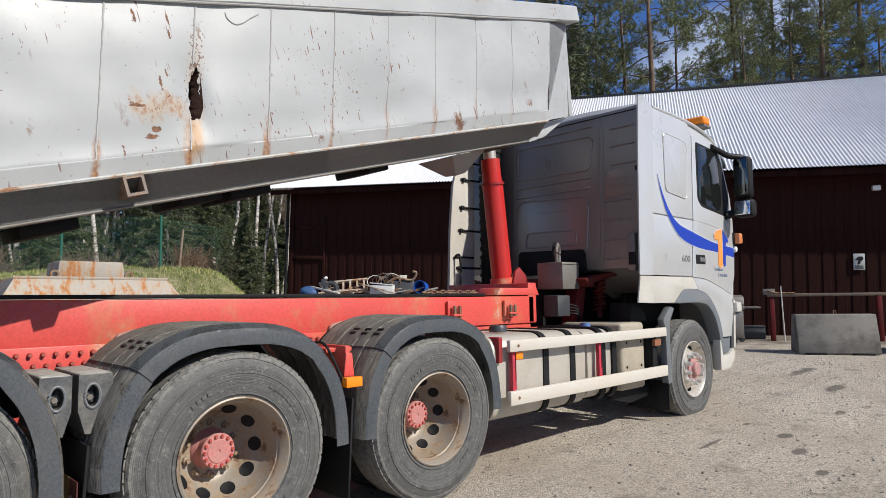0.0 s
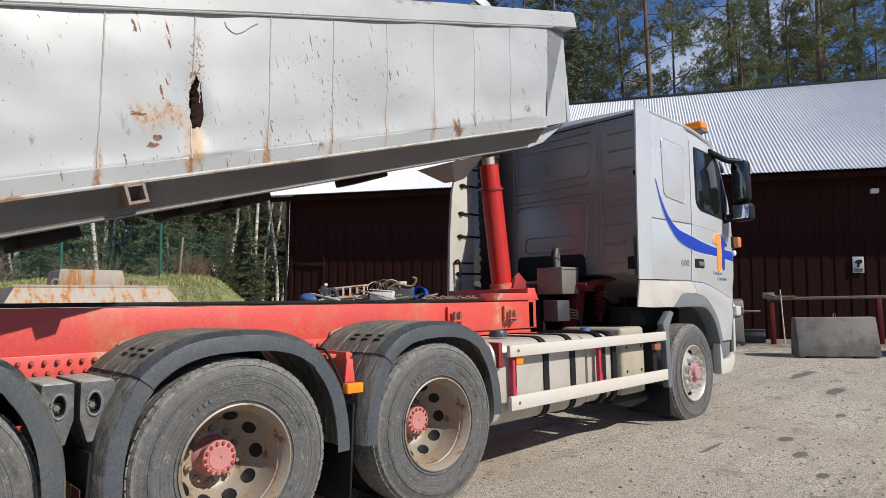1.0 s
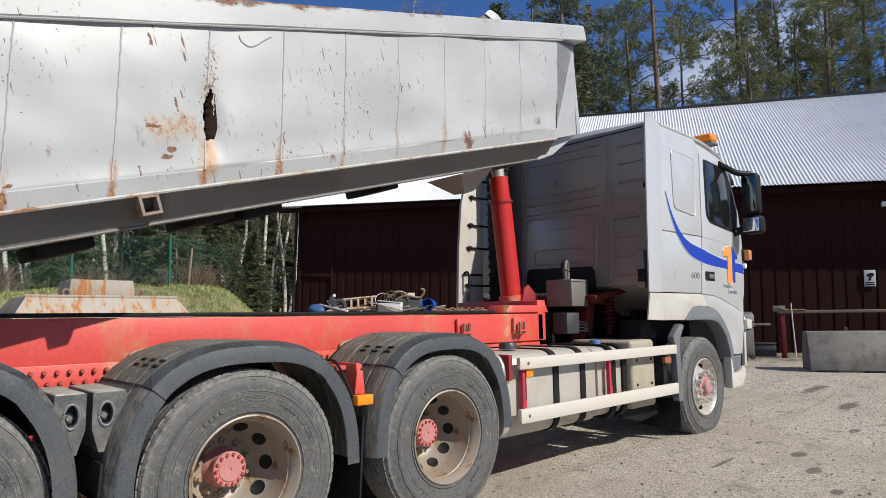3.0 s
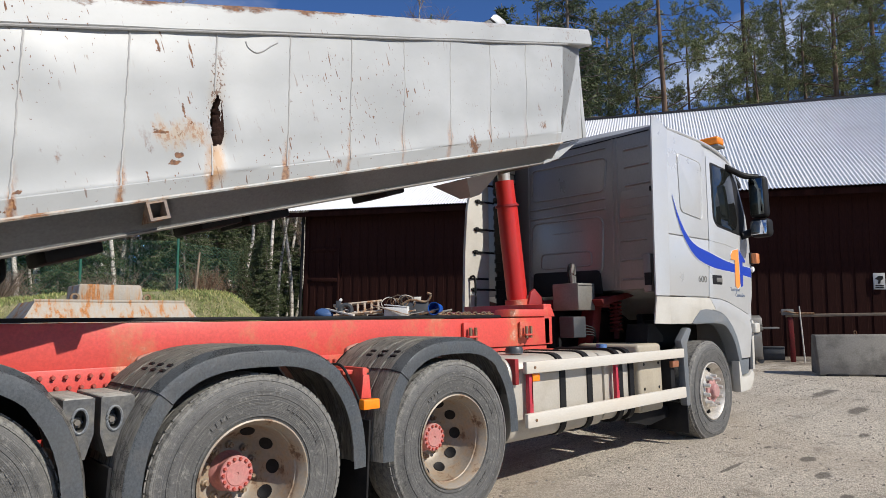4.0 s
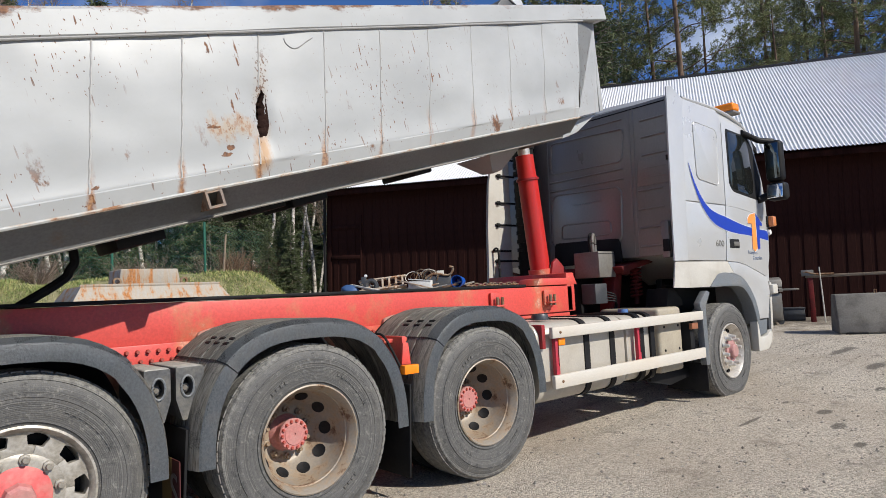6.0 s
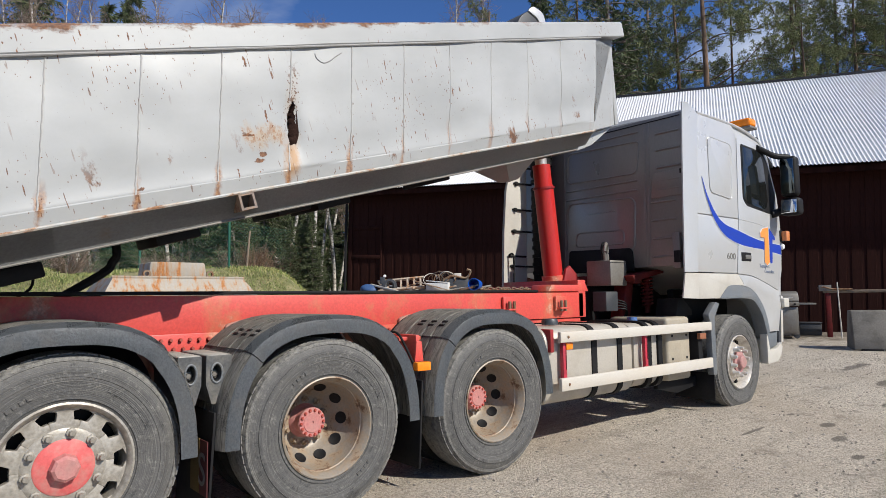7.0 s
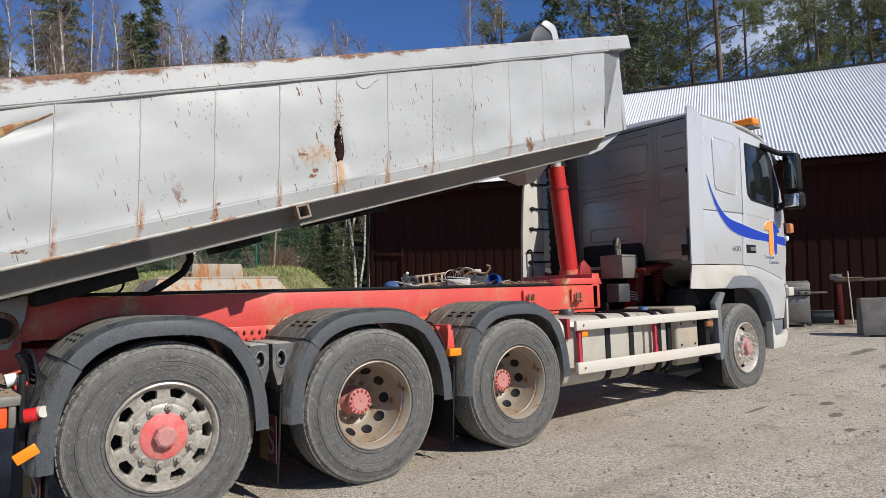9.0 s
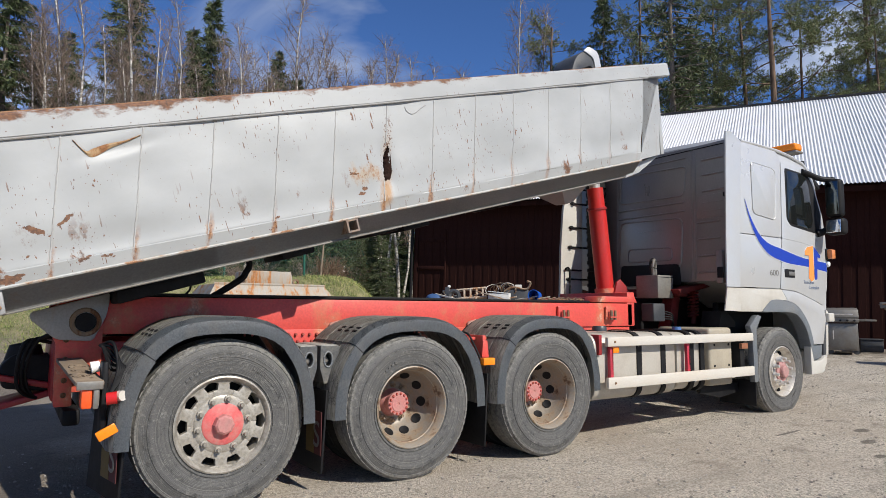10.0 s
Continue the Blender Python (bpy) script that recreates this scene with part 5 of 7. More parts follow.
    part("mirror_face", box(5.948, 5.956, -1.522, -1.378, 2.40, 2.81, 0.002), plain("main_mirror_glass", (0.16, 0.18, 0.18), 0.04, 1.0), mir, "main mirror glass")
    part("wide_mirror_housing", box(5.955, 6.12, -1.56, -1.345, 2.145, 2.355, 0.05, 4), M_BLACK, mir)
    part("wide_mirror_face", moved(box(-0.006, 0.006, -0.085, 0.085, -0.08, 0.08, 0.004), Matrix.Translation((5.952, -1.45, 2.25)) @ Matrix.Rotation(radians(8), 4, "Y")), M_MIRROR, mir, "wide angle mirror glass")
    part("upper_arm", tube(curve_points([(5.62, -1.262, 2.93), (5.78, -1.285, 2.905), (5.92, -1.34, 2.86), (6.05, -1.44, 2.845)]), 0.034, 10), M_BLACK, mir)
    part("lower_arm", tube(curve_points([(5.93, -1.262, 2.17), (5.98, -1.30, 2.19), (6.06, -1.38, 2.24)]), 0.045, 10), M_BLACK, mir)
    bar = part("beacon_bar", box(5.69, 5.87, -1.17, 1.17, 3.235, 3.335, 0.03, 3), M_ORANGE, cab, "orange beacon light bar on the roof")
    part("beacon_base", box(5.685, 5.875, -1.175, 1.175, 3.205, 3.235, 0.01), M_STEELBOX, bar)
    for y in (-0.95, 0.95):
        part("beacon_foot", box(5.73, 5.83, y - 0.05, y + 0.05, 3.05, 3.21, 0.01), M_BLACK, bar)
    # stripe: a tapering band from the upper side panel to the front
    upper_line = curve_points([(4.327, 0, 2.452), (4.428, 0, 2.262), (4.585, 0, 2.085), (4.77, 0, 1.985), (5.08, 0, 1.928), (5.36, 0, 1.878), (5.64, 0, 1.842), (6.14, 0, 1.812)], 7)
    lower_line = curve_points([(4.322, 0, 2.448), (4.402, 0, 2.242), (4.535, 0, 2.035), (4.765, 0, 1.862), (5.075, 0, 1.785), (5.36, 0, 1.758), (5.62, 0, 1.746), (6.14, 0, 1.70)], 7)
    for name, grow, lift, mat in (("stripe_edge", 0.007, 0.0145, plain("white_stripe_edge", (0.62, 0.64, 0.66), 0.4)), ("blue_stripe", 0.0, 0.0155, M_BLUEP)):
        b = bmesh.new()
        prev = None
        for p, q in zip(upper_line, lower_line):
            cur = [b.verts.new((v.x, side_y(v.z, lift), v.z + g)) for v, g in ((q, -grow), (p, grow))]
            if prev:
                b.faces.new((prev[0], cur[0], cur[1], prev[1]))
            prev = cur
        part(name, b, mat, cab, "blue curved stripe" if mat is M_BLUEP else "")
    one = [(5.597, 1.935), (5.66, 1.985), (5.80, 2.01), (5.80, 1.60), (5.735, 1.565), (5.675, 1.60), (5.70, 1.885), (5.60, 1.885)]
    tee = [(5.825, 2.0), (5.975, 1.895), (5.97, 1.865), (5.905, 1.875), (5.875, 1.60), (5.83, 1.585), (5.812, 1.62)]
    for poly, mat, lab in ((one, M_ORANGEP, "orange figure one"), (tee, M_BLUEP, "blue letter shape")):
        cx, cz = sum(p[0] for p in poly) / len(poly), sum(p[1] for p in poly) / len(poly)
        cab_panel("figure_edge", [(cx + (x - cx) * 1.10, cz + (z - cz) * 1.04) for x, z in poly], 0.018, bpy.data.materials["white_stripe_edge"], door, "", 0.0, 0.003)
        cab_panel("painted_figure", poly, 0.021, mat, door, lab, 0.0, 0.003)
    face = Matrix(((1, 0, 0, 0), (0, 0, -1, 0), (0, 1, 0, 0), (0, 0, 0, 1)))
    text_mesh("lettering", "Transport", 0.062, M_GREYP, Matrix.Translation((5.545, side_y(1.43, 0.0155), 1.535)) @ face, door)
    text_mesh("lettering", "Centralen", 0.062, M_GREYP, Matrix.Translation((5.665, side_y(1.33, 0.0155), 1.472)) @ face, door)
    text_mesh("number_badge", "600", 0.105, M_STEELBOX, Matrix.Translation((4.79, side_y(1.62, 0.0125), 1.612)) @ face @ Matrix.Diagonal((1.25, 0.9, 1, 1)), cab, "small grey number badge")
    return cab


build_cab()


# -- rear end --
def build_rear():
    beam = part("rear_cross_beam", box(-2.165, -2.08, -0.50, 0.50, 0.62, 1.20, 0.015), M_REDDARK, truck, "red rear frame end")
    part("rear_side_plate", prism(rounded([(-2.15, 0.59), (-2.05, 0.59), (-2.06, 0.78), (-1.90, 0.82), (-1.90, 1.25), (-2.05, 1.27), (-2.20, 1.16), (-2.19, 1.05), (-2.155, 0.98)], 0.015, 3), -0.535, -0.50, 0.006), M_RED, truck, "grimy dark red rear frame plate")
    # Added plate that fills the rear gap with the frame's shaded red.
    part("rear_shade_plate", box(-2.16, -2.02, 0.28, 0.48, 0.62, 1.22, 0.01), M_REDDARK, truck)
    for k in range(3):
        part("hose", tube(curve_points([(-2.14, -0.42 + 0.08 * k, 1.05 - 0.04 * k), (-2.25 - 0.03 * k, -0.36, 0.98), (-2.30 - 0.02 * k, -0.3, 0.78 - 0.03 * k), (-2.24, -0.2, 0.62), (-2.14, -0.15, 0.66)]), 0.012), M_BLACK, truck)
    part("tow_beam", box(-2.10, -2.0, -0.55, 0.95, 0.47, 0.57, 0.02), M_BLACK, truck, "dark underrun beam")
    for k, z in enumerate((0.66, 0.75, 0.88, 1.0)):
        part("bolt", lathe([(0.0, -0.014), (0.013, -0.014), (0.018, 0.0)], 8), M_NUT, beam, m=Matrix.Translation((-2.10, -0.536, z)))
    shelf = prism([(-1.165, 0.775), (-0.52, 0.865), (-0.52, 0.890), (-1.165, 0.80)], -2.085, -1.945, 0.006, 2, axis="x")
    for v in shelf.verts:
        v.co.x -= (v.co.y + 1.165) * 0.10
    carrier = part("lamp_shelf", shelf, M_WOOD, truck, "mud-caked lamp carrier plate")
    part("shelf_lip", box(-2.08, -1.95, -1.172, -1.163, 0.755, 0.80, 0.003), M_STEELBOX, carrier)
    mud = random.Random(8)
    for k in range(14):
        yy = mud.uniform(-1.12, -0.75)
        lump = bmesh.new()
        bmesh.ops.create_icosphere(lump, subdivisions=1, radius=mud.uniform(0.012, 0.028))
        for v in lump.verts:
            v.co.z *= 0.45
            v.co *= mud.uniform(0.8, 1.2)
        part("mud_lump", lump, M_WOOD, carrier, m=Matrix.Translation((-2.02 + mud.uniform(-0.05, 0.05) - (yy + 1.165) * 0.10, yy, 0.803 + (yy + 1.165) * 0.14)))
    part("drum_lamp", rod((-2.0, -1.0, 0.86), (-1.955, -1.0, 0.87), 0.034, 0.03, 14), M_WHITELENS, carrier, "pale round work lamp")
    part("rear_lamp", box(-2.055, -2.0, -1.16, -1.05, 0.65, 0.765, 0.012), plain("red_orange_lens", (0.80, 0.10, 0.02), 0.25), truck, "orange and red rear lamp")
    part("rear_lamp_case", box(-1.998, -1.965, -1.165, -1.0, 0.648, 0.768, 0.01), M_STEELBOX, truck)
    part("lamp_bracket", box(-1.955, -1.925, -1.14, -1.0, 0.50, 0.90, 0.01), M_BLACK, truck)
    mk = part("clearance_lamp", rod((-1.88, -1.22, 0.72), (-1.862, -1.25, 0.723), 0.028), M_WHITERAIL, truck, "red and white clearance lamp on rubber stalk")
    part("red_lens", rod((-1.94, -1.24, 0.71), (-1.89, -1.25, 0.715), 0.034), M_REDLENS, mk)
    part("reflector", moved(box(-0.052, 0.052, -0.01, 0.01, -0.027, 0.027, 0.006), Matrix.Translation((-1.931, -1.24, 0.532)) @ Matrix.Rotation(radians(-28), 4, "Y")), M_ORANGE, truck, "tilted orange reflector")
    for k in range(6):
        part("wiring", tube(curve_points([(-1.95, -0.9 - 0.03 * k, 0.98), (-1.90, -1.05, 1.0 - 0.03 * k), (-1.88 + 0.01 * k, -1.14, 0.86), (-1.92, -1.18, 0.72)]), 0.009), M_BLACK, truck)
    draw = part("drawbar_coupling", prism(rounded([(-2.42, 0.68), (-2.1, 0.64), (-2.1, 0.88), (-2.36, 0.90), (-2.44, 0.82)], 0.04, 4), -0.16, 0.16, 0.03, 3), M_BLACK, truck, "black trailer coupling with red jaw")
    for z0, z1 in ((0.775, 0.685), (0.545, 0.645)):
        part("jaw", prism(rounded([(-2.52, z0 - 0.02), (-2.14, z1 - 0.02), (-2.14, z1 + 0.02), (-2.52, z0 + 0.02)], 0.01, 2), -0.2, 0.2, 0.012), M_REDDARK, draw)
    part("coupling_head", moved(lathe([(0.0, -0.11), (0.09, -0.09), (0.115, 0.0), (0.09, 0.09), (0.0, 0.11)], 20), Matrix.Translation((-2.30, 0.0, 0.86)) @ Matrix.Rotation(radians(90), 4, "X")), M_BLACK, draw)
    hinge = part("hinge_bracket", prism(rounded([(-2.30, 1.13), (-2.16, 1.005), (-1.96, 0.99), (-1.89, 1.15), (-1.87, 1.30), (-2.30, 1.17)], 0.03, 4), -0.60, -0.545, 0.01), M_BEDRAIL, truck, "grimy grey tipping hinge bracket")
    part("hinge_pin", rod((-2.006, -0.615, 1.111), (-2.006, 0.62, 1.111), 0.06), M_BLACK, hinge)
    part("boss_ring", moved(lathe([(0.062, -0.012), (0.085, -0.012), (0.09, 0.0), (0.062, 0.0)], 24, closed=True), Matrix.Translation((-2.006, -0.60, 1.111))), M_NUT, hinge)


build_rear()

# -- tipping bed, in its own axes: x along the floor, z up from it --
BED_TILT = 16.2
bed_m = Matrix.Translation((-2.27, 0, 1.03)) @ Matrix.Rotation(radians(-BED_TILT), 4, "Y")
SEAM0, SEAM = 0.343, 0.4125


def w_low(u):
    return 0.295 - 0.019 * u


def w_top(u):
    return 1.045 - 0.011 * u


def bed_paint():
    m, nt, bsdf = start("white_grey_bed_paint")
    t = nt.nodes.new("ShaderNodeTexCoord")
    sep = nt.nodes.new("ShaderNodeSeparateXYZ")
    nt.links.new(t.outputs["Object"], sep.inputs[0])
    u, w = sep.outputs[0], sep.outputs[2]
    fine = noise_tex(nt, 60.0, 4.0)
    broad = noise_tex(nt, 1.6, 5.0, (1, 1, 1.6))
    c = mix(nt, ramp(nt, broad, 0.35, 0.68), (0.36, 0.366, 0.358), (0.438, 0.444, 0.435))
    c = mix(nt, ramp(nt, fine, 0.3, 0.7, 0.0, 0.12), c, (0.35, 0.352, 0.345))
    # small chips and slanting scratches
    speck = noise_tex(nt, 75.0, 2.5, (1, 1, 0.6), 0.5)
    dens = noise_tex(nt, 2.2, 3.0)
    lim = mul(nt, speck, ramp(nt, dens, 0.35, 0.65, -0.05, 0.045), "ADD")
    chips = ramp(nt, lim, 0.715, 0.73)
    scr = noise_tex(nt, 30.0, 1.5, (2.6, 1, 0.30), 0.4, (0, radians(-18), 0))
    scratch = mul(nt, ramp(nt, scr, 0.705, 0.72), ramp(nt, dens, 0.46, 0.58))
    # rust down the seams: distance to the nearest seam
    us = mul(nt, u, mul(nt, mul(nt, 1.0, w, "SUBTRACT"), 0.31), "ADD")
    ph = mul(nt, mul(nt, mul(nt, us, SEAM0, "SUBTRACT"), 1.0 / SEAM), 0.5, "ADD")
    fr = mul(nt, ph, 0.0, "FRACT")
    near = mul(nt, mul(nt, fr, 0.5, "SUBTRACT"), 0.0, "ABSOLUTE")
    rn = noise_tex(nt, 9.0, 6.0, (1, 1, 0.35), 0.7)
    wig = mul(nt, near, ramp(nt, rn, 0.3, 0.7, -0.06, 0.06), "ADD")
    seam_core = mul(nt, ramp(nt, wig, 0.05, 0.0), ramp(nt, w, 0.50, 0.38))
    seam_core = mul(nt, seam_core, ramp(nt, u, 5.0, 2.2, 0.15, 1.0))
    # the torn patch
    du = mul(nt, mul(nt, u, 2.10, "SUBTRACT"), 1.0 / 0.27)
    dw = mul(nt, mul(nt, w, 0.545, "SUBTRACT"), 1.0 / 0.10)
    rad = mul(nt, mul(nt, mul(nt, du, du), mul(nt, dw, dw), "ADD"), 0.5, "POWER")
    big = noise_tex(nt, 7.0, 7.0, (1, 1, 0.55), 0.7)
    pd = mul(nt, rad, ramp(nt, big, 0.25, 0.75, -0.75, 0.75), "ADD")
    patch = ramp(nt, pd, 0.75, 0.25)
    core = ramp(nt, pd, 0.06, 0.0)
    # streak under the tear
    ds = mul(nt, mul(nt, mul(nt, us, 2.43, "SUBTRACT"), 0.0, "ABSOLUTE"), ramp(nt, rn, 0.3, 0.7, -0.03, 0.03), "ADD")
    streak = mul(nt, ramp(nt, ds, 0.062, 0.025), mul(nt, ramp(nt, w, 0.27, 0.34), ramp(nt, w, 0.54, 0.44)))
    away = mul(nt, mul(nt, us, 2.415, "SUBTRACT"), 0.0, "ABSOLUTE")
    pepper = mul(nt, ramp(nt, away, 0.075, 0.0, -0.16, 0.07), noise_tex(nt, 62.0, 3.0, (1.2, 1, 0.9), 0.6), "ADD")
    pepper = mul(nt, ramp(nt, pepper, 0.56, 0.60), mul(nt, ramp(nt, w, 0.50, 0.62), ramp(nt, w, 0.96, 0.86)))
    # rust along the upper edge
    edge = mul(nt, ramp(nt, w, 1.02, 1.16), 0.5)
    en = mul(nt, edge, noise_tex(nt, 6.0, 7.0, (0.6, 1, 1.2), 0.72), "ADD")
    top = mul(nt, ramp(nt, en, 0.87, 0.97), ramp(nt, u, 5.3, 3.8, 0.25, 1.0))
    # dirty foot of the side at the rear
    rear = mul(nt, ramp(nt, mul(nt, big, ramp(nt, u, 0.7, -0.2, 0.0, 0.16), "ADD"), 0.62, 0.68), ramp(nt, w, 0.62, 0.42))
    def spot(u0, w0, ru, rw, turn, nz, amp=0.8):
        a = mul(nt, mul(nt, u, u0, "SUBTRACT"), 1.0 / ru)
        b = mul(nt, mul(nt, mul(nt, w, w0, "SUBTRACT"), mul(nt, mul(nt, u, u0, "SUBTRACT"), turn), "SUBTRACT"), 1.0 / rw)
        rr = mul(nt, mul(nt, mul(nt, a, a), mul(nt, b, b), "ADD"), 0.5, "POWER")
        return ramp(nt, mul(nt, rr, ramp(nt, nz, 0.25, 0.75, -amp, amp), "ADD"), 0.45, 0.36)

    sn = noise_tex(nt, 14.0, 5.0, (1, 1, 1.4), 0.65)
    for arg in ((-0.06, 0.335, 0.11, 0.035, 0.1), (0.40, 0.355, 0.06, 0.018, -0.1), (-0.10, 0.46, 0.10, 0.018, -0.3), (0.05, 0.43, 0.05, 0.015, 0.5), (0.12, 0.56, 0.13, 0.035, -0.55), (0.26, 0.585, 0.07, 0.022, 0.5), (0.21, 0.655, 0.06, 0.014, 0.1), (0.31, 0.365, 0.06, 0.02, 0.2), 
                (2.042, 0.414, 0.055, 0.022, 0.1), (2.075, 0.446, 0.03, 0.02, 0.0), (2.03, 0.556, 0.055, 0.020, -0.15), (2.14, 0.645, 0.014, 0.062, 0.0), (2.178, 0.70, 0.007, 0.035, 0.0), (1.912, 0.362, 0.012, 0.045, 0.0), (2.097, 0.953, 0.013, 0.045, 0.0), (2.247, 0.935, 0.011, 0.055, 0.0), (2.236, 0.866, 0.010, 0.035, 0.0), (2.964, 0.76, 0.007, 0.06, 0.0), (3.808, 0.848, 0.006, 0.05, 0.0), (1.40, 0.372, 0.035, 0.016, 0.1), (1.385, 0.33, 0.012, 0.05, 0.0)):
        rear = mul(nt, rear, spot(*arg, sn), "MAXIMUM")
    ochre = (0.46, 0.29, 0.12)
    dark = mix(nt, ramp(nt, fine, 0.35, 0.65), (0.085, 0.035, 0.018), (0.23, 0.095, 0.035))
    dots = mul(nt, ramp(nt, noise_tex(nt, 42.0, 4.0, (1.3, 1, 0.8), 0.7), 0.50, 0.58), patch)
    c = mix(nt, mul(nt, patch, 0.42), c, ochre)
    c = mix(nt, mul(nt, mul(nt, ramp(nt, away, 0.05, 0.01), ramp(nt, w, 0.92, 0.66)), mul(nt, ramp(nt, w, 0.60, 0.68), 0.35)), c, (0.42, 0.27, 0.13))
    c = mix(nt, mul(nt, dots, 0.7), c, (0.30, 0.13, 0.05))
    c = mix(nt, mul(nt, streak, 0.85), c, (0.37, 0.185, 0.05))
    c = mix(nt, mul(nt, pepper, 0.85), c, (0.13, 0.06, 0.03))
    c = mix(nt, mul(nt, seam_core, 0.9), c, mix(nt, ramp(nt, fine, 0.4, 0.6), (0.20, 0.08, 0.03), (0.40, 0.20, 0.08)))
    tot = mul(nt, mul(nt, core, top, "MAXIMUM"), mul(nt, rear, mul(nt, chips, scratch, "MAXIMUM"), "MAXIMUM"), "MAXIMUM")
    c = mix(nt, mul(nt, tot, 0.92), c, dark)
    finish(nt, bsdf, c, ramp(nt, tot, 0, 1, 0.42, 0.85), 0.0, fine, 0.05, 0.003)
    return m


M_BED = bed_paint()


def dent(u, w):
    """Shallow dents and panel bulge, outward positive."""
    ph = ((u + 0.31 * (1.0 - w) - SEAM0) / SEAM) % 1.0
    v = (w - 0.33) / 0.7
    d = 0.006 * math.sin(math.pi * ph) * math.sin(math.pi * min(1, max(0, v)))
    d += 0.017 * noise.noise(Vector((u * 1.9, w * 2.6, 3.0))) + 0.005 * noise.noise(Vector((u * 5.0, w * 4.0, 9.0)))
    d -= (0.013 + 0.017 * step01(2.9, 1.2, u)) * math.exp(-((w - 0.42) / 0.10) ** 2) * (0.45 + 0.55 * abs(noise.noise(Vector((u * 1.1, 0.3, 7.0)))) * 1.6)
    d -= 0.03 * math.exp(-((u - 2.28) / 0.07) ** 2 - ((w - 0.58) / 0.16) ** 2)
    d -= 0.015 * math.exp(-((u - 0.62) / 0.16) ** 2 - ((w - 0.93 - 0.15 * (u - 0.62)) / 0.035) ** 2)
    return d


def in_tear(u, w):
    a = (w - 0.475) / 0.24
    if a < 0 or a > 1:
        return False
    c = 2.265 + 0.065 * a + 0.006 * math.sin(a * 7.0) + 0.002 * math.sin(a * 23.0)
    half = 0.031 * (max(0.0, 1 - a) ** 0.6) * min(1.0, 0.35 + a * 3.0) + 0.002 * math.sin(a * 31) + 0.005
    return abs(u - c) < half


def build_bed():
    b = prism([(-0.12, 0.34), (5.20, 0.28), (5.50, 0.30), (5.56, 0.36), (-0.14, 0.42)], -1.12, 1.12, 0.01)
    bed = part("tipping_bed", b, M_BEDIN, truck, "raised white-grey steel tipping bed, dented and rusty", 30, bed_m)
    # side skins
    for sd in (-1, 1):
        b = bmesh.new()
        cols, rows = 250, 120
        stops = [i / 170 for i in range(171)] + [0.426 + 0.060 * (i + 0.37) / 80 for i in range(80)]
        stops = sorted(stops)
        gv = []
        for i in range(cols + 1):
            col = []
            t = stops[i]
            for j in range(rows + 1):
                s = j / rows
                u_end = 5.10 + 0.28 * s
                u_start = -0.12 - 0.22 * s
                u = u_start + (u_end - u_start) * t
                w = w_low(u) + 0.012 + (w_top(u) - w_low(u) - 0.012) * s
                y = 1.25 + (dent(u, w) if j > 11 else 0.0)
                if s < 0.11:
                    y -= 0.022 * (1 - s / 0.11)
                col.append(b.verts.new((u, sd * y, w)))
            gv.append(col)
        for i in range(cols):
            for j in range(rows):
                q = gv[i][j].co + gv[i + 1][j + 1].co
                if sd < 0 and in_tear(q.x / 2, q.z / 2):
                    continue
                b.faces.new((gv[i][j], gv[i + 1][j], gv[i + 1][j + 1], gv[i][j + 1]))
        loose = [v for v in b.verts if not v.link_faces]
        bmesh.ops.delete(b, geom=loose, context="VERTS")
        side = part("side_wall", b, M_BED, bed, "white-grey side wall with rust stains and a torn hole" if sd < 0 else "", 25)
        # inner lining
        part("inner_wall", prism([(-0.3, 0.30), (5.35, 0.25), (5.60, 1.0), (-0.45, 1.05)], *sorted((sd * 1.10, sd * 1.14))), M_BEDIN, side, "rusted inside")
        # weld seams
        if sd < 0:
            for k in range(-1, 12):
                u = SEAM0 + SEAM * k
                if u < -0.1:
                    line = [Vector((-0.005 - 0.012 * i, 0, 0.36 + (0.95 - 0.36) * i / 8)) for i in range(9)]
                else:
                    line = [Vector((u - 0.205 * (1 - i / 24), 0, w_low(u) + 0.085 + (w_top(u) - w_low(u) - 0.085) * i / 24)) for i in range(25)]
                pts = [(p.x + 0.002 * math.sin(i * 2.3), -1.25 - dent(p.x, p.z) - 0.0005, p.z) for i, p in enumerate(line)]
                if k == 5:
                    low = [p for p in pts if p[2] < 0.50]
                    pts = [p for p in pts if p[2] > 0.72]
                    part("weld_seam", tube(low, 0.0045, 6), bpy.data.materials["weld_grey"], side)
                part("weld_seam", tube(pts, 0.0045 if k < 8 else 0.003, 6), plain("weld_grey", (0.42, 0.41, 0.39), 0.6) if k == -1 else bpy.data.materials["weld_grey"], side)
        # upper flange: a box profile
        fl = bmesh.new()
        n = 60
        prof = lambda u: [(1.19, w_top(u) + 0.005), (1.262, w_top(u) + 0.0), (1.270, w_top(u) + 0.008), (1.268, w_top(u) + 0.118), (1.256, w_top(u) + 0.135), (1.12, w_top(u) + 0.13), (1.12, w_top(u) + 0.005)]
        rings = []
        for i in range(n + 1):
            u = -0.36 + 6.16 * i / n
            wob = 0.004 * noise.noise(Vector((u * 2.0, sd, 0)))
            rings.append([fl.verts.new((u, sd * (y + wob), w + wob)) for y, w in prof(u)])
        for a, c in zip(rings, rings[1:]):
            for i in range(7):
                fl.faces.new((a[i], a[(i + 1) % 7], c[(i + 1) % 7], c[i]))
        fl.faces.new(rings[0])
        fl.faces.new(rings[-1])
        part("top_flange", fl, M_BED, bed, "white-grey top rail, rusty along its upper edge", 25)
        part("flange_bead", tube([(-0.36 + 0.2 * i, sd * 1.262, w_top(-0.36 + 0.2 * i) - 0.003) for i in range(30)], 0.006, 6), M_BEDRAIL, bed)
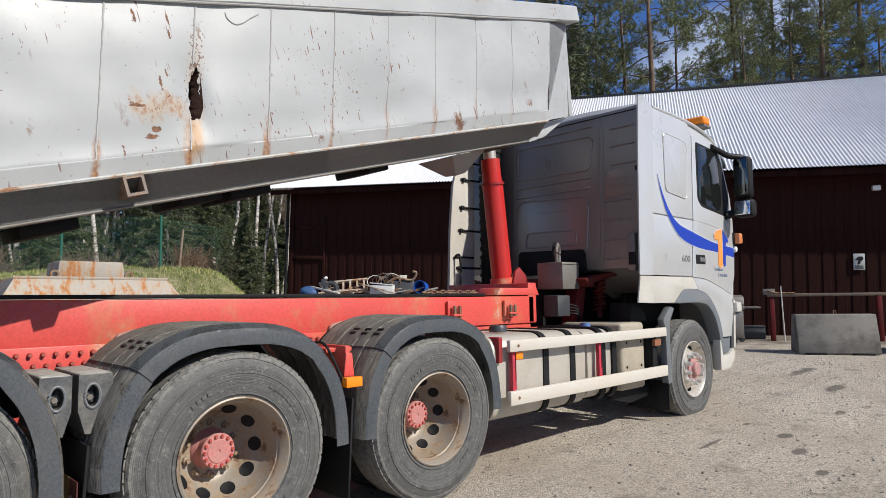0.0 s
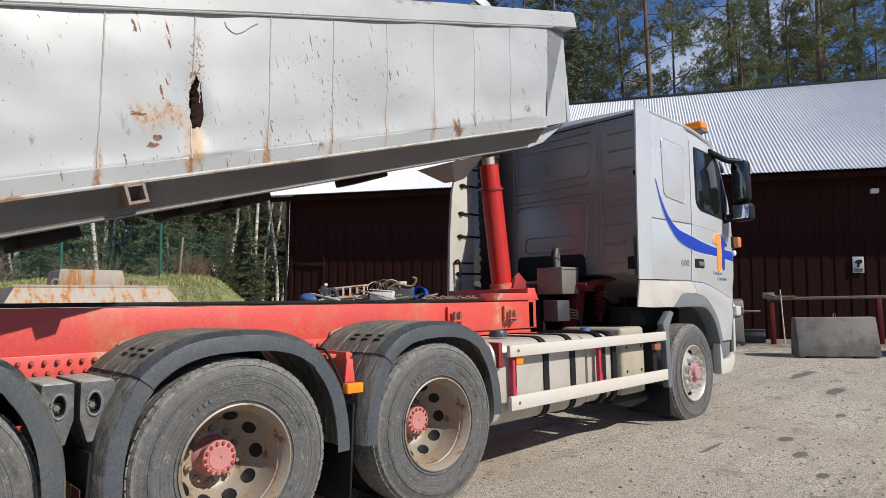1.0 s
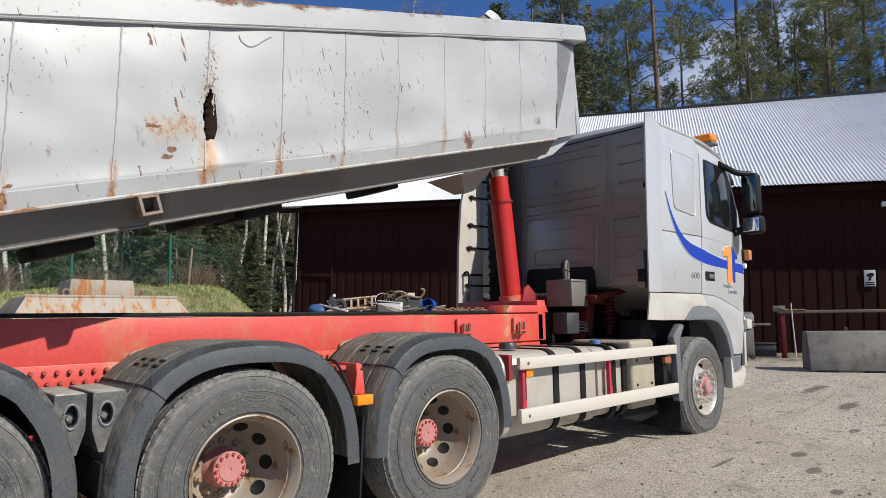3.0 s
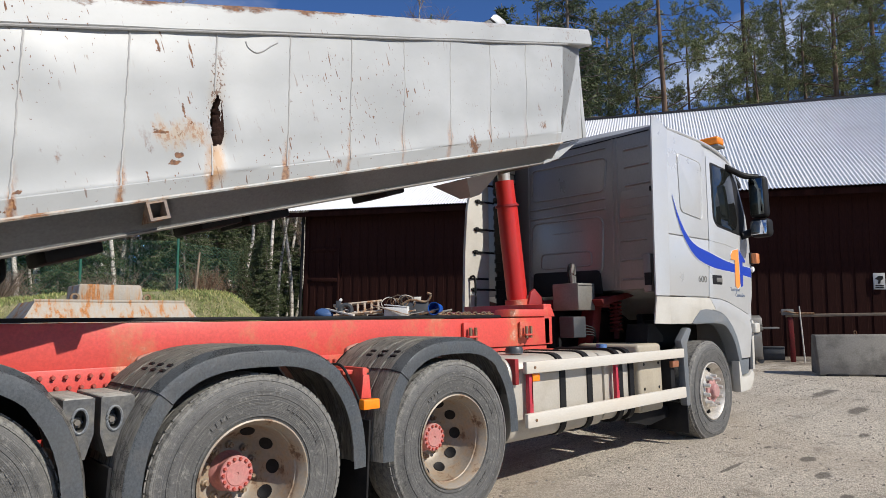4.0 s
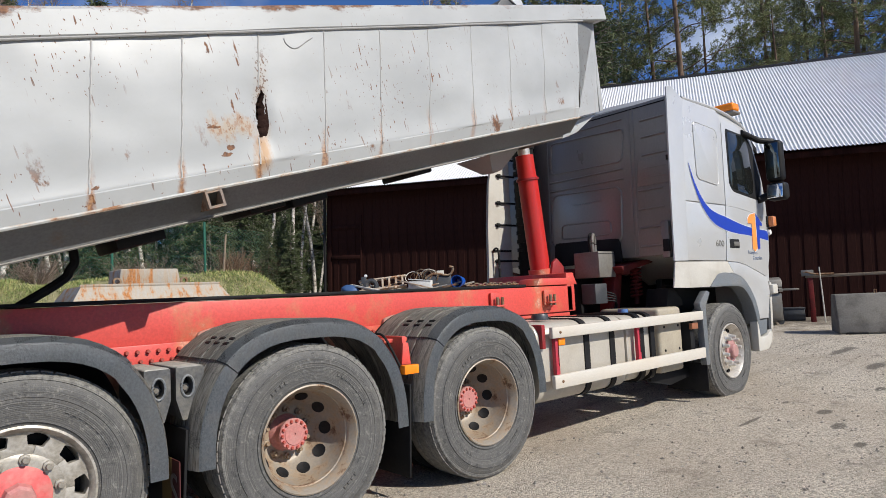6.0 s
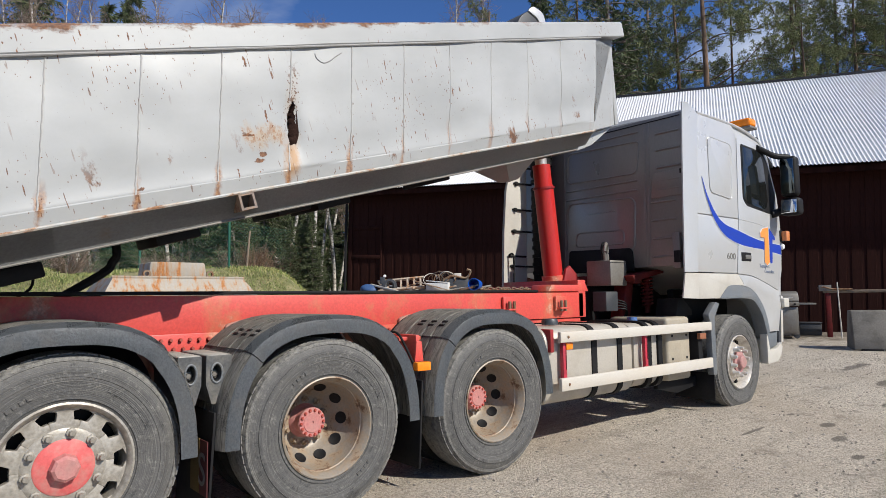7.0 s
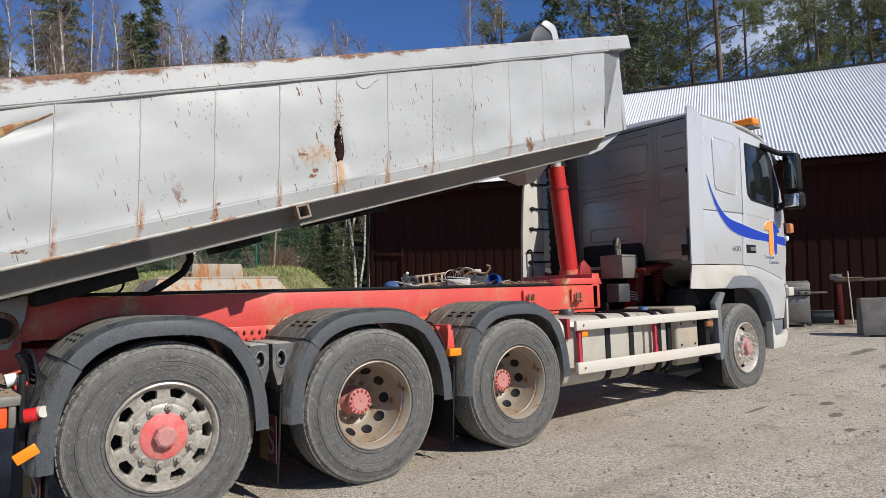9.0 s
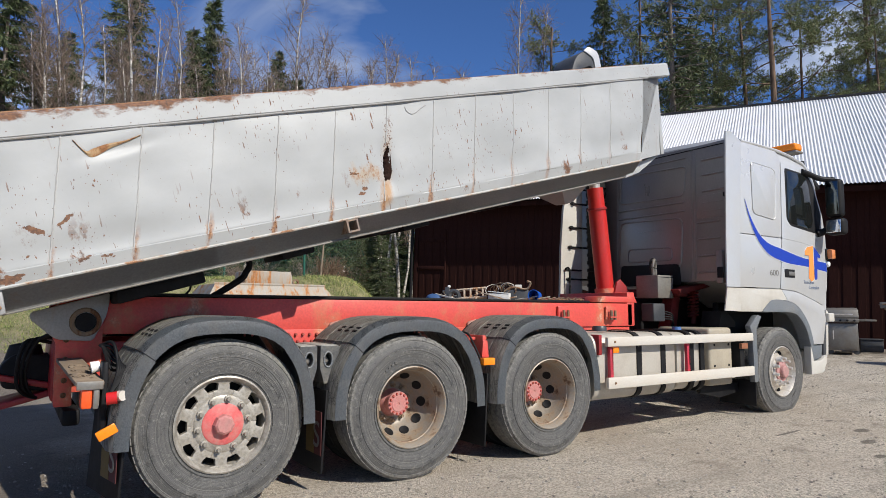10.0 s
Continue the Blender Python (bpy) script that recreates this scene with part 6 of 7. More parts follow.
        part("rusty_rim", tube([(-0.36 + 0.25 * i, sd * 1.20, w_top(-0.36 + 0.25 * i) + 0.125 + 0.006 * noise.noise(Vector((i * 1.7, 0, 0)))) for i in range(24)], 0.028, 6), M_BEDIN, bed, "rusted upper rim")
        # front corner panel
        b = bmesh.new()
        A, B = (5.38, sd * 1.25, w_top(5.38)), (5.10, sd * 1.205, w_low(5.1) + 0.012)
        Bm = (5.13, sd * 1.25, w_low(5.1) + 0.09)
        C, D = (5.74, sd * 1.17, w_top(5.6)), (5.58, sd * 1.14, w_low(5.5) + 0.03)
        vs = [b.verts.new(p) for p in (A, Bm, B, D, C)]
        b.faces.new(vs)
        bmesh.ops.solidify(b, geom=b.faces[:], thickness=0.012)
        part("corner_panel", b, M_BED, bed, "white-grey bevelled corner panel")
        if sd > 0:
            continue
        # sloping grey lower plate
        pl = bmesh.new()
        q = []
        for u in (-0.12, 1.0, 2.0, 3.0, 4.0, 5.12):
            wl0 = w_low(u) + 0.005
            wl1 = 0.175 - 0.0175 * u
            q.append([pl.verts.new((u, sd * 1.225, wl0)), pl.verts.new((u + 0.01, sd * 1.09, wl1 + 0.008)), pl.verts.new((u + 0.01, sd * 1.085, wl1 - 0.008)), pl.verts.new((u, sd * 0.95, wl1 - 0.008))])
        for a, c in zip(q, q[1:]):
            for i in range(3):
                pl.faces.new((a[i], a[i + 1], c[i + 1], c[i]))
        bmesh.ops.solidify(pl, geom=pl.faces[:], thickness=0.01)
        rail = part("lower_plate", pl, M_BEDRAIL, bed, "dark grey sloping lower plate", 25)
        part("edge_strip", tube([(u, sd * 1.232, w_low(u) + 0.006) for u in (-0.12, 1, 2, 3, 4, 5.12)], 0.009, 6), rusty("chipped_bed_edge", (0.44, 0.44, 0.42), (0.20, 0.10, 0.05), 0.55, 0.5, 16.0, 0.0, (0.5, 1, 1)), rail)
        part("drip_edge", tube([(u, sd * 1.088, 0.168 - 0.0175 * u) for u in (-0.12, 1, 2, 3, 4, 5.12)], 0.006, 6), M_STEELBOX, rail)
        # square socket
        s = 0.045
        sock = bmesh.new()
        outer = [(1.92 - s, 0.215 - s), (1.92 + s, 0.215 - s), (1.92 + s, 0.215 + s), (1.92 - s, 0.215 + s)]
        t = 0.032
        inn = [(1.92 - t, 0.215 - t), (1.92 + t, 0.215 - t), (1.92 + t, 0.215 + t), (1.92 - t, 0.215 + t)]
        r4 = []
        for poly, y in ((outer, 1.0), (outer, 1.235), (inn, 1.235), (inn, 1.0)):
            r4.append([sock.verts.new((x, sd * y, z)) for x, z in poly])
        for a, c in zip(r4, r4[1:]):
            for i in range(4):
                sock.faces.new((a[i], a[(i + 1) % 4], c[(i + 1) % 4], c[i]))
        part("square_socket", sock, rusty("rusty_socket", (0.22, 0.17, 0.14), (0.11, 0.05, 0.03), 0.7, 0.7, 12.0), bed, "rusty square tube socket", 20)
    # floor end tip, front wall, tailgate
    part("front_tip", prism([(5.0, 0.07), (5.22, 0.09), (5.60, 0.215), (5.10, 0.19)], -1.10, -0.6, 0.006), M_BED, bed, "white-grey front edge of the floor")
    part("front_wall", prism([(5.55, 0.22), (5.60, 0.22), (5.77, 1.10), (5.72, 1.10)], -1.16, 1.16, 0.004), M_BED, bed)
    part("front_rail", box(5.66, 5.80, -1.20, 1.20, 0.99, 1.115, 0.01), M_BED, bed)
    part("tailgate", prism([(-0.16, 0.20), (-0.11, 0.20), (-0.34, 1.12), (-0.40, 1.12)], -1.24, 1.24, 0.006), M_BEDIN, bed)
    part("rear_corner_plate", prism([(-0.15, 0.17), (-0.10, 0.17), (-0.09, 0.30), (-0.17, 0.30)], -1.225, -1.05, 0.01), M_BEDRAIL, bed, "rusty rear corner")
    # hook arch on the front
    hk = part("tarp_hood", prism(rounded([(5.53, 1.05), (5.55, 1.30), (5.72, 1.54), (5.94, 1.61), (6.06, 1.54), (6.06, 1.05), (5.96, 1.05), (5.96, 1.42), (5.76, 1.38), (5.66, 1.05)], [0, 0.08, 0.12, 0.08, 0.08, 0, 0, 0.06, 0.06, 0], 6), -0.20, 0.16, 0.012), M_GREYPLAST, bed, "dark grey curved hood on the bed's front")
    part("hood_edge", prism(rounded([(5.98, 1.05), (6.0, 1.50), (5.86, 1.59), (5.95, 1.64), (6.10, 1.56), (6.10, 1.05)], [0, 0.05, 0, 0.05, 0.06, 0], 5), -0.215, -0.20, 0.004), M_SILVER, hk, "light grey hood edge")
    for u0, u1, w0, w1 in ((1.52, 1.77, 0.09, 0.16), (2.26, 2.50, 0.10, 0.16), (2.54, 2.80, 0.08, 0.15), (3.55, 3.72, 0.08, 0.14), (0.45, 0.98, 0.07, 0.15)):
        bearer = part("floor_bearer", box(u0, u1, -0.85, -0.45, w0, w1, 0.012), M_BLACK, bed, "dark cross bearer under the floor")
        part("bearer_web", box(u0 + 0.03, u1 - 0.03, -0.70, -0.60, w1, 0.36, 0.004), M_BLACK, bearer)
    part("cylinder_cone", moved(lathe([(0.30, 0.0), (0.09, 0.16), (0.0, 0.17)], 4), Matrix.Translation((4.88, -0.35, 0.10)) @ Matrix.Rotation(radians(-90), 4, "X") @ Matrix.Rotation(radians(45), 4, "Y")), M_BEDRAIL, bed, "grey hoist mounting hopper", 20)
    part("stay_arm", tube(curve_points([(1.42, -0.45, 0.34), (1.41, -0.45, 0.12), (1.37, -0.45, 0.06), (1.30, -0.45, 0.01), (0.97, -0.45, -0.09), (0.80, -0.45, -0.14)]), 0.024, 8), M_BLACK, bed, "black bent safety stay")
    part("hose", tube(curve_points([(0.98, -0.45, 0.10), (0.95, -0.45, 0.03), (0.86, -0.45, -0.01), (0.72, -0.45, -0.06)]), 0.008, 6), M_BLACK, bed)
    # rusted lip folded in at the tear
    lip = bmesh.new()
    prev = None
    for k in range(17):
        a = k / 16
        c = 2.265 + 0.065 * a
        half = 0.031 * (1 - a) ** 0.6 * min(1.0, 0.35 + a * 3.0) + 0.008
        w = 0.475 + 0.24 * a
        jag = 0.004 * math.sin(k * 2.7)
        cur = [lip.verts.new(p) for p in ((c + half + 0.004, -1.240, w), (c + half * 0.55 + jag, -1.222, w), (c - half * 0.15 + jag, -1.196, w + 0.006), (c - half * 0.2 + jag, -1.19, w))]
        if prev:
            for i in range(3):
                lip.faces.new((prev[i], prev[i + 1], cur[i + 1], cur[i]))
        prev = cur
    part("torn_lip", lip, worn("dark_rust", (0.05, 0.026, 0.019), 0.9, 0.0, (0.02, 0.01, 0.008), 0.8, 22.0, 70, 0.5, 0.3, (1, 1, 1), 0.15), bed, "brown rusted lip of the tear")
    scuff = curve_points([(2.548, 0, 0.975), (2.552, 0, 0.946), (2.585, 0, 0.918), (2.63, 0, 0.925), (2.68, 0, 0.95), (2.725, 0, 0.968)], 5)
    part("dent_fold", tube([(p.x, -1.2512 - dent(p.x, p.z), p.z) for p in scuff], 0.0035, 6), M_BEDRAIL, bed)
    # creased dent with bare rusty metal near the rear
    crease = bmesh.new()
    pts = curve_points([(0.39, 0, 1.0), (0.435, 0, 0.925), (0.47, 0, 0.918), (0.55, 0, 0.945), (0.65, 0, 0.962), (0.73, 0, 0.985)], 5)
    prev = None
    for i, p in enumerate(pts):
        t = i / (len(pts) - 1)
        hw = 0.004 + 0.019 * math.exp(-((t - 0.45) / 0.22) ** 2)
        y = -1.2525 - dent(p.x, p.z)
        cur = [crease.verts.new((p.x, y, p.z - hw)), crease.verts.new((p.x, y - 0.006, p.z)), crease.verts.new((p.x, y, p.z + hw))]
        if prev:
            for k in (0, 1):
                crease.faces.new((prev[k], prev[k + 1], cur[k + 1], cur[k]))
        prev = cur
    part("rusty_crease", crease, rusty("rust_bare_metal", (0.36, 0.24, 0.13), (0.17, 0.075, 0.03), 0.7, 0.7, 18.0), bed, "folded crease of bare rusty metal")



build_bed()

# ---- yard things ----
def build_block():
    m = facing(11.60, 2.8, 0.0)
    prof = rounded([(-0.32, 0.0), (0.32, 0.0), (0.30, 0.18), (0.16, 0.66), (-0.16, 0.66), (-0.30, 0.18)], 0.03, 3)
    blk = thing("concrete_barrier", "grey weathered concrete barrier block on the gravel", "barrier", m)
    b = prism(prof, -0.60, 0.60, 0.025, 2, axis="x")
    body = part("body", b, M_CONCRETE, blk)
    for x in (-0.35, 0.35):
        part("foot_slot", box(x - 0.16, x + 0.16, -0.33, 0.33, -0.06, 0.02, 0.01), M_BLACK, blk)
    part("lifting_eye", tube(curve_points([(0.02, 0, 0.65), (0.02, 0, 0.71), (0.05, 0, 0.71), (0.05, 0, 0.65)]), 0.01), M_NUT, blk)


build_block()


def build_barrier_rail():
    g = thing("rail_barrier", "long weathered wooden rail on dark red posts", "rail", facing(10.9, 1.0))
    part("rail", box(0.0, 4.4, -0.03, 0.03, 0.88, 0.94, 0.01), M_WOOD, g, "weathered wooden pole")
    for x in (0.08, 1.95, 4.2):
        part("post", box(x - 0.045, x + 0.045, -0.04, 0.04, -0.1, 0.88, 0.008), M_DEEPRED, g, "dark red post")
    part("latch", tube(curve_points([(-0.1, -0.03, 0.98), (0.0, -0.05, 1.0), (0.15, -0.06, 0.96), (0.35, -0.05, 0.95), (0.5, -0.04, 0.95)]), 0.018), M_NUT, g, "rusty chain latch")
    part("latch_plate", box(-0.08, 0.14, -0.06, -0.04, 0.92, 1.04, 0.004), M_STEELBOX, g)
    st = thing("marker_stick", "thin white marker stick leaning on the ground", "stick", facing(11.15, 1.2))
    part("stick", rod((0, 0, 0), (-0.03, 0, 1.1), 0.014, 0.011, 8), M_WHITERAIL, st)


build_barrier_rail()


def build_grill():
    g = thing("gas_grill", "stainless gas grill with side shelf by the barn", "grill", facing(10.15, 1.2))
    part("cabinet", box(-0.30, 0.24, -0.24, 0.24, 0.08, 0.62, 0.012), M_STEELBOX, g)
    part("door", box(-0.27, 0.21, -0.255, -0.242, 0.12, 0.56, 0.006), M_STEELBOX, g)
    part("handle", rod((-0.19, -0.275, 0.3), (-0.19, -0.275, 0.48), 0.01), M_CHROME, g)
    part("firebox", box(-0.32, 0.26, -0.27, 0.26, 0.64, 0.72, 0.012), M_STEELBOX, g)
    part("lid", prism(rounded([(-0.26, 0.72), (0.24, 0.72), (0.24, 0.90), (0.08, 0.94), (-0.20, 0.90)], 0.05, 4), -0.32, 0.26, 0.01, axis="x"), M_STEELBOX, g, "steel hood")
    part("lid_handle", rod((-0.22, -0.30, 0.80), (0.16, -0.30, 0.80), 0.012), M_CHROME, g)
    part("side_shelf", box(0.26, 0.56, -0.22, 0.22, 0.665, 0.70, 0.008), M_STEELBOX, g)
    for x in (-0.18, -0.06, 0.06, 0.18):
        part("knob", rod((x, -0.30, 0.68), (x, -0.265, 0.68), 0.02), M_BLACK, g)
    for x in (-0.25, 0.20):
        part("castor", rod((x, -0.2, 0.06), (x, -0.16, 0.06), 0.06), M_GREYPLAST, g)


build_grill()
crate = thing("low_crate", "dark wooden crate against the barn wall", "crate", facing(10.68, 0.6))
part("crate_body", box(-0.2, 0.2, -0.15, 0.15, 0.0, 0.24, 0.012), M_GREYPLAST, crate)
part("crate_lid", box(-0.21, 0.21, -0.16, 0.16, 0.24, 0.265, 0.006), M_GREYPLAST, crate)
mach = thing("yard_machine", "black machine front with a round lamp by the barrier", "machine", facing(13.15, 2.6, 0.0))
part("machine_body", prism(rounded([(-0.62, 0.05), (0.9, 0.05), (0.9, 0.95), (-0.1, 0.98), (-0.45, 0.72), (-0.62, 0.45)], 0.12, 5), -0.35, 0.35, 0.06, 3), M_BLACK, mach)
part("lamp_ring", moved(lathe([(0.0, -0.02), (0.07, -0.02), (0.10, -0.035), (0.12, 0.0)], 24), Matrix.Translation((-0.40, -0.36, 0.42))), M_CHROME, mach, "chrome lamp ring")


# ---- steel attachment lying on the bank behind the truck ----
def build_blade():
    g = thing("steel_hopper", "grey steel hopper with orange rust streaks, upside down", "hopper", Matrix.Translation((1.05, 4.65, 0)))
    b = bmesh.new()
    lo, hi = 0.0, 1.58
    base = [(-1.30, -0.25, lo), (1.34, -0.25, lo), (1.34, 1.6, lo), (-1.30, 1.6, lo)]
    mid = [(-1.05, 0.0, 1.30), (1.08, 0.0, 1.30), (1.1, 1.4, 1.30), (-1.05, 1.4, 1.30)]
    top = [(-0.88, 0.18, hi), (0.90, 0.18, hi), (0.9, 1.2, hi), (-0.88, 1.2, hi)]
    rings = [[b.verts.new(p) for p in r] for r in (base, mid, top)]
    for a, c in zip(rings, rings[1:]):
        for i in range(4):
            b.faces.new((a[i], a[(i + 1) % 4], c[(i + 1) % 4], c[i]))
    b.faces.new(rings[-1])
    b.faces.new(list(reversed(rings[0])))
    bevel(b, 0.015, 2, 10)
    part("hopper_body", b, M_PLATE, g, "", 25)
    part("upper_box", prism(rounded([(-0.42, 1.585), (0.38, 1.585), (0.34, 1.80), (-0.40, 1.80)], 0.02, 3), 0.22, 0.8, 0.015), M_PLATE, g)
    for x in (-0.45, 0.42):
        part("lug", moved(lathe([(0.03, -0.02), (0.055, -0.02), (0.055, 0.02), (0.03, 0.02)], 16, closed=True), Matrix.Translation((x, 0.22, 1.63))), M_NUT, g)
    part("rim_edge", box(-0.90, 0.92, 0.165, 0.19, 1.565, 1.60, 0.006), M_PLATE, g)


build_blade()


# ---- scrap on a flat trailer by the barn ----
M_PALEPLATE = rusty("pale_rusty_steel", (0.42, 0.35, 0.28), (0.20, 0.10, 0.05), 0.6, 0.6, 9.0)


def build_scrap():
    d = Vector((1.71, -1.66, 0)).normalized()
    n = Vector((d.y, -d.x, 0))
    m = Matrix(((d.x, -n.x, 0, 6.6), (d.y, -n.y, 0, 6.2), (0, 0, 1, 0), (0, 0, 0, 1)))
    z = ground_z(6.6, 6.2)
    tr = thing("flat_trailer", "dark flat trailer loaded with scrap", "trailer", m @ Matrix.Translation((0, 0, z)))
    part("deck", box(-1.6, 1.4, -0.5, 0.6, 1.0, 1.12, 0.01), M_NUT, tr)
    for x in (-1.2, 1.0):
        for y in (-0.42, 0.52):
            part("leg", box(x - 0.06, x + 0.06, y - 0.05, y + 0.05, 0.0, 1.0, 0.006), M_NUT, tr)
    top = z + 1.12

    def load(name, label, cat, x, y=0.0, turn=0.0, dz=0.0):
        return thing(name, label, cat, m @ Matrix.Translation((x, y, top + dz)) @ Matrix.Rotation(radians(turn), 4, "Z"))

    fr = load("metal_ladder_frame", "rusty pale ladder frame lying on scrap", "frame", -0.55, -0.1, 4)
    for y in (-0.14, 0.14):
        part("rail", moved(box(-0.5, 0.5, y - 0.02, y + 0.02, 0.0, 0.06, 0.004), Matrix.Translation((0, 0, 0.16)) @ Matrix.Rotation(radians(-5), 4, "Y") @ Matrix.Rotation(radians(48), 4, "X")), M_PALEPLATE, fr)
    for k in range(7):
        part("rung", moved(box(-0.42 + 0.14 * k - 0.02, -0.42 + 0.14 * k + 0.02, -0.14, 0.14, 0.01, 0.05, 0.003), Matrix.Translation((0, 0, 0.16)) @ Matrix.Rotation(radians(-5), 4, "Y") @ Matrix.Rotation(radians(48), 4, "X")), M_PALEPLATE, fr)
    wb = load("white_box", "white plastic box half open", "box", 0.25, -0.1, -6)
    part("box_body", box(-0.24, 0.24, -0.16, 0.16, 0.0, 0.20, 0.02), plain("white_plastic", (0.62, 0.62, 0.60), 0.5), wb)
    part("box_lid", moved(box(-0.24, 0.24, -0.17, 0.17, 0.0, 0.02, 0.004), Matrix.Translation((0, 0.0, 0.21)) @ Matrix.Rotation(radians(6), 4, "Y")), plain("white_lid", (0.66, 0.66, 0.64), 0.5), wb)
    eng = load("engine_part", "dark machine part with pipes", "scrap", 0.62, 0.1, 8)
    part("block", box(-0.26, 0.26, -0.14, 0.14, 0.0, 0.30, 0.03, 3), M_GREYPLAST, eng)
    part("plate", box(-0.05, 0.10, -0.16, -0.145, 0.30, 0.40, 0.004), M_WHITERAIL, eng)
    part("pipe", tube(curve_points([(-0.3, -0.1, 0.25), (-0.1, -0.15, 0.34), (0.2, -0.15, 0.30), (0.3, -0.15, 0.44), (0.22, -0.15, 0.48)]), 0.025), M_NUT, eng)
    bk = load("blue_bucket", "bright blue plastic bucket tipped on its side", "bucket", 1.05, -0.1, 20)
    part("bucket_body", moved(moved(lathe([(0.0, 0.0), (0.12, 0.0), (0.16, 0.30), (0.165, 0.30), (0.165, 0.33), (0.15, 0.33), (0.11, 0.02), (0.0, 0.02)], 24), Matrix.Scale(0.8, 4)), Matrix.Translation((0.05, 0.0, 0.15)) @ Matrix.Rotation(radians(140), 4, "Z")), plain("blue_plastic", (0.01, 0.09, 0.45), 0.35), bk)
    tarp = load("blue_tarp", "crumpled blue tarpaulin bundle", "tarp", -1.25, -0.1, 0)
    b = bmesh.new()
    bmesh.ops.create_icosphere(b, subdivisions=3, radius=0.15)
    for v in b.verts:
        k = 1 + 0.28 * noise.noise(v.co * 7.0)
        v.co = Vector((v.co.x * k * 1.3, v.co.y * k * 0.8, max(0.0, v.co.z * k * 0.75 + 0.08)))
    part("tarp_cloth", b, plain("blue_cloth", (0.03, 0.08, 0.20), 0.6), tarp)
    cab = load("cable_tangle", "tangle of black and pale cables", "cables", 0.15, 0.05, 0)
    for k in range(9):
        pts = []
        cx, r = random.uniform(-0.35, 0.35), random.uniform(0.10, 0.22)
        for i in range(9):
            a = i * 0.8 + k
            pts.append((cx + r * math.cos(a), 0.12 * math.sin(a * 1.3 + k), 0.24 + 0.13 * math.sin(a) + 0.02 * k * 0.5))
        part("cable", tube(curve_points(pts, 4), random.choice((0.008, 0.012)), 5), random.choice((M_BLACK, M_NUT, M_WHITERAIL)), cab)
    lamp = load("work_lamp", "dark stand with a small white lamp head", "lamp", -0.95, -0.1, 0)
    part("stand", box(-0.05, 0.05, -0.04, 0.04, 0.0, 0.34, 0.01), M_GREYPLAST, lamp)
    part("lamp_head", moved(lathe([(0.0, -0.03), (0.03, -0.02), (0.035, 0.02), (0.0, 0.03)], 14), Matrix.Translation((0.04, 0, 0.36))), M_WHITELENS, lamp)
    whl = load("loose_wheel", "small grey wheel leaning on the load", "wheel", -0.78, -0.2, 0)
    part("wheel_ring", moved(lathe([(0.10, -0.04), (0.15, -0.03), (0.15, 0.03), (0.10, 0.04), (0.06, 0.0)], 24, closed=True), Matrix.Translation((0, 0, 0.15))), M_GREYPLAST, whl)
    rs2 = random.Random(77)
    for k in range(16):
        bar = load("scrap_bar", "bent rusty steel offcut lying on the load", "scrap", rs2.uniform(-0.95, 1.2), rs2.uniform(-0.3, 0.25), rs2.uniform(-35, 35), 0.02)
        L, h = rs2.uniform(0.15, 0.4), rs2.uniform(0.02, 0.05)
        lift = rs2.uniform(2, 16)
        part("offcut", moved(box(-L, L, -h, h, 0.0, h, 0.004), Matrix.Translation((0, 0, L * math.sin(radians(lift)))) @ Matrix.Rotation(radians(lift * rs2.choice((-1, 1))), 4, "Y")), rs2.choice((M_PALEPLATE, M_WHITERAIL, M_NUT, M_STEELBOX)), bar)


build_scrap()

# ---- fence ----
fence = thing("wire_fence", "green wire mesh fence with steel posts", "fence")
FENCE = [(-6.5, 18.6), (-3.4, 17.2), (-0.2, 15.8), (2.9, 14.45), (4.95, 13.2), (6.65, 12.85)]


def build_fence():
    top = 1.75
    for x, y in FENCE:
        z = ground_z(x, y)
        part("fence_post", rod((x, y, z - 0.2), (x, y, z + top + 0.08), 0.035, seg=10), M_FENCE, fence, "green steel post")
    x, y = FENCE[-1]
    part("brace", rod((x, y, ground_z(x, y) + 1.65), (x + 0.55, y - 0.15, ground_z(x, y) + 0.3), 0.02, seg=8), M_FENCE, fence)
    for (x0, y0), (x1, y1) in zip(FENCE, FENCE[1:]):
        verts, edges = [], []
        L = math.hypot(x1 - x0, y1 - y0)
        z0, z1 = ground_z(x0, y0), ground_z(x1, y1)
        b = bmesh.new()
        n = int((L + top) / 0.11)

        def P(s, h):
            t = s / L
            return Vector((x0 + (x1 - x0) * t, y0 + (y1 - y0) * t, z0 + (z1 - z0) * t + h))

        def wire(p, q):
            d = (q - p).normalized()
            side = d.cross(Vector((-(y1 - y0), x1 - x0, 0)).normalized()) * 0.0021
            vs = [b.verts.new(v) for v in (p - side, p + side, q + side, q - side)]
            b.faces.new(vs)

        for k in range(n):
            s = k * 0.11
            for sign in (1, -1):
                pts = []
                if sign == 1:
                    a, c = (max(0.0, s - top), max(0.0, top - s)), (min(L, s), 0.0)
                    if s > L:
                        c = (L, s - L)
                    p, q = (a[0], s - a[0]), (c[0], s - c[0])
                else:
                    a0, c0 = max(0.0, s - top), min(L, s)
                    p, q = (L - a0, s - a0), (L - c0, s - c0)
                if abs(p[0] - q[0]) > 0.02:
                    wire(P(*p), P(*q))
        for h in (0.05, top * 0.5, top):
            wire(P(0, h), P(L, h))
        part("wire_mesh", b, M_FENCE, fence, "green diamond wire mesh", 0)


build_fence()
stick = thing("old_stake", "grey leaning wooden stake in the grass", "stake", Matrix.Translation((5.0, 12.1, ground_z(5.0, 12.1))))
part("stake", rod((0, 0, -0.1), (0.12, 0.05, 1.15), 0.035, 0.025, 8), M_WOOD, stick)


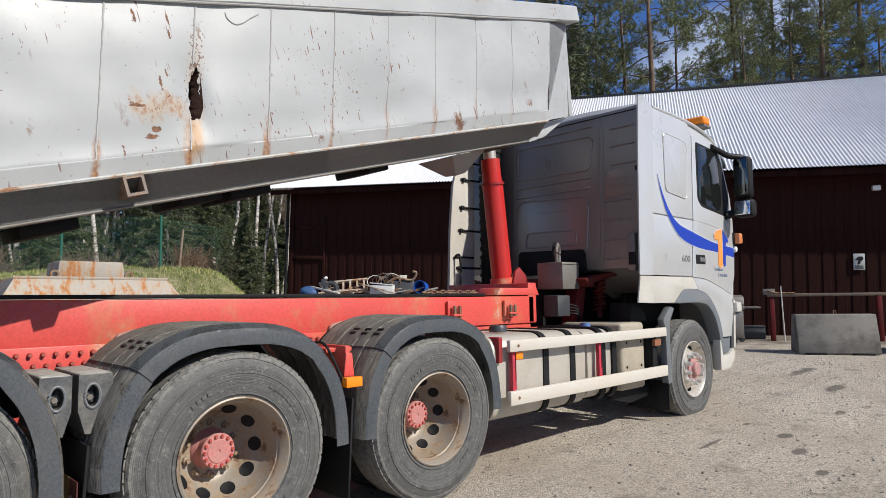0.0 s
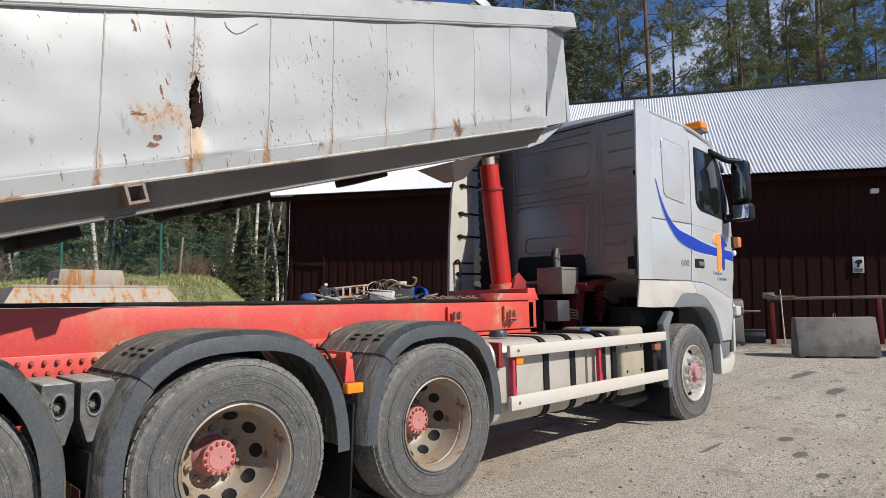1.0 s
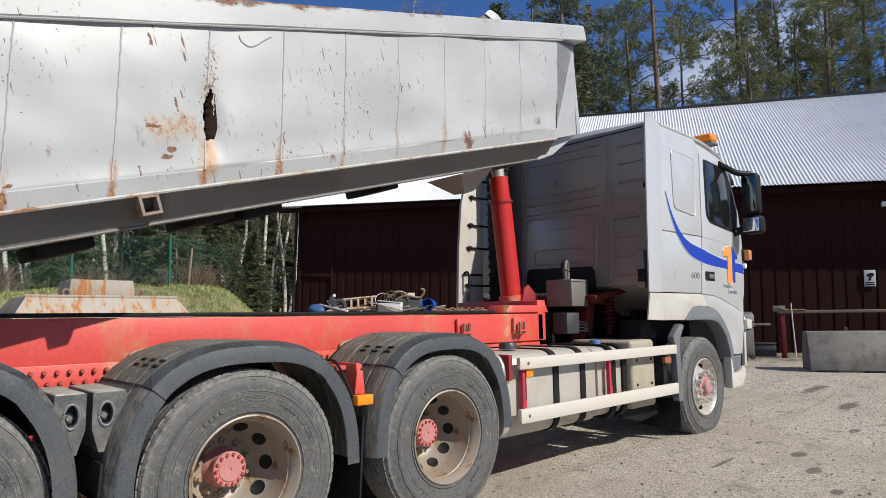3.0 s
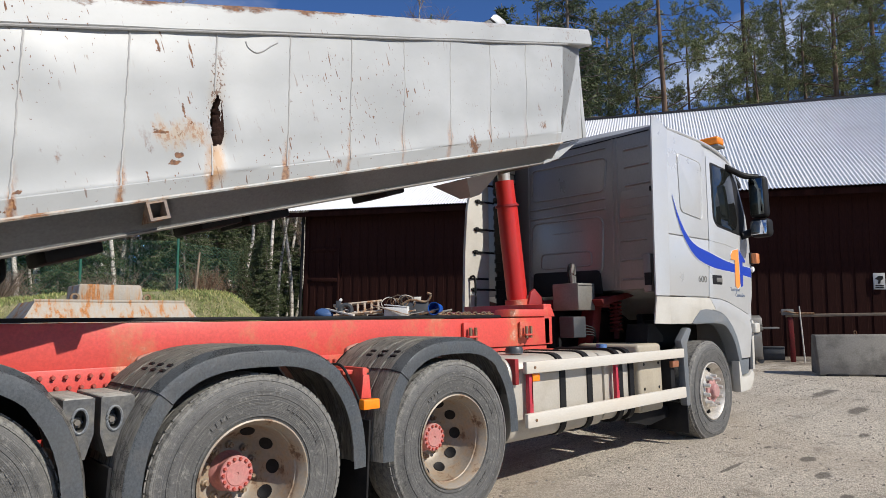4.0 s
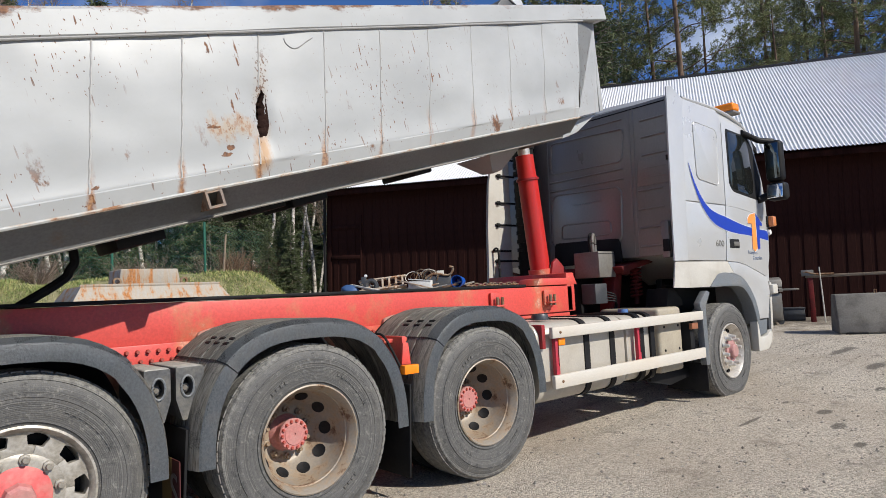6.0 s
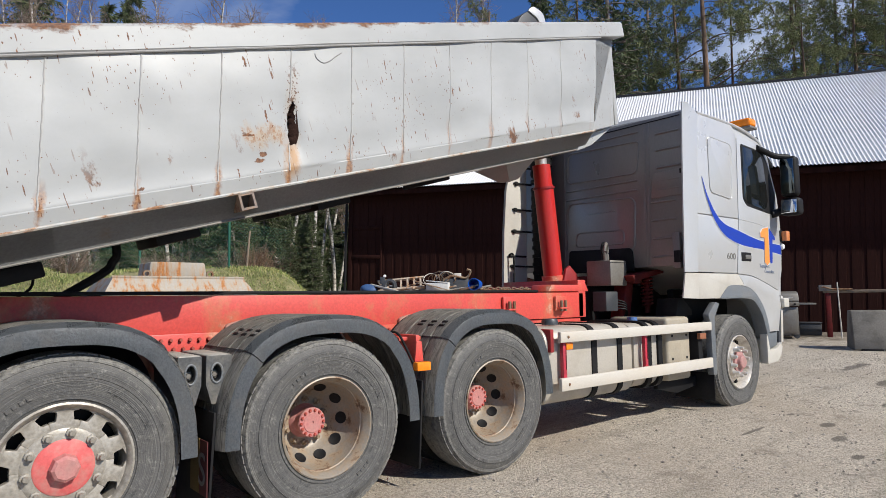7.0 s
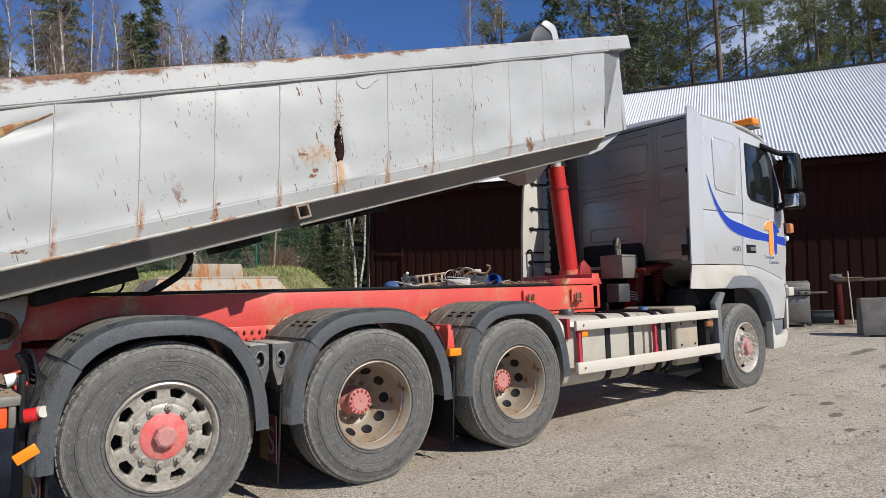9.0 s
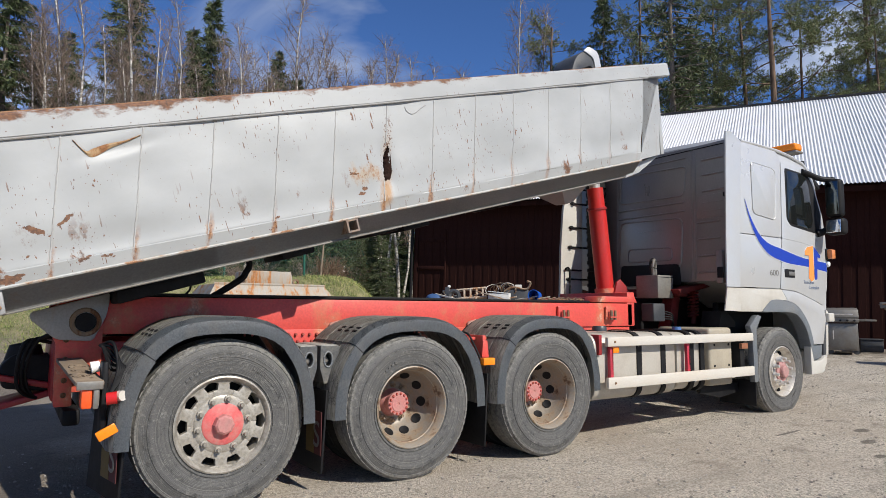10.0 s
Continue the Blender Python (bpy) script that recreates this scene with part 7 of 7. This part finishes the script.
# ---- vegetation ----
def leaf_mat(name, a, b, rough=0.7):
    m, nt, bsdf = start(name)
    g = nt.nodes.new("ShaderNodeNewGeometry")
    n = noise_tex(nt, 0.7, 3.0)
    c = mix(nt, g.outputs["Random Per Island"], a, b)
    c = mix(nt, ramp(nt, n, 0.4, 0.65, 0.0, 0.4), c, tuple(x * 0.6 for x in a))
    finish(nt, bsdf, c, rough)
    return m


def bark_mat(name, a, b, scale=8.0, stretch=(1, 1, 0.2)):
    m, nt, bsdf = start(name)
    n = noise_tex(nt, scale, 6.0, stretch, 0.7)
    f = noise_tex(nt, 40.0, 4.0, stretch)
    c = mix(nt, ramp(nt, n, 0.45, 0.6), a, b)
    finish(nt, bsdf, c, 0.9, 0.0, f, 0.5, 0.02)
    return m


M_PINE = leaf_mat("pine_needles", (0.065, 0.10, 0.036), (0.34, 0.34, 0.135))
M_SPRUCE = leaf_mat("spruce_needles", (0.035, 0.06, 0.022), (0.13, 0.15, 0.055))
M_TWIG = leaf_mat("bare_twigs", (0.16, 0.115, 0.085), (0.28, 0.21, 0.16))
M_DRY = leaf_mat("dry_bush", (0.13, 0.075, 0.045), (0.24, 0.15, 0.09))
M_GRASS = leaf_mat("grass_blades", (0.12, 0.20, 0.04), (0.48, 0.43, 0.18))
M_PINEBARK = bark_mat("pine_bark", (0.10, 0.065, 0.045), (0.20, 0.125, 0.08))
M_BIRCHBARK = bark_mat("birch_bark", (0.62, 0.58, 0.52), (0.16, 0.13, 0.11), 5.0, (1, 1, 1.6))
M_GREYBARK = bark_mat("grey_bark", (0.22, 0.18, 0.15), (0.13, 0.10, 0.08))


def blades(name, centres, dirs, length, width, material, parent, rnd, per=1, spread=0.6, droop=0.0, kind=""):
    """Many small pointed needles-sprays as one mesh."""
    c = np.repeat(np.array(centres, dtype=float), per, axis=0)
    d = np.repeat(np.array(dirs, dtype=float), per, axis=0)
    n = len(c)
    d = d + rnd.normal(0, spread, (n, 3))
    d[:, 2] -= droop
    d /= np.linalg.norm(d, axis=1)[:, None] + 1e-9
    side = np.cross(d, rnd.normal(0, 1, (n, 3)))
    side /= np.linalg.norm(side, axis=1)[:, None] + 1e-9
    L = length * rnd.uniform(0.6, 1.3, (n, 1))
    W = width * rnd.uniform(0.6, 1.3, (n, 1))
    v = np.empty((n, 4, 3))
    v[:, 0] = c
    v[:, 1] = c + d * L * 0.5 + side * W
    v[:, 2] = c + d * L
    v[:, 3] = c + d * L * 0.5 - side * W
    me = bpy.data.meshes.new(name)
    me.from_pydata(v.reshape(-1, 3).tolist(), [], np.arange(n * 4).reshape(n, 4).tolist())
    me.materials.append(material)
    me.update()
    ob = new(name, me)
    ob.parent = parent
    return ob


def limb_points(p, d, length, n, rnd, up=0.0, wob=0.12):
    pts = [Vector(p)]
    d = Vector(d).normalized()
    for i in range(n):
        d = (d + Vector(rnd.normal(0, wob, 3)) + Vector((0, 0, up))).normalized()
        pts.append(pts[-1] + d * length / n)
    return pts


class Tubes:
    """Gathers many tapered pipes quickly into one mesh."""
    def __init__(self):
        self.v, self.f = [], []

    def add(self, pts, r0, r1, seg=6):
        k = len(pts) - 1
        base = len(self.v)
        for i, p in enumerate(pts):
            d = (pts[min(i + 1, k)] - pts[max(i - 1, 0)]).normalized()
            q = d.to_track_quat("Z", "Y")
            r = r0 + (r1 - r0) * i / k
            for s in range(seg):
                a = 2 * math.pi * s / seg
                self.v.append(p + q @ Vector((r * math.cos(a), r * math.sin(a), 0)))
        for i in range(k):
            for s in range(seg):
                a, b = base + i * seg + s, base + i * seg + (s + 1) % seg
                self.f.append((a, b, b + seg, a + seg))

    def put(self, name, material, parent):
        me = bpy.data.meshes.new(name)
        me.from_pydata([tuple(p) for p in self.v], [], self.f)
        me.materials.append(material)
        me.shade_smooth()
        ob = new(name, me)
        ob.parent = parent
        return ob


def make_pine(seed, height=20.0, bare=0.35):
    rnd = np.random.RandomState(seed)
    tree = thing("pine_tree", "tall pine with open crown of green needle clumps", "tree", group="pines behind the barn")
    tb = Tubes()
    trunk = limb_points((0, 0, -0.3), (0, 0, 1), height, 12, rnd, 0.25, 0.035)
    tb.add(trunk, 0.24, 0.05, 9)
    cs, ds = [], []
    for k in range(36):
        t = bare + (1 - bare) * (k + rnd.uniform(0, 0.8)) / 36
        i = min(11, int(t * 12))
        p = trunk[i].lerp(trunk[i + 1], t * 12 - i)
        a = rnd.uniform(0, 2 * math.pi)
        L = (1.1 + 3.7 * (1 - t) ** 0.6) * rnd.uniform(0.65, 1.25)
        pts = limb_points(p, (math.cos(a), math.sin(a), rnd.uniform(-0.2, 0.25)), L, 7, rnd, 0.035, 0.17)
        tb.add(pts, 0.06 * (1.2 - t), 0.012, 5)
        if t < bare + 0.10 and rnd.rand() < 0.5:
            continue
        for j in range(3, 8):
            out = (pts[j] - pts[j - 1]).normalized()
            for _ in range(3):
                tw = limb_points(pts[j], out * 0.8 + Vector(rnd.normal(0, 0.7, 3)), rnd.uniform(0.35, 0.85), 3, rnd, 0.08)
                tb.add(tw, 0.012, 0.004, 3)
                for e in tw[1:]:
                    for _ in range(2):
                        cs.append(e + Vector(rnd.normal(0, 0.09, 3)))
                        ds.append((e - pts[j]).normalized() * 0.6 + Vector((0, 0, 0.3)))
    tb.put("trunk", M_PINEBARK, tree)
    blades("crown", cs, ds, 0.15, 0.0095, M_PINE, tree, rnd, 20, 0.9)
    return tree


def make_spruce(seed, height=18.0, name_label="dark green spruce with drooping branches", open_=1.0):
    rnd = np.random.RandomState(seed)
    tree = thing("spruce_tree", name_label, "tree", group="spruces round the yard")
    tb = Tubes()
    trunk = [Vector((0, 0, -0.3 + (height + 0.3) * i / 10)) for i in range(11)]
    tb.add(trunk, 0.012 * height, 0.015, 8)
    cs, ds = [], []
    levels = int(height * 2.4)
    for k in range(levels):
        t = (k + 0.5) / levels
        z = height * (0.06 + 0.93 * t)
        reach = height * 0.23 * (1 - t) ** 0.8 * rnd.uniform(0.75, 1.15) + 0.12
        for a in range(8):
            ang = rnd.uniform(0, 2 * math.pi)
            L = reach * rnd.uniform(0.55, 1.1)
            pts = limb_points((0, 0, z), (math.cos(ang), math.sin(ang), -0.15), L, 4, rnd, 0.02, 0.10)
            tb.add(pts, 0.02 + 0.01 * L, 0.006, 4)
            m = max(3, int(L * 5 * open_))
            for j in range(m):
                s = (j + 0.6) / m * 4
                i = min(3, int(s))
                p = pts[i].lerp(pts[i + 1], s - i)
                out = (pts[i + 1] - pts[i]).normalized()
                cs.append(p)
                ds.append(out * 0.7 + Vector((0, 0, -0.25)))
    tb.put("trunk", M_GREYBARK, tree)
    blades("crown", cs, ds, 0.34, 0.026, M_SPRUCE, tree, rnd, 13, 0.55, 0.2)
    return tree


def make_birch(seed, height=14.0, dense=1.0, label="slender leafless birch with pale bark"):
    rnd = np.random.RandomState(seed)
    tree = thing("birch_tree", label, "tree", group="bare birches by the fence")
    tb, tw = Tubes(), Tubes()
    trunk = limb_points((0, 0, -0.3), (rnd.uniform(-0.05, 0.05), rnd.uniform(-0.05, 0.05), 1), height, 10, rnd, 0.12, 0.05)
    tb.add(trunk, 0.0075 * height, 0.015, 7)
    cs, ds = [], []
    for k in range(int(26 * dense)):
        t = 0.35 + 0.63 * (k + rnd.rand()) / (26 * dense)
        i = min(9, int(t * 10))
        p = trunk[i].lerp(trunk[i + 1], t * 10 - i)
        a = rnd.uniform(0, 2 * math.pi)
        L = height * 0.22 * (1.15 - t) * rnd.uniform(0.6, 1.3)
        pts = limb_points(p, (math.cos(a) * 0.55, math.sin(a) * 0.55, 1.0), L, 5, rnd, 0.02, 0.12)
        tw.add(pts, 0.022, 0.006, 4)
        for j in range(1, 6):
            for _ in range(5):
                q = limb_points(pts[j], Vector(rnd.normal(0, 0.6, 3)) + Vector((0, 0, 0.5)), 0.75 * rnd.uniform(0.5, 1.2), 3, rnd, -0.05, 0.15)
                tw.add(q, 0.007, 0.003, 3)
    tb.put("trunk", M_BIRCHBARK, tree)
    tw.put("crown", M_TWIG, tree)
    return tree


def put_tree(src, x, y, scale=1.0, turn=0.0, first=False):
    z = ground_z(x, y) if -14 < x < 22 and -14 < y < 26 else 0.3
    m = Matrix.Translation((x, y, z)) @ Matrix.Rotation(radians(turn), 4, "Z") @ Matrix.Scale(scale, 4)
    if first:
        src.matrix_basis = m
        return src
    return copy_thing(src, m)


pine_a, pine_b, pine_c = make_pine(3, 21.0, 0.30), make_pine(8, 20.0, 0.38), make_pine(14, 19.0, 0.34)
put_tree(pine_b, 26.9, 10.1, 1.0, 0, True)
put_tree(pine_a, 33.0, 8.6, 1.05, 0, True)
put_tree(pine_c, 32.6, 4.5, 1.0, 0, True)
for src, x, y, s, a in ((pine_a, 37.7, 3.6, 1.05, 70), (pine_b, 36.5, 9.5, 0.9, 130), (pine_c, 29.8, 12.8, 0.95, 200), (pine_b, 40.5, -1.5, 1.0, 40), (pine_a, 25.5, 16.4, 0.85, 250), (pine_c, 40.0, 6.0, 1.05, 310), (pine_c, 36.0, 0.8, 0.8, 15), (pine_a, 31.0, 15.5, 0.9, 160), (pine_b, 44.0, 3.0, 1.1, 220), (pine_a, 29.0, 6.6, 0.62, 90), (pine_b, 30.6, 10.6, 0.8, 20), (pine_c, 35.0, 6.3, 0.9, 75), (pine_a, 39.0, 8.5, 1.0, 20), (pine_b, 34.0, 2.0, 0.7, 280), (pine_c, 42.0, 0.5, 1.0, 100), (pine_a, 27.8, 14.5, 0.7, 10), (pine_c, 21.4, 19.1, 0.88, 140)):
    put_tree(src, x, y, s, a)

# unseen woods added across the yard; darken reflections, close the place behind the camera
rb = random.Random(31)
for k in range(26):
    put_tree(rb.choice((pine_a, pine_b, pine_c)), -32 + 2.7 * k + rb.uniform(-1, 1), -42 + rb.uniform(-6, 5), rb.uniform(0.75, 1.0), rb.uniform(0, 360))

spruce_a = make_spruce(5, 19.0)
spruce_b = make_spruce(9, 17.0)
spruce_open = make_spruce(21, 21.0, "tall thin spruce with sparse hanging branches", 0.45)
put_tree(spruce_open, 22.8, 12.7, 1.0, 0, True)
put_tree(spruce_a, -3.3, 30.5, 1.05, 0, True)
put_tree(spruce_b, 2.3, 33.4, 1.22, 0, True)
for src, x, y, s, a in ((spruce_b, 7.6, 36.8, 1.04, 80), (spruce_b, 11.4, 34.6, 0.87, 30), (spruce_a, 13.0, 35.4, 0.75, 120), (spruce_open, 23.0, 17.0, 0.85, 90), (spruce_open, 25.4, 13.4, 0.72, 200), (spruce_a, -0.6, 33.5, 0.80, 200), (spruce_b, 6.2, 35.6, 0.90, 260), (spruce_a, -8.0, 30.0, 1.0, 10), (spruce_b, -12.0, 33.0, 1.1, 40),
                        (spruce_b, 6.9, 11.9, 0.125, 20), (spruce_a, 7.1, 12.6, 0.15, 60), (spruce_b, 6.35, 12.2, 0.09, 140), (spruce_b, 6.8, 17.6, 0.30, 90), (spruce_a, 8.8, 19.5, 0.36, 200), (spruce_b, 3.3, 18.8, 0.22, 15), (spruce_a, 11.5, 23.5, 0.5, 33), (spruce_b, 5.5, 24.5, 0.45, 300), (spruce_b, 9.0, 25.0, 0.55, 100), (spruce_a, 1.0, 25.0, 0.42, 170), (spruce_b, 14.0, 27.0, 0.62, 70)):
    put_tree(src, x, y, s, a)

rs = random.Random(17)
for k in range(74):
    x, y = (rs.uniform(-14, 24), rs.uniform(34, 52)) if k < 44 else (rs.uniform(14, 34), rs.uniform(27, 46))
    put_tree(rs.choice((spruce_a, spruce_b)), x, y, rs.uniform(0.38, 0.6), rs.uniform(0, 360))
birch_a, birch_b, birch_c = make_birch(2, 14.0), make_birch(7, 13.0), make_birch(12, 15.0)
put_tree(birch_a, -1.4, 29.2, 1.0, 0, True)
put_tree(birch_b, 0.9, 30.0, 1.1, 0, True)
put_tree(birch_c, 1.4, 28.5, 1.0, 0, True)
rt = random.Random(5)
for src, x, y, s, a in ((birch_a, 8.3, 32.0, 1.2, 60), (birch_b, 9.0, 33.6, 1.3, 200), (birch_c, 19.5, 18.6, 1.18, 20), (birch_b, 20.2, 18.4, 1.25, 120), (birch_b, 5.6, 29.5, 1.05, 20), (birch_c, 3.6, 31.0, 1.1, 120)):
    put_tree(src, x, y, s, a)
for k in range(7):
    put_tree(rt.choice((birch_a, birch_b, birch_c)), rt.uniform(-2, 5), rt.uniform(27, 33), rt.uniform(0.95, 1.3), rt.uniform(0, 360))
for k in range(22):
    put_tree(rt.choice((birch_a, birch_b, birch_c)), rt.uniform(-6, 11), rt.uniform(26, 36), rt.uniform(0.8, 1.08), rt.uniform(0, 360))
for k in range(60):
    u = rt.uniform(0, 1)
    dist = rt.uniform(4.5, 17.0)
    bx, by = 13.5 - 15.0 * u, 14.0 + 6.5 * u
    x, y = bx + 0.35 * dist, by + 0.94 * dist
    if (Vector((x, y)) - WALL_P).dot(WALL_D) > -1.0 and (Vector((x, y)) - WALL_P).dot(-WALL_N) < 13.5:
        continue
    put_tree(rt.choice((birch_a, birch_b, birch_c)), x, y, rt.uniform(0.7, 1.05), rt.uniform(0, 360))


def build_bush(x, y, r, h, material, label):
    rnd = np.random.RandomState(int(x * 100) % 1000)
    g = thing("bush", label, "bush", Matrix.Translation((x, y, ground_z(x, y))))
    tb = Tubes()
    for k in range(90):
        a = rnd.uniform(0, 6.28)
        pts = limb_points((0.1 * math.cos(a), 0.1 * math.sin(a), -0.05), (r * math.cos(a), r * math.sin(a), h * rnd.uniform(0.6, 1.2)), math.hypot(r, h) * rnd.uniform(0.5, 1.0), 4, rnd, 0.05, 0.12)
        tb.add(pts, 0.010, 0.003, 3)
        for j in (2, 3):
            tb.add(limb_points(pts[j], Vector(rnd.normal(0, 1, 3)) + Vector((0, 0, 1)), 0.25, 2, rnd), 0.005, 0.002, 3)
    tb.put("twig_mass", material, g)


build_bush(5.35, 12.3, 0.35, 0.95, M_DRY, "brown leafless bush by the fence")
build_bush(6.35, 12.6, 0.5, 0.9, M_DRY, "brown leafless bush by the fence")
build_bush(3.2, 13.7, 0.5, 0.7, M_TWIG, "grey leafless shrub in tall grass")
build_bush(1.2, 14.6, 0.6, 0.8, M_TWIG, "grey leafless shrub in tall grass")
for bx, by in ((4.2, 16.0), (6.2, 15.2), (1.5, 17.2), (8.0, 16.5), (-1.5, 18.0), (3.0, 19.5), (6.5, 19.0)):
    build_bush(bx, by, 1.0, 1.7, M_TWIG, "tangled bare undergrowth behind the fence")


def build_grass():
    rnd = np.random.RandomState(4)
    pts, dirs = [], []
    while len(pts) < 60000:
        a, s = rnd.uniform(-1.6, 12.0), rnd.uniform(-2.4, 2.6)
        x = 5.5 - 0.81 * a + 0.586 * s
        y = 10.7 + 0.586 * a + 0.81 * s
        if noise.noise(Vector((x * 1.3, y * 1.3, 5.0))) < rnd.uniform(-0.35, 0.25):
            continue
        pts.append((x, y, ground_z(x, y) - 0.01))
        dirs.append((0, 0, 1.0))
    ob = blades("grass", pts, dirs, 0.105, 0.0075, M_GRASS, None, rnd, 1, 0.55)
    tagged(ob, "green and straw-coloured spring grass on the bank", "grass", kind="stuff")


build_grass()


def build_gravel():
    """Loose stones and straw on the yard."""
    rnd = np.random.RandomState(11)
    n = 9000
    x = rnd.uniform(-4.5, 10.5, n)
    y = rnd.uniform(-4.2, 1.5, n)
    r = 0.004 + 0.011 * rnd.uniform(0, 1, n) ** 3
    base = np.array([(1, 0, 0), (-1, 0, 0), (0, 1, 0), (0, -1, 0), (0, 0, 0.7), (0, 0, -0.7)], dtype=float)
    tri = np.array([(0, 2, 4), (2, 1, 4), (1, 3, 4), (3, 0, 4), (2, 0, 5), (1, 2, 5), (3, 1, 5), (0, 3, 5)])
    jit = base[None] * (1 + rnd.normal(0, 0.25, (n, 6, 3)))
    ang = rnd.uniform(0, 6.28, n)
    ca, sa = np.cos(ang)[:, None], np.sin(ang)[:, None]
    px = (jit[:, :, 0] * ca - jit[:, :, 1] * sa) * r[:, None] + x[:, None]
    py = (jit[:, :, 0] * sa + jit[:, :, 1] * ca) * r[:, None] + y[:, None]
    gz = np.array([ground_z(a, b) for a, b in zip(x, y)])
    pz = jit[:, :, 2] * r[:, None] + gz[:, None] + 0.35 * r[:, None]
    v = np.stack([px, py, pz], axis=2).reshape(-1, 3)
    f = (tri[None] + (np.arange(n) * 6)[:, None, None]).reshape(-1, 3)
    me = bpy.data.meshes.new("gravel")
    me.from_pydata(v.tolist(), [], f.tolist())
    m, nt, bsdf = start("gravel_stones")
    g = nt.nodes.new("ShaderNodeNewGeometry")
    finish(nt, bsdf, mix(nt, g.outputs["Random Per Island"], (0.16, 0.14, 0.12), (0.50, 0.46, 0.40)), 0.9)
    me.materials.append(m)
    tagged(new("gravel", me), "loose grey gravel stones on the yard", "gravel", kind="stuff")


build_gravel()
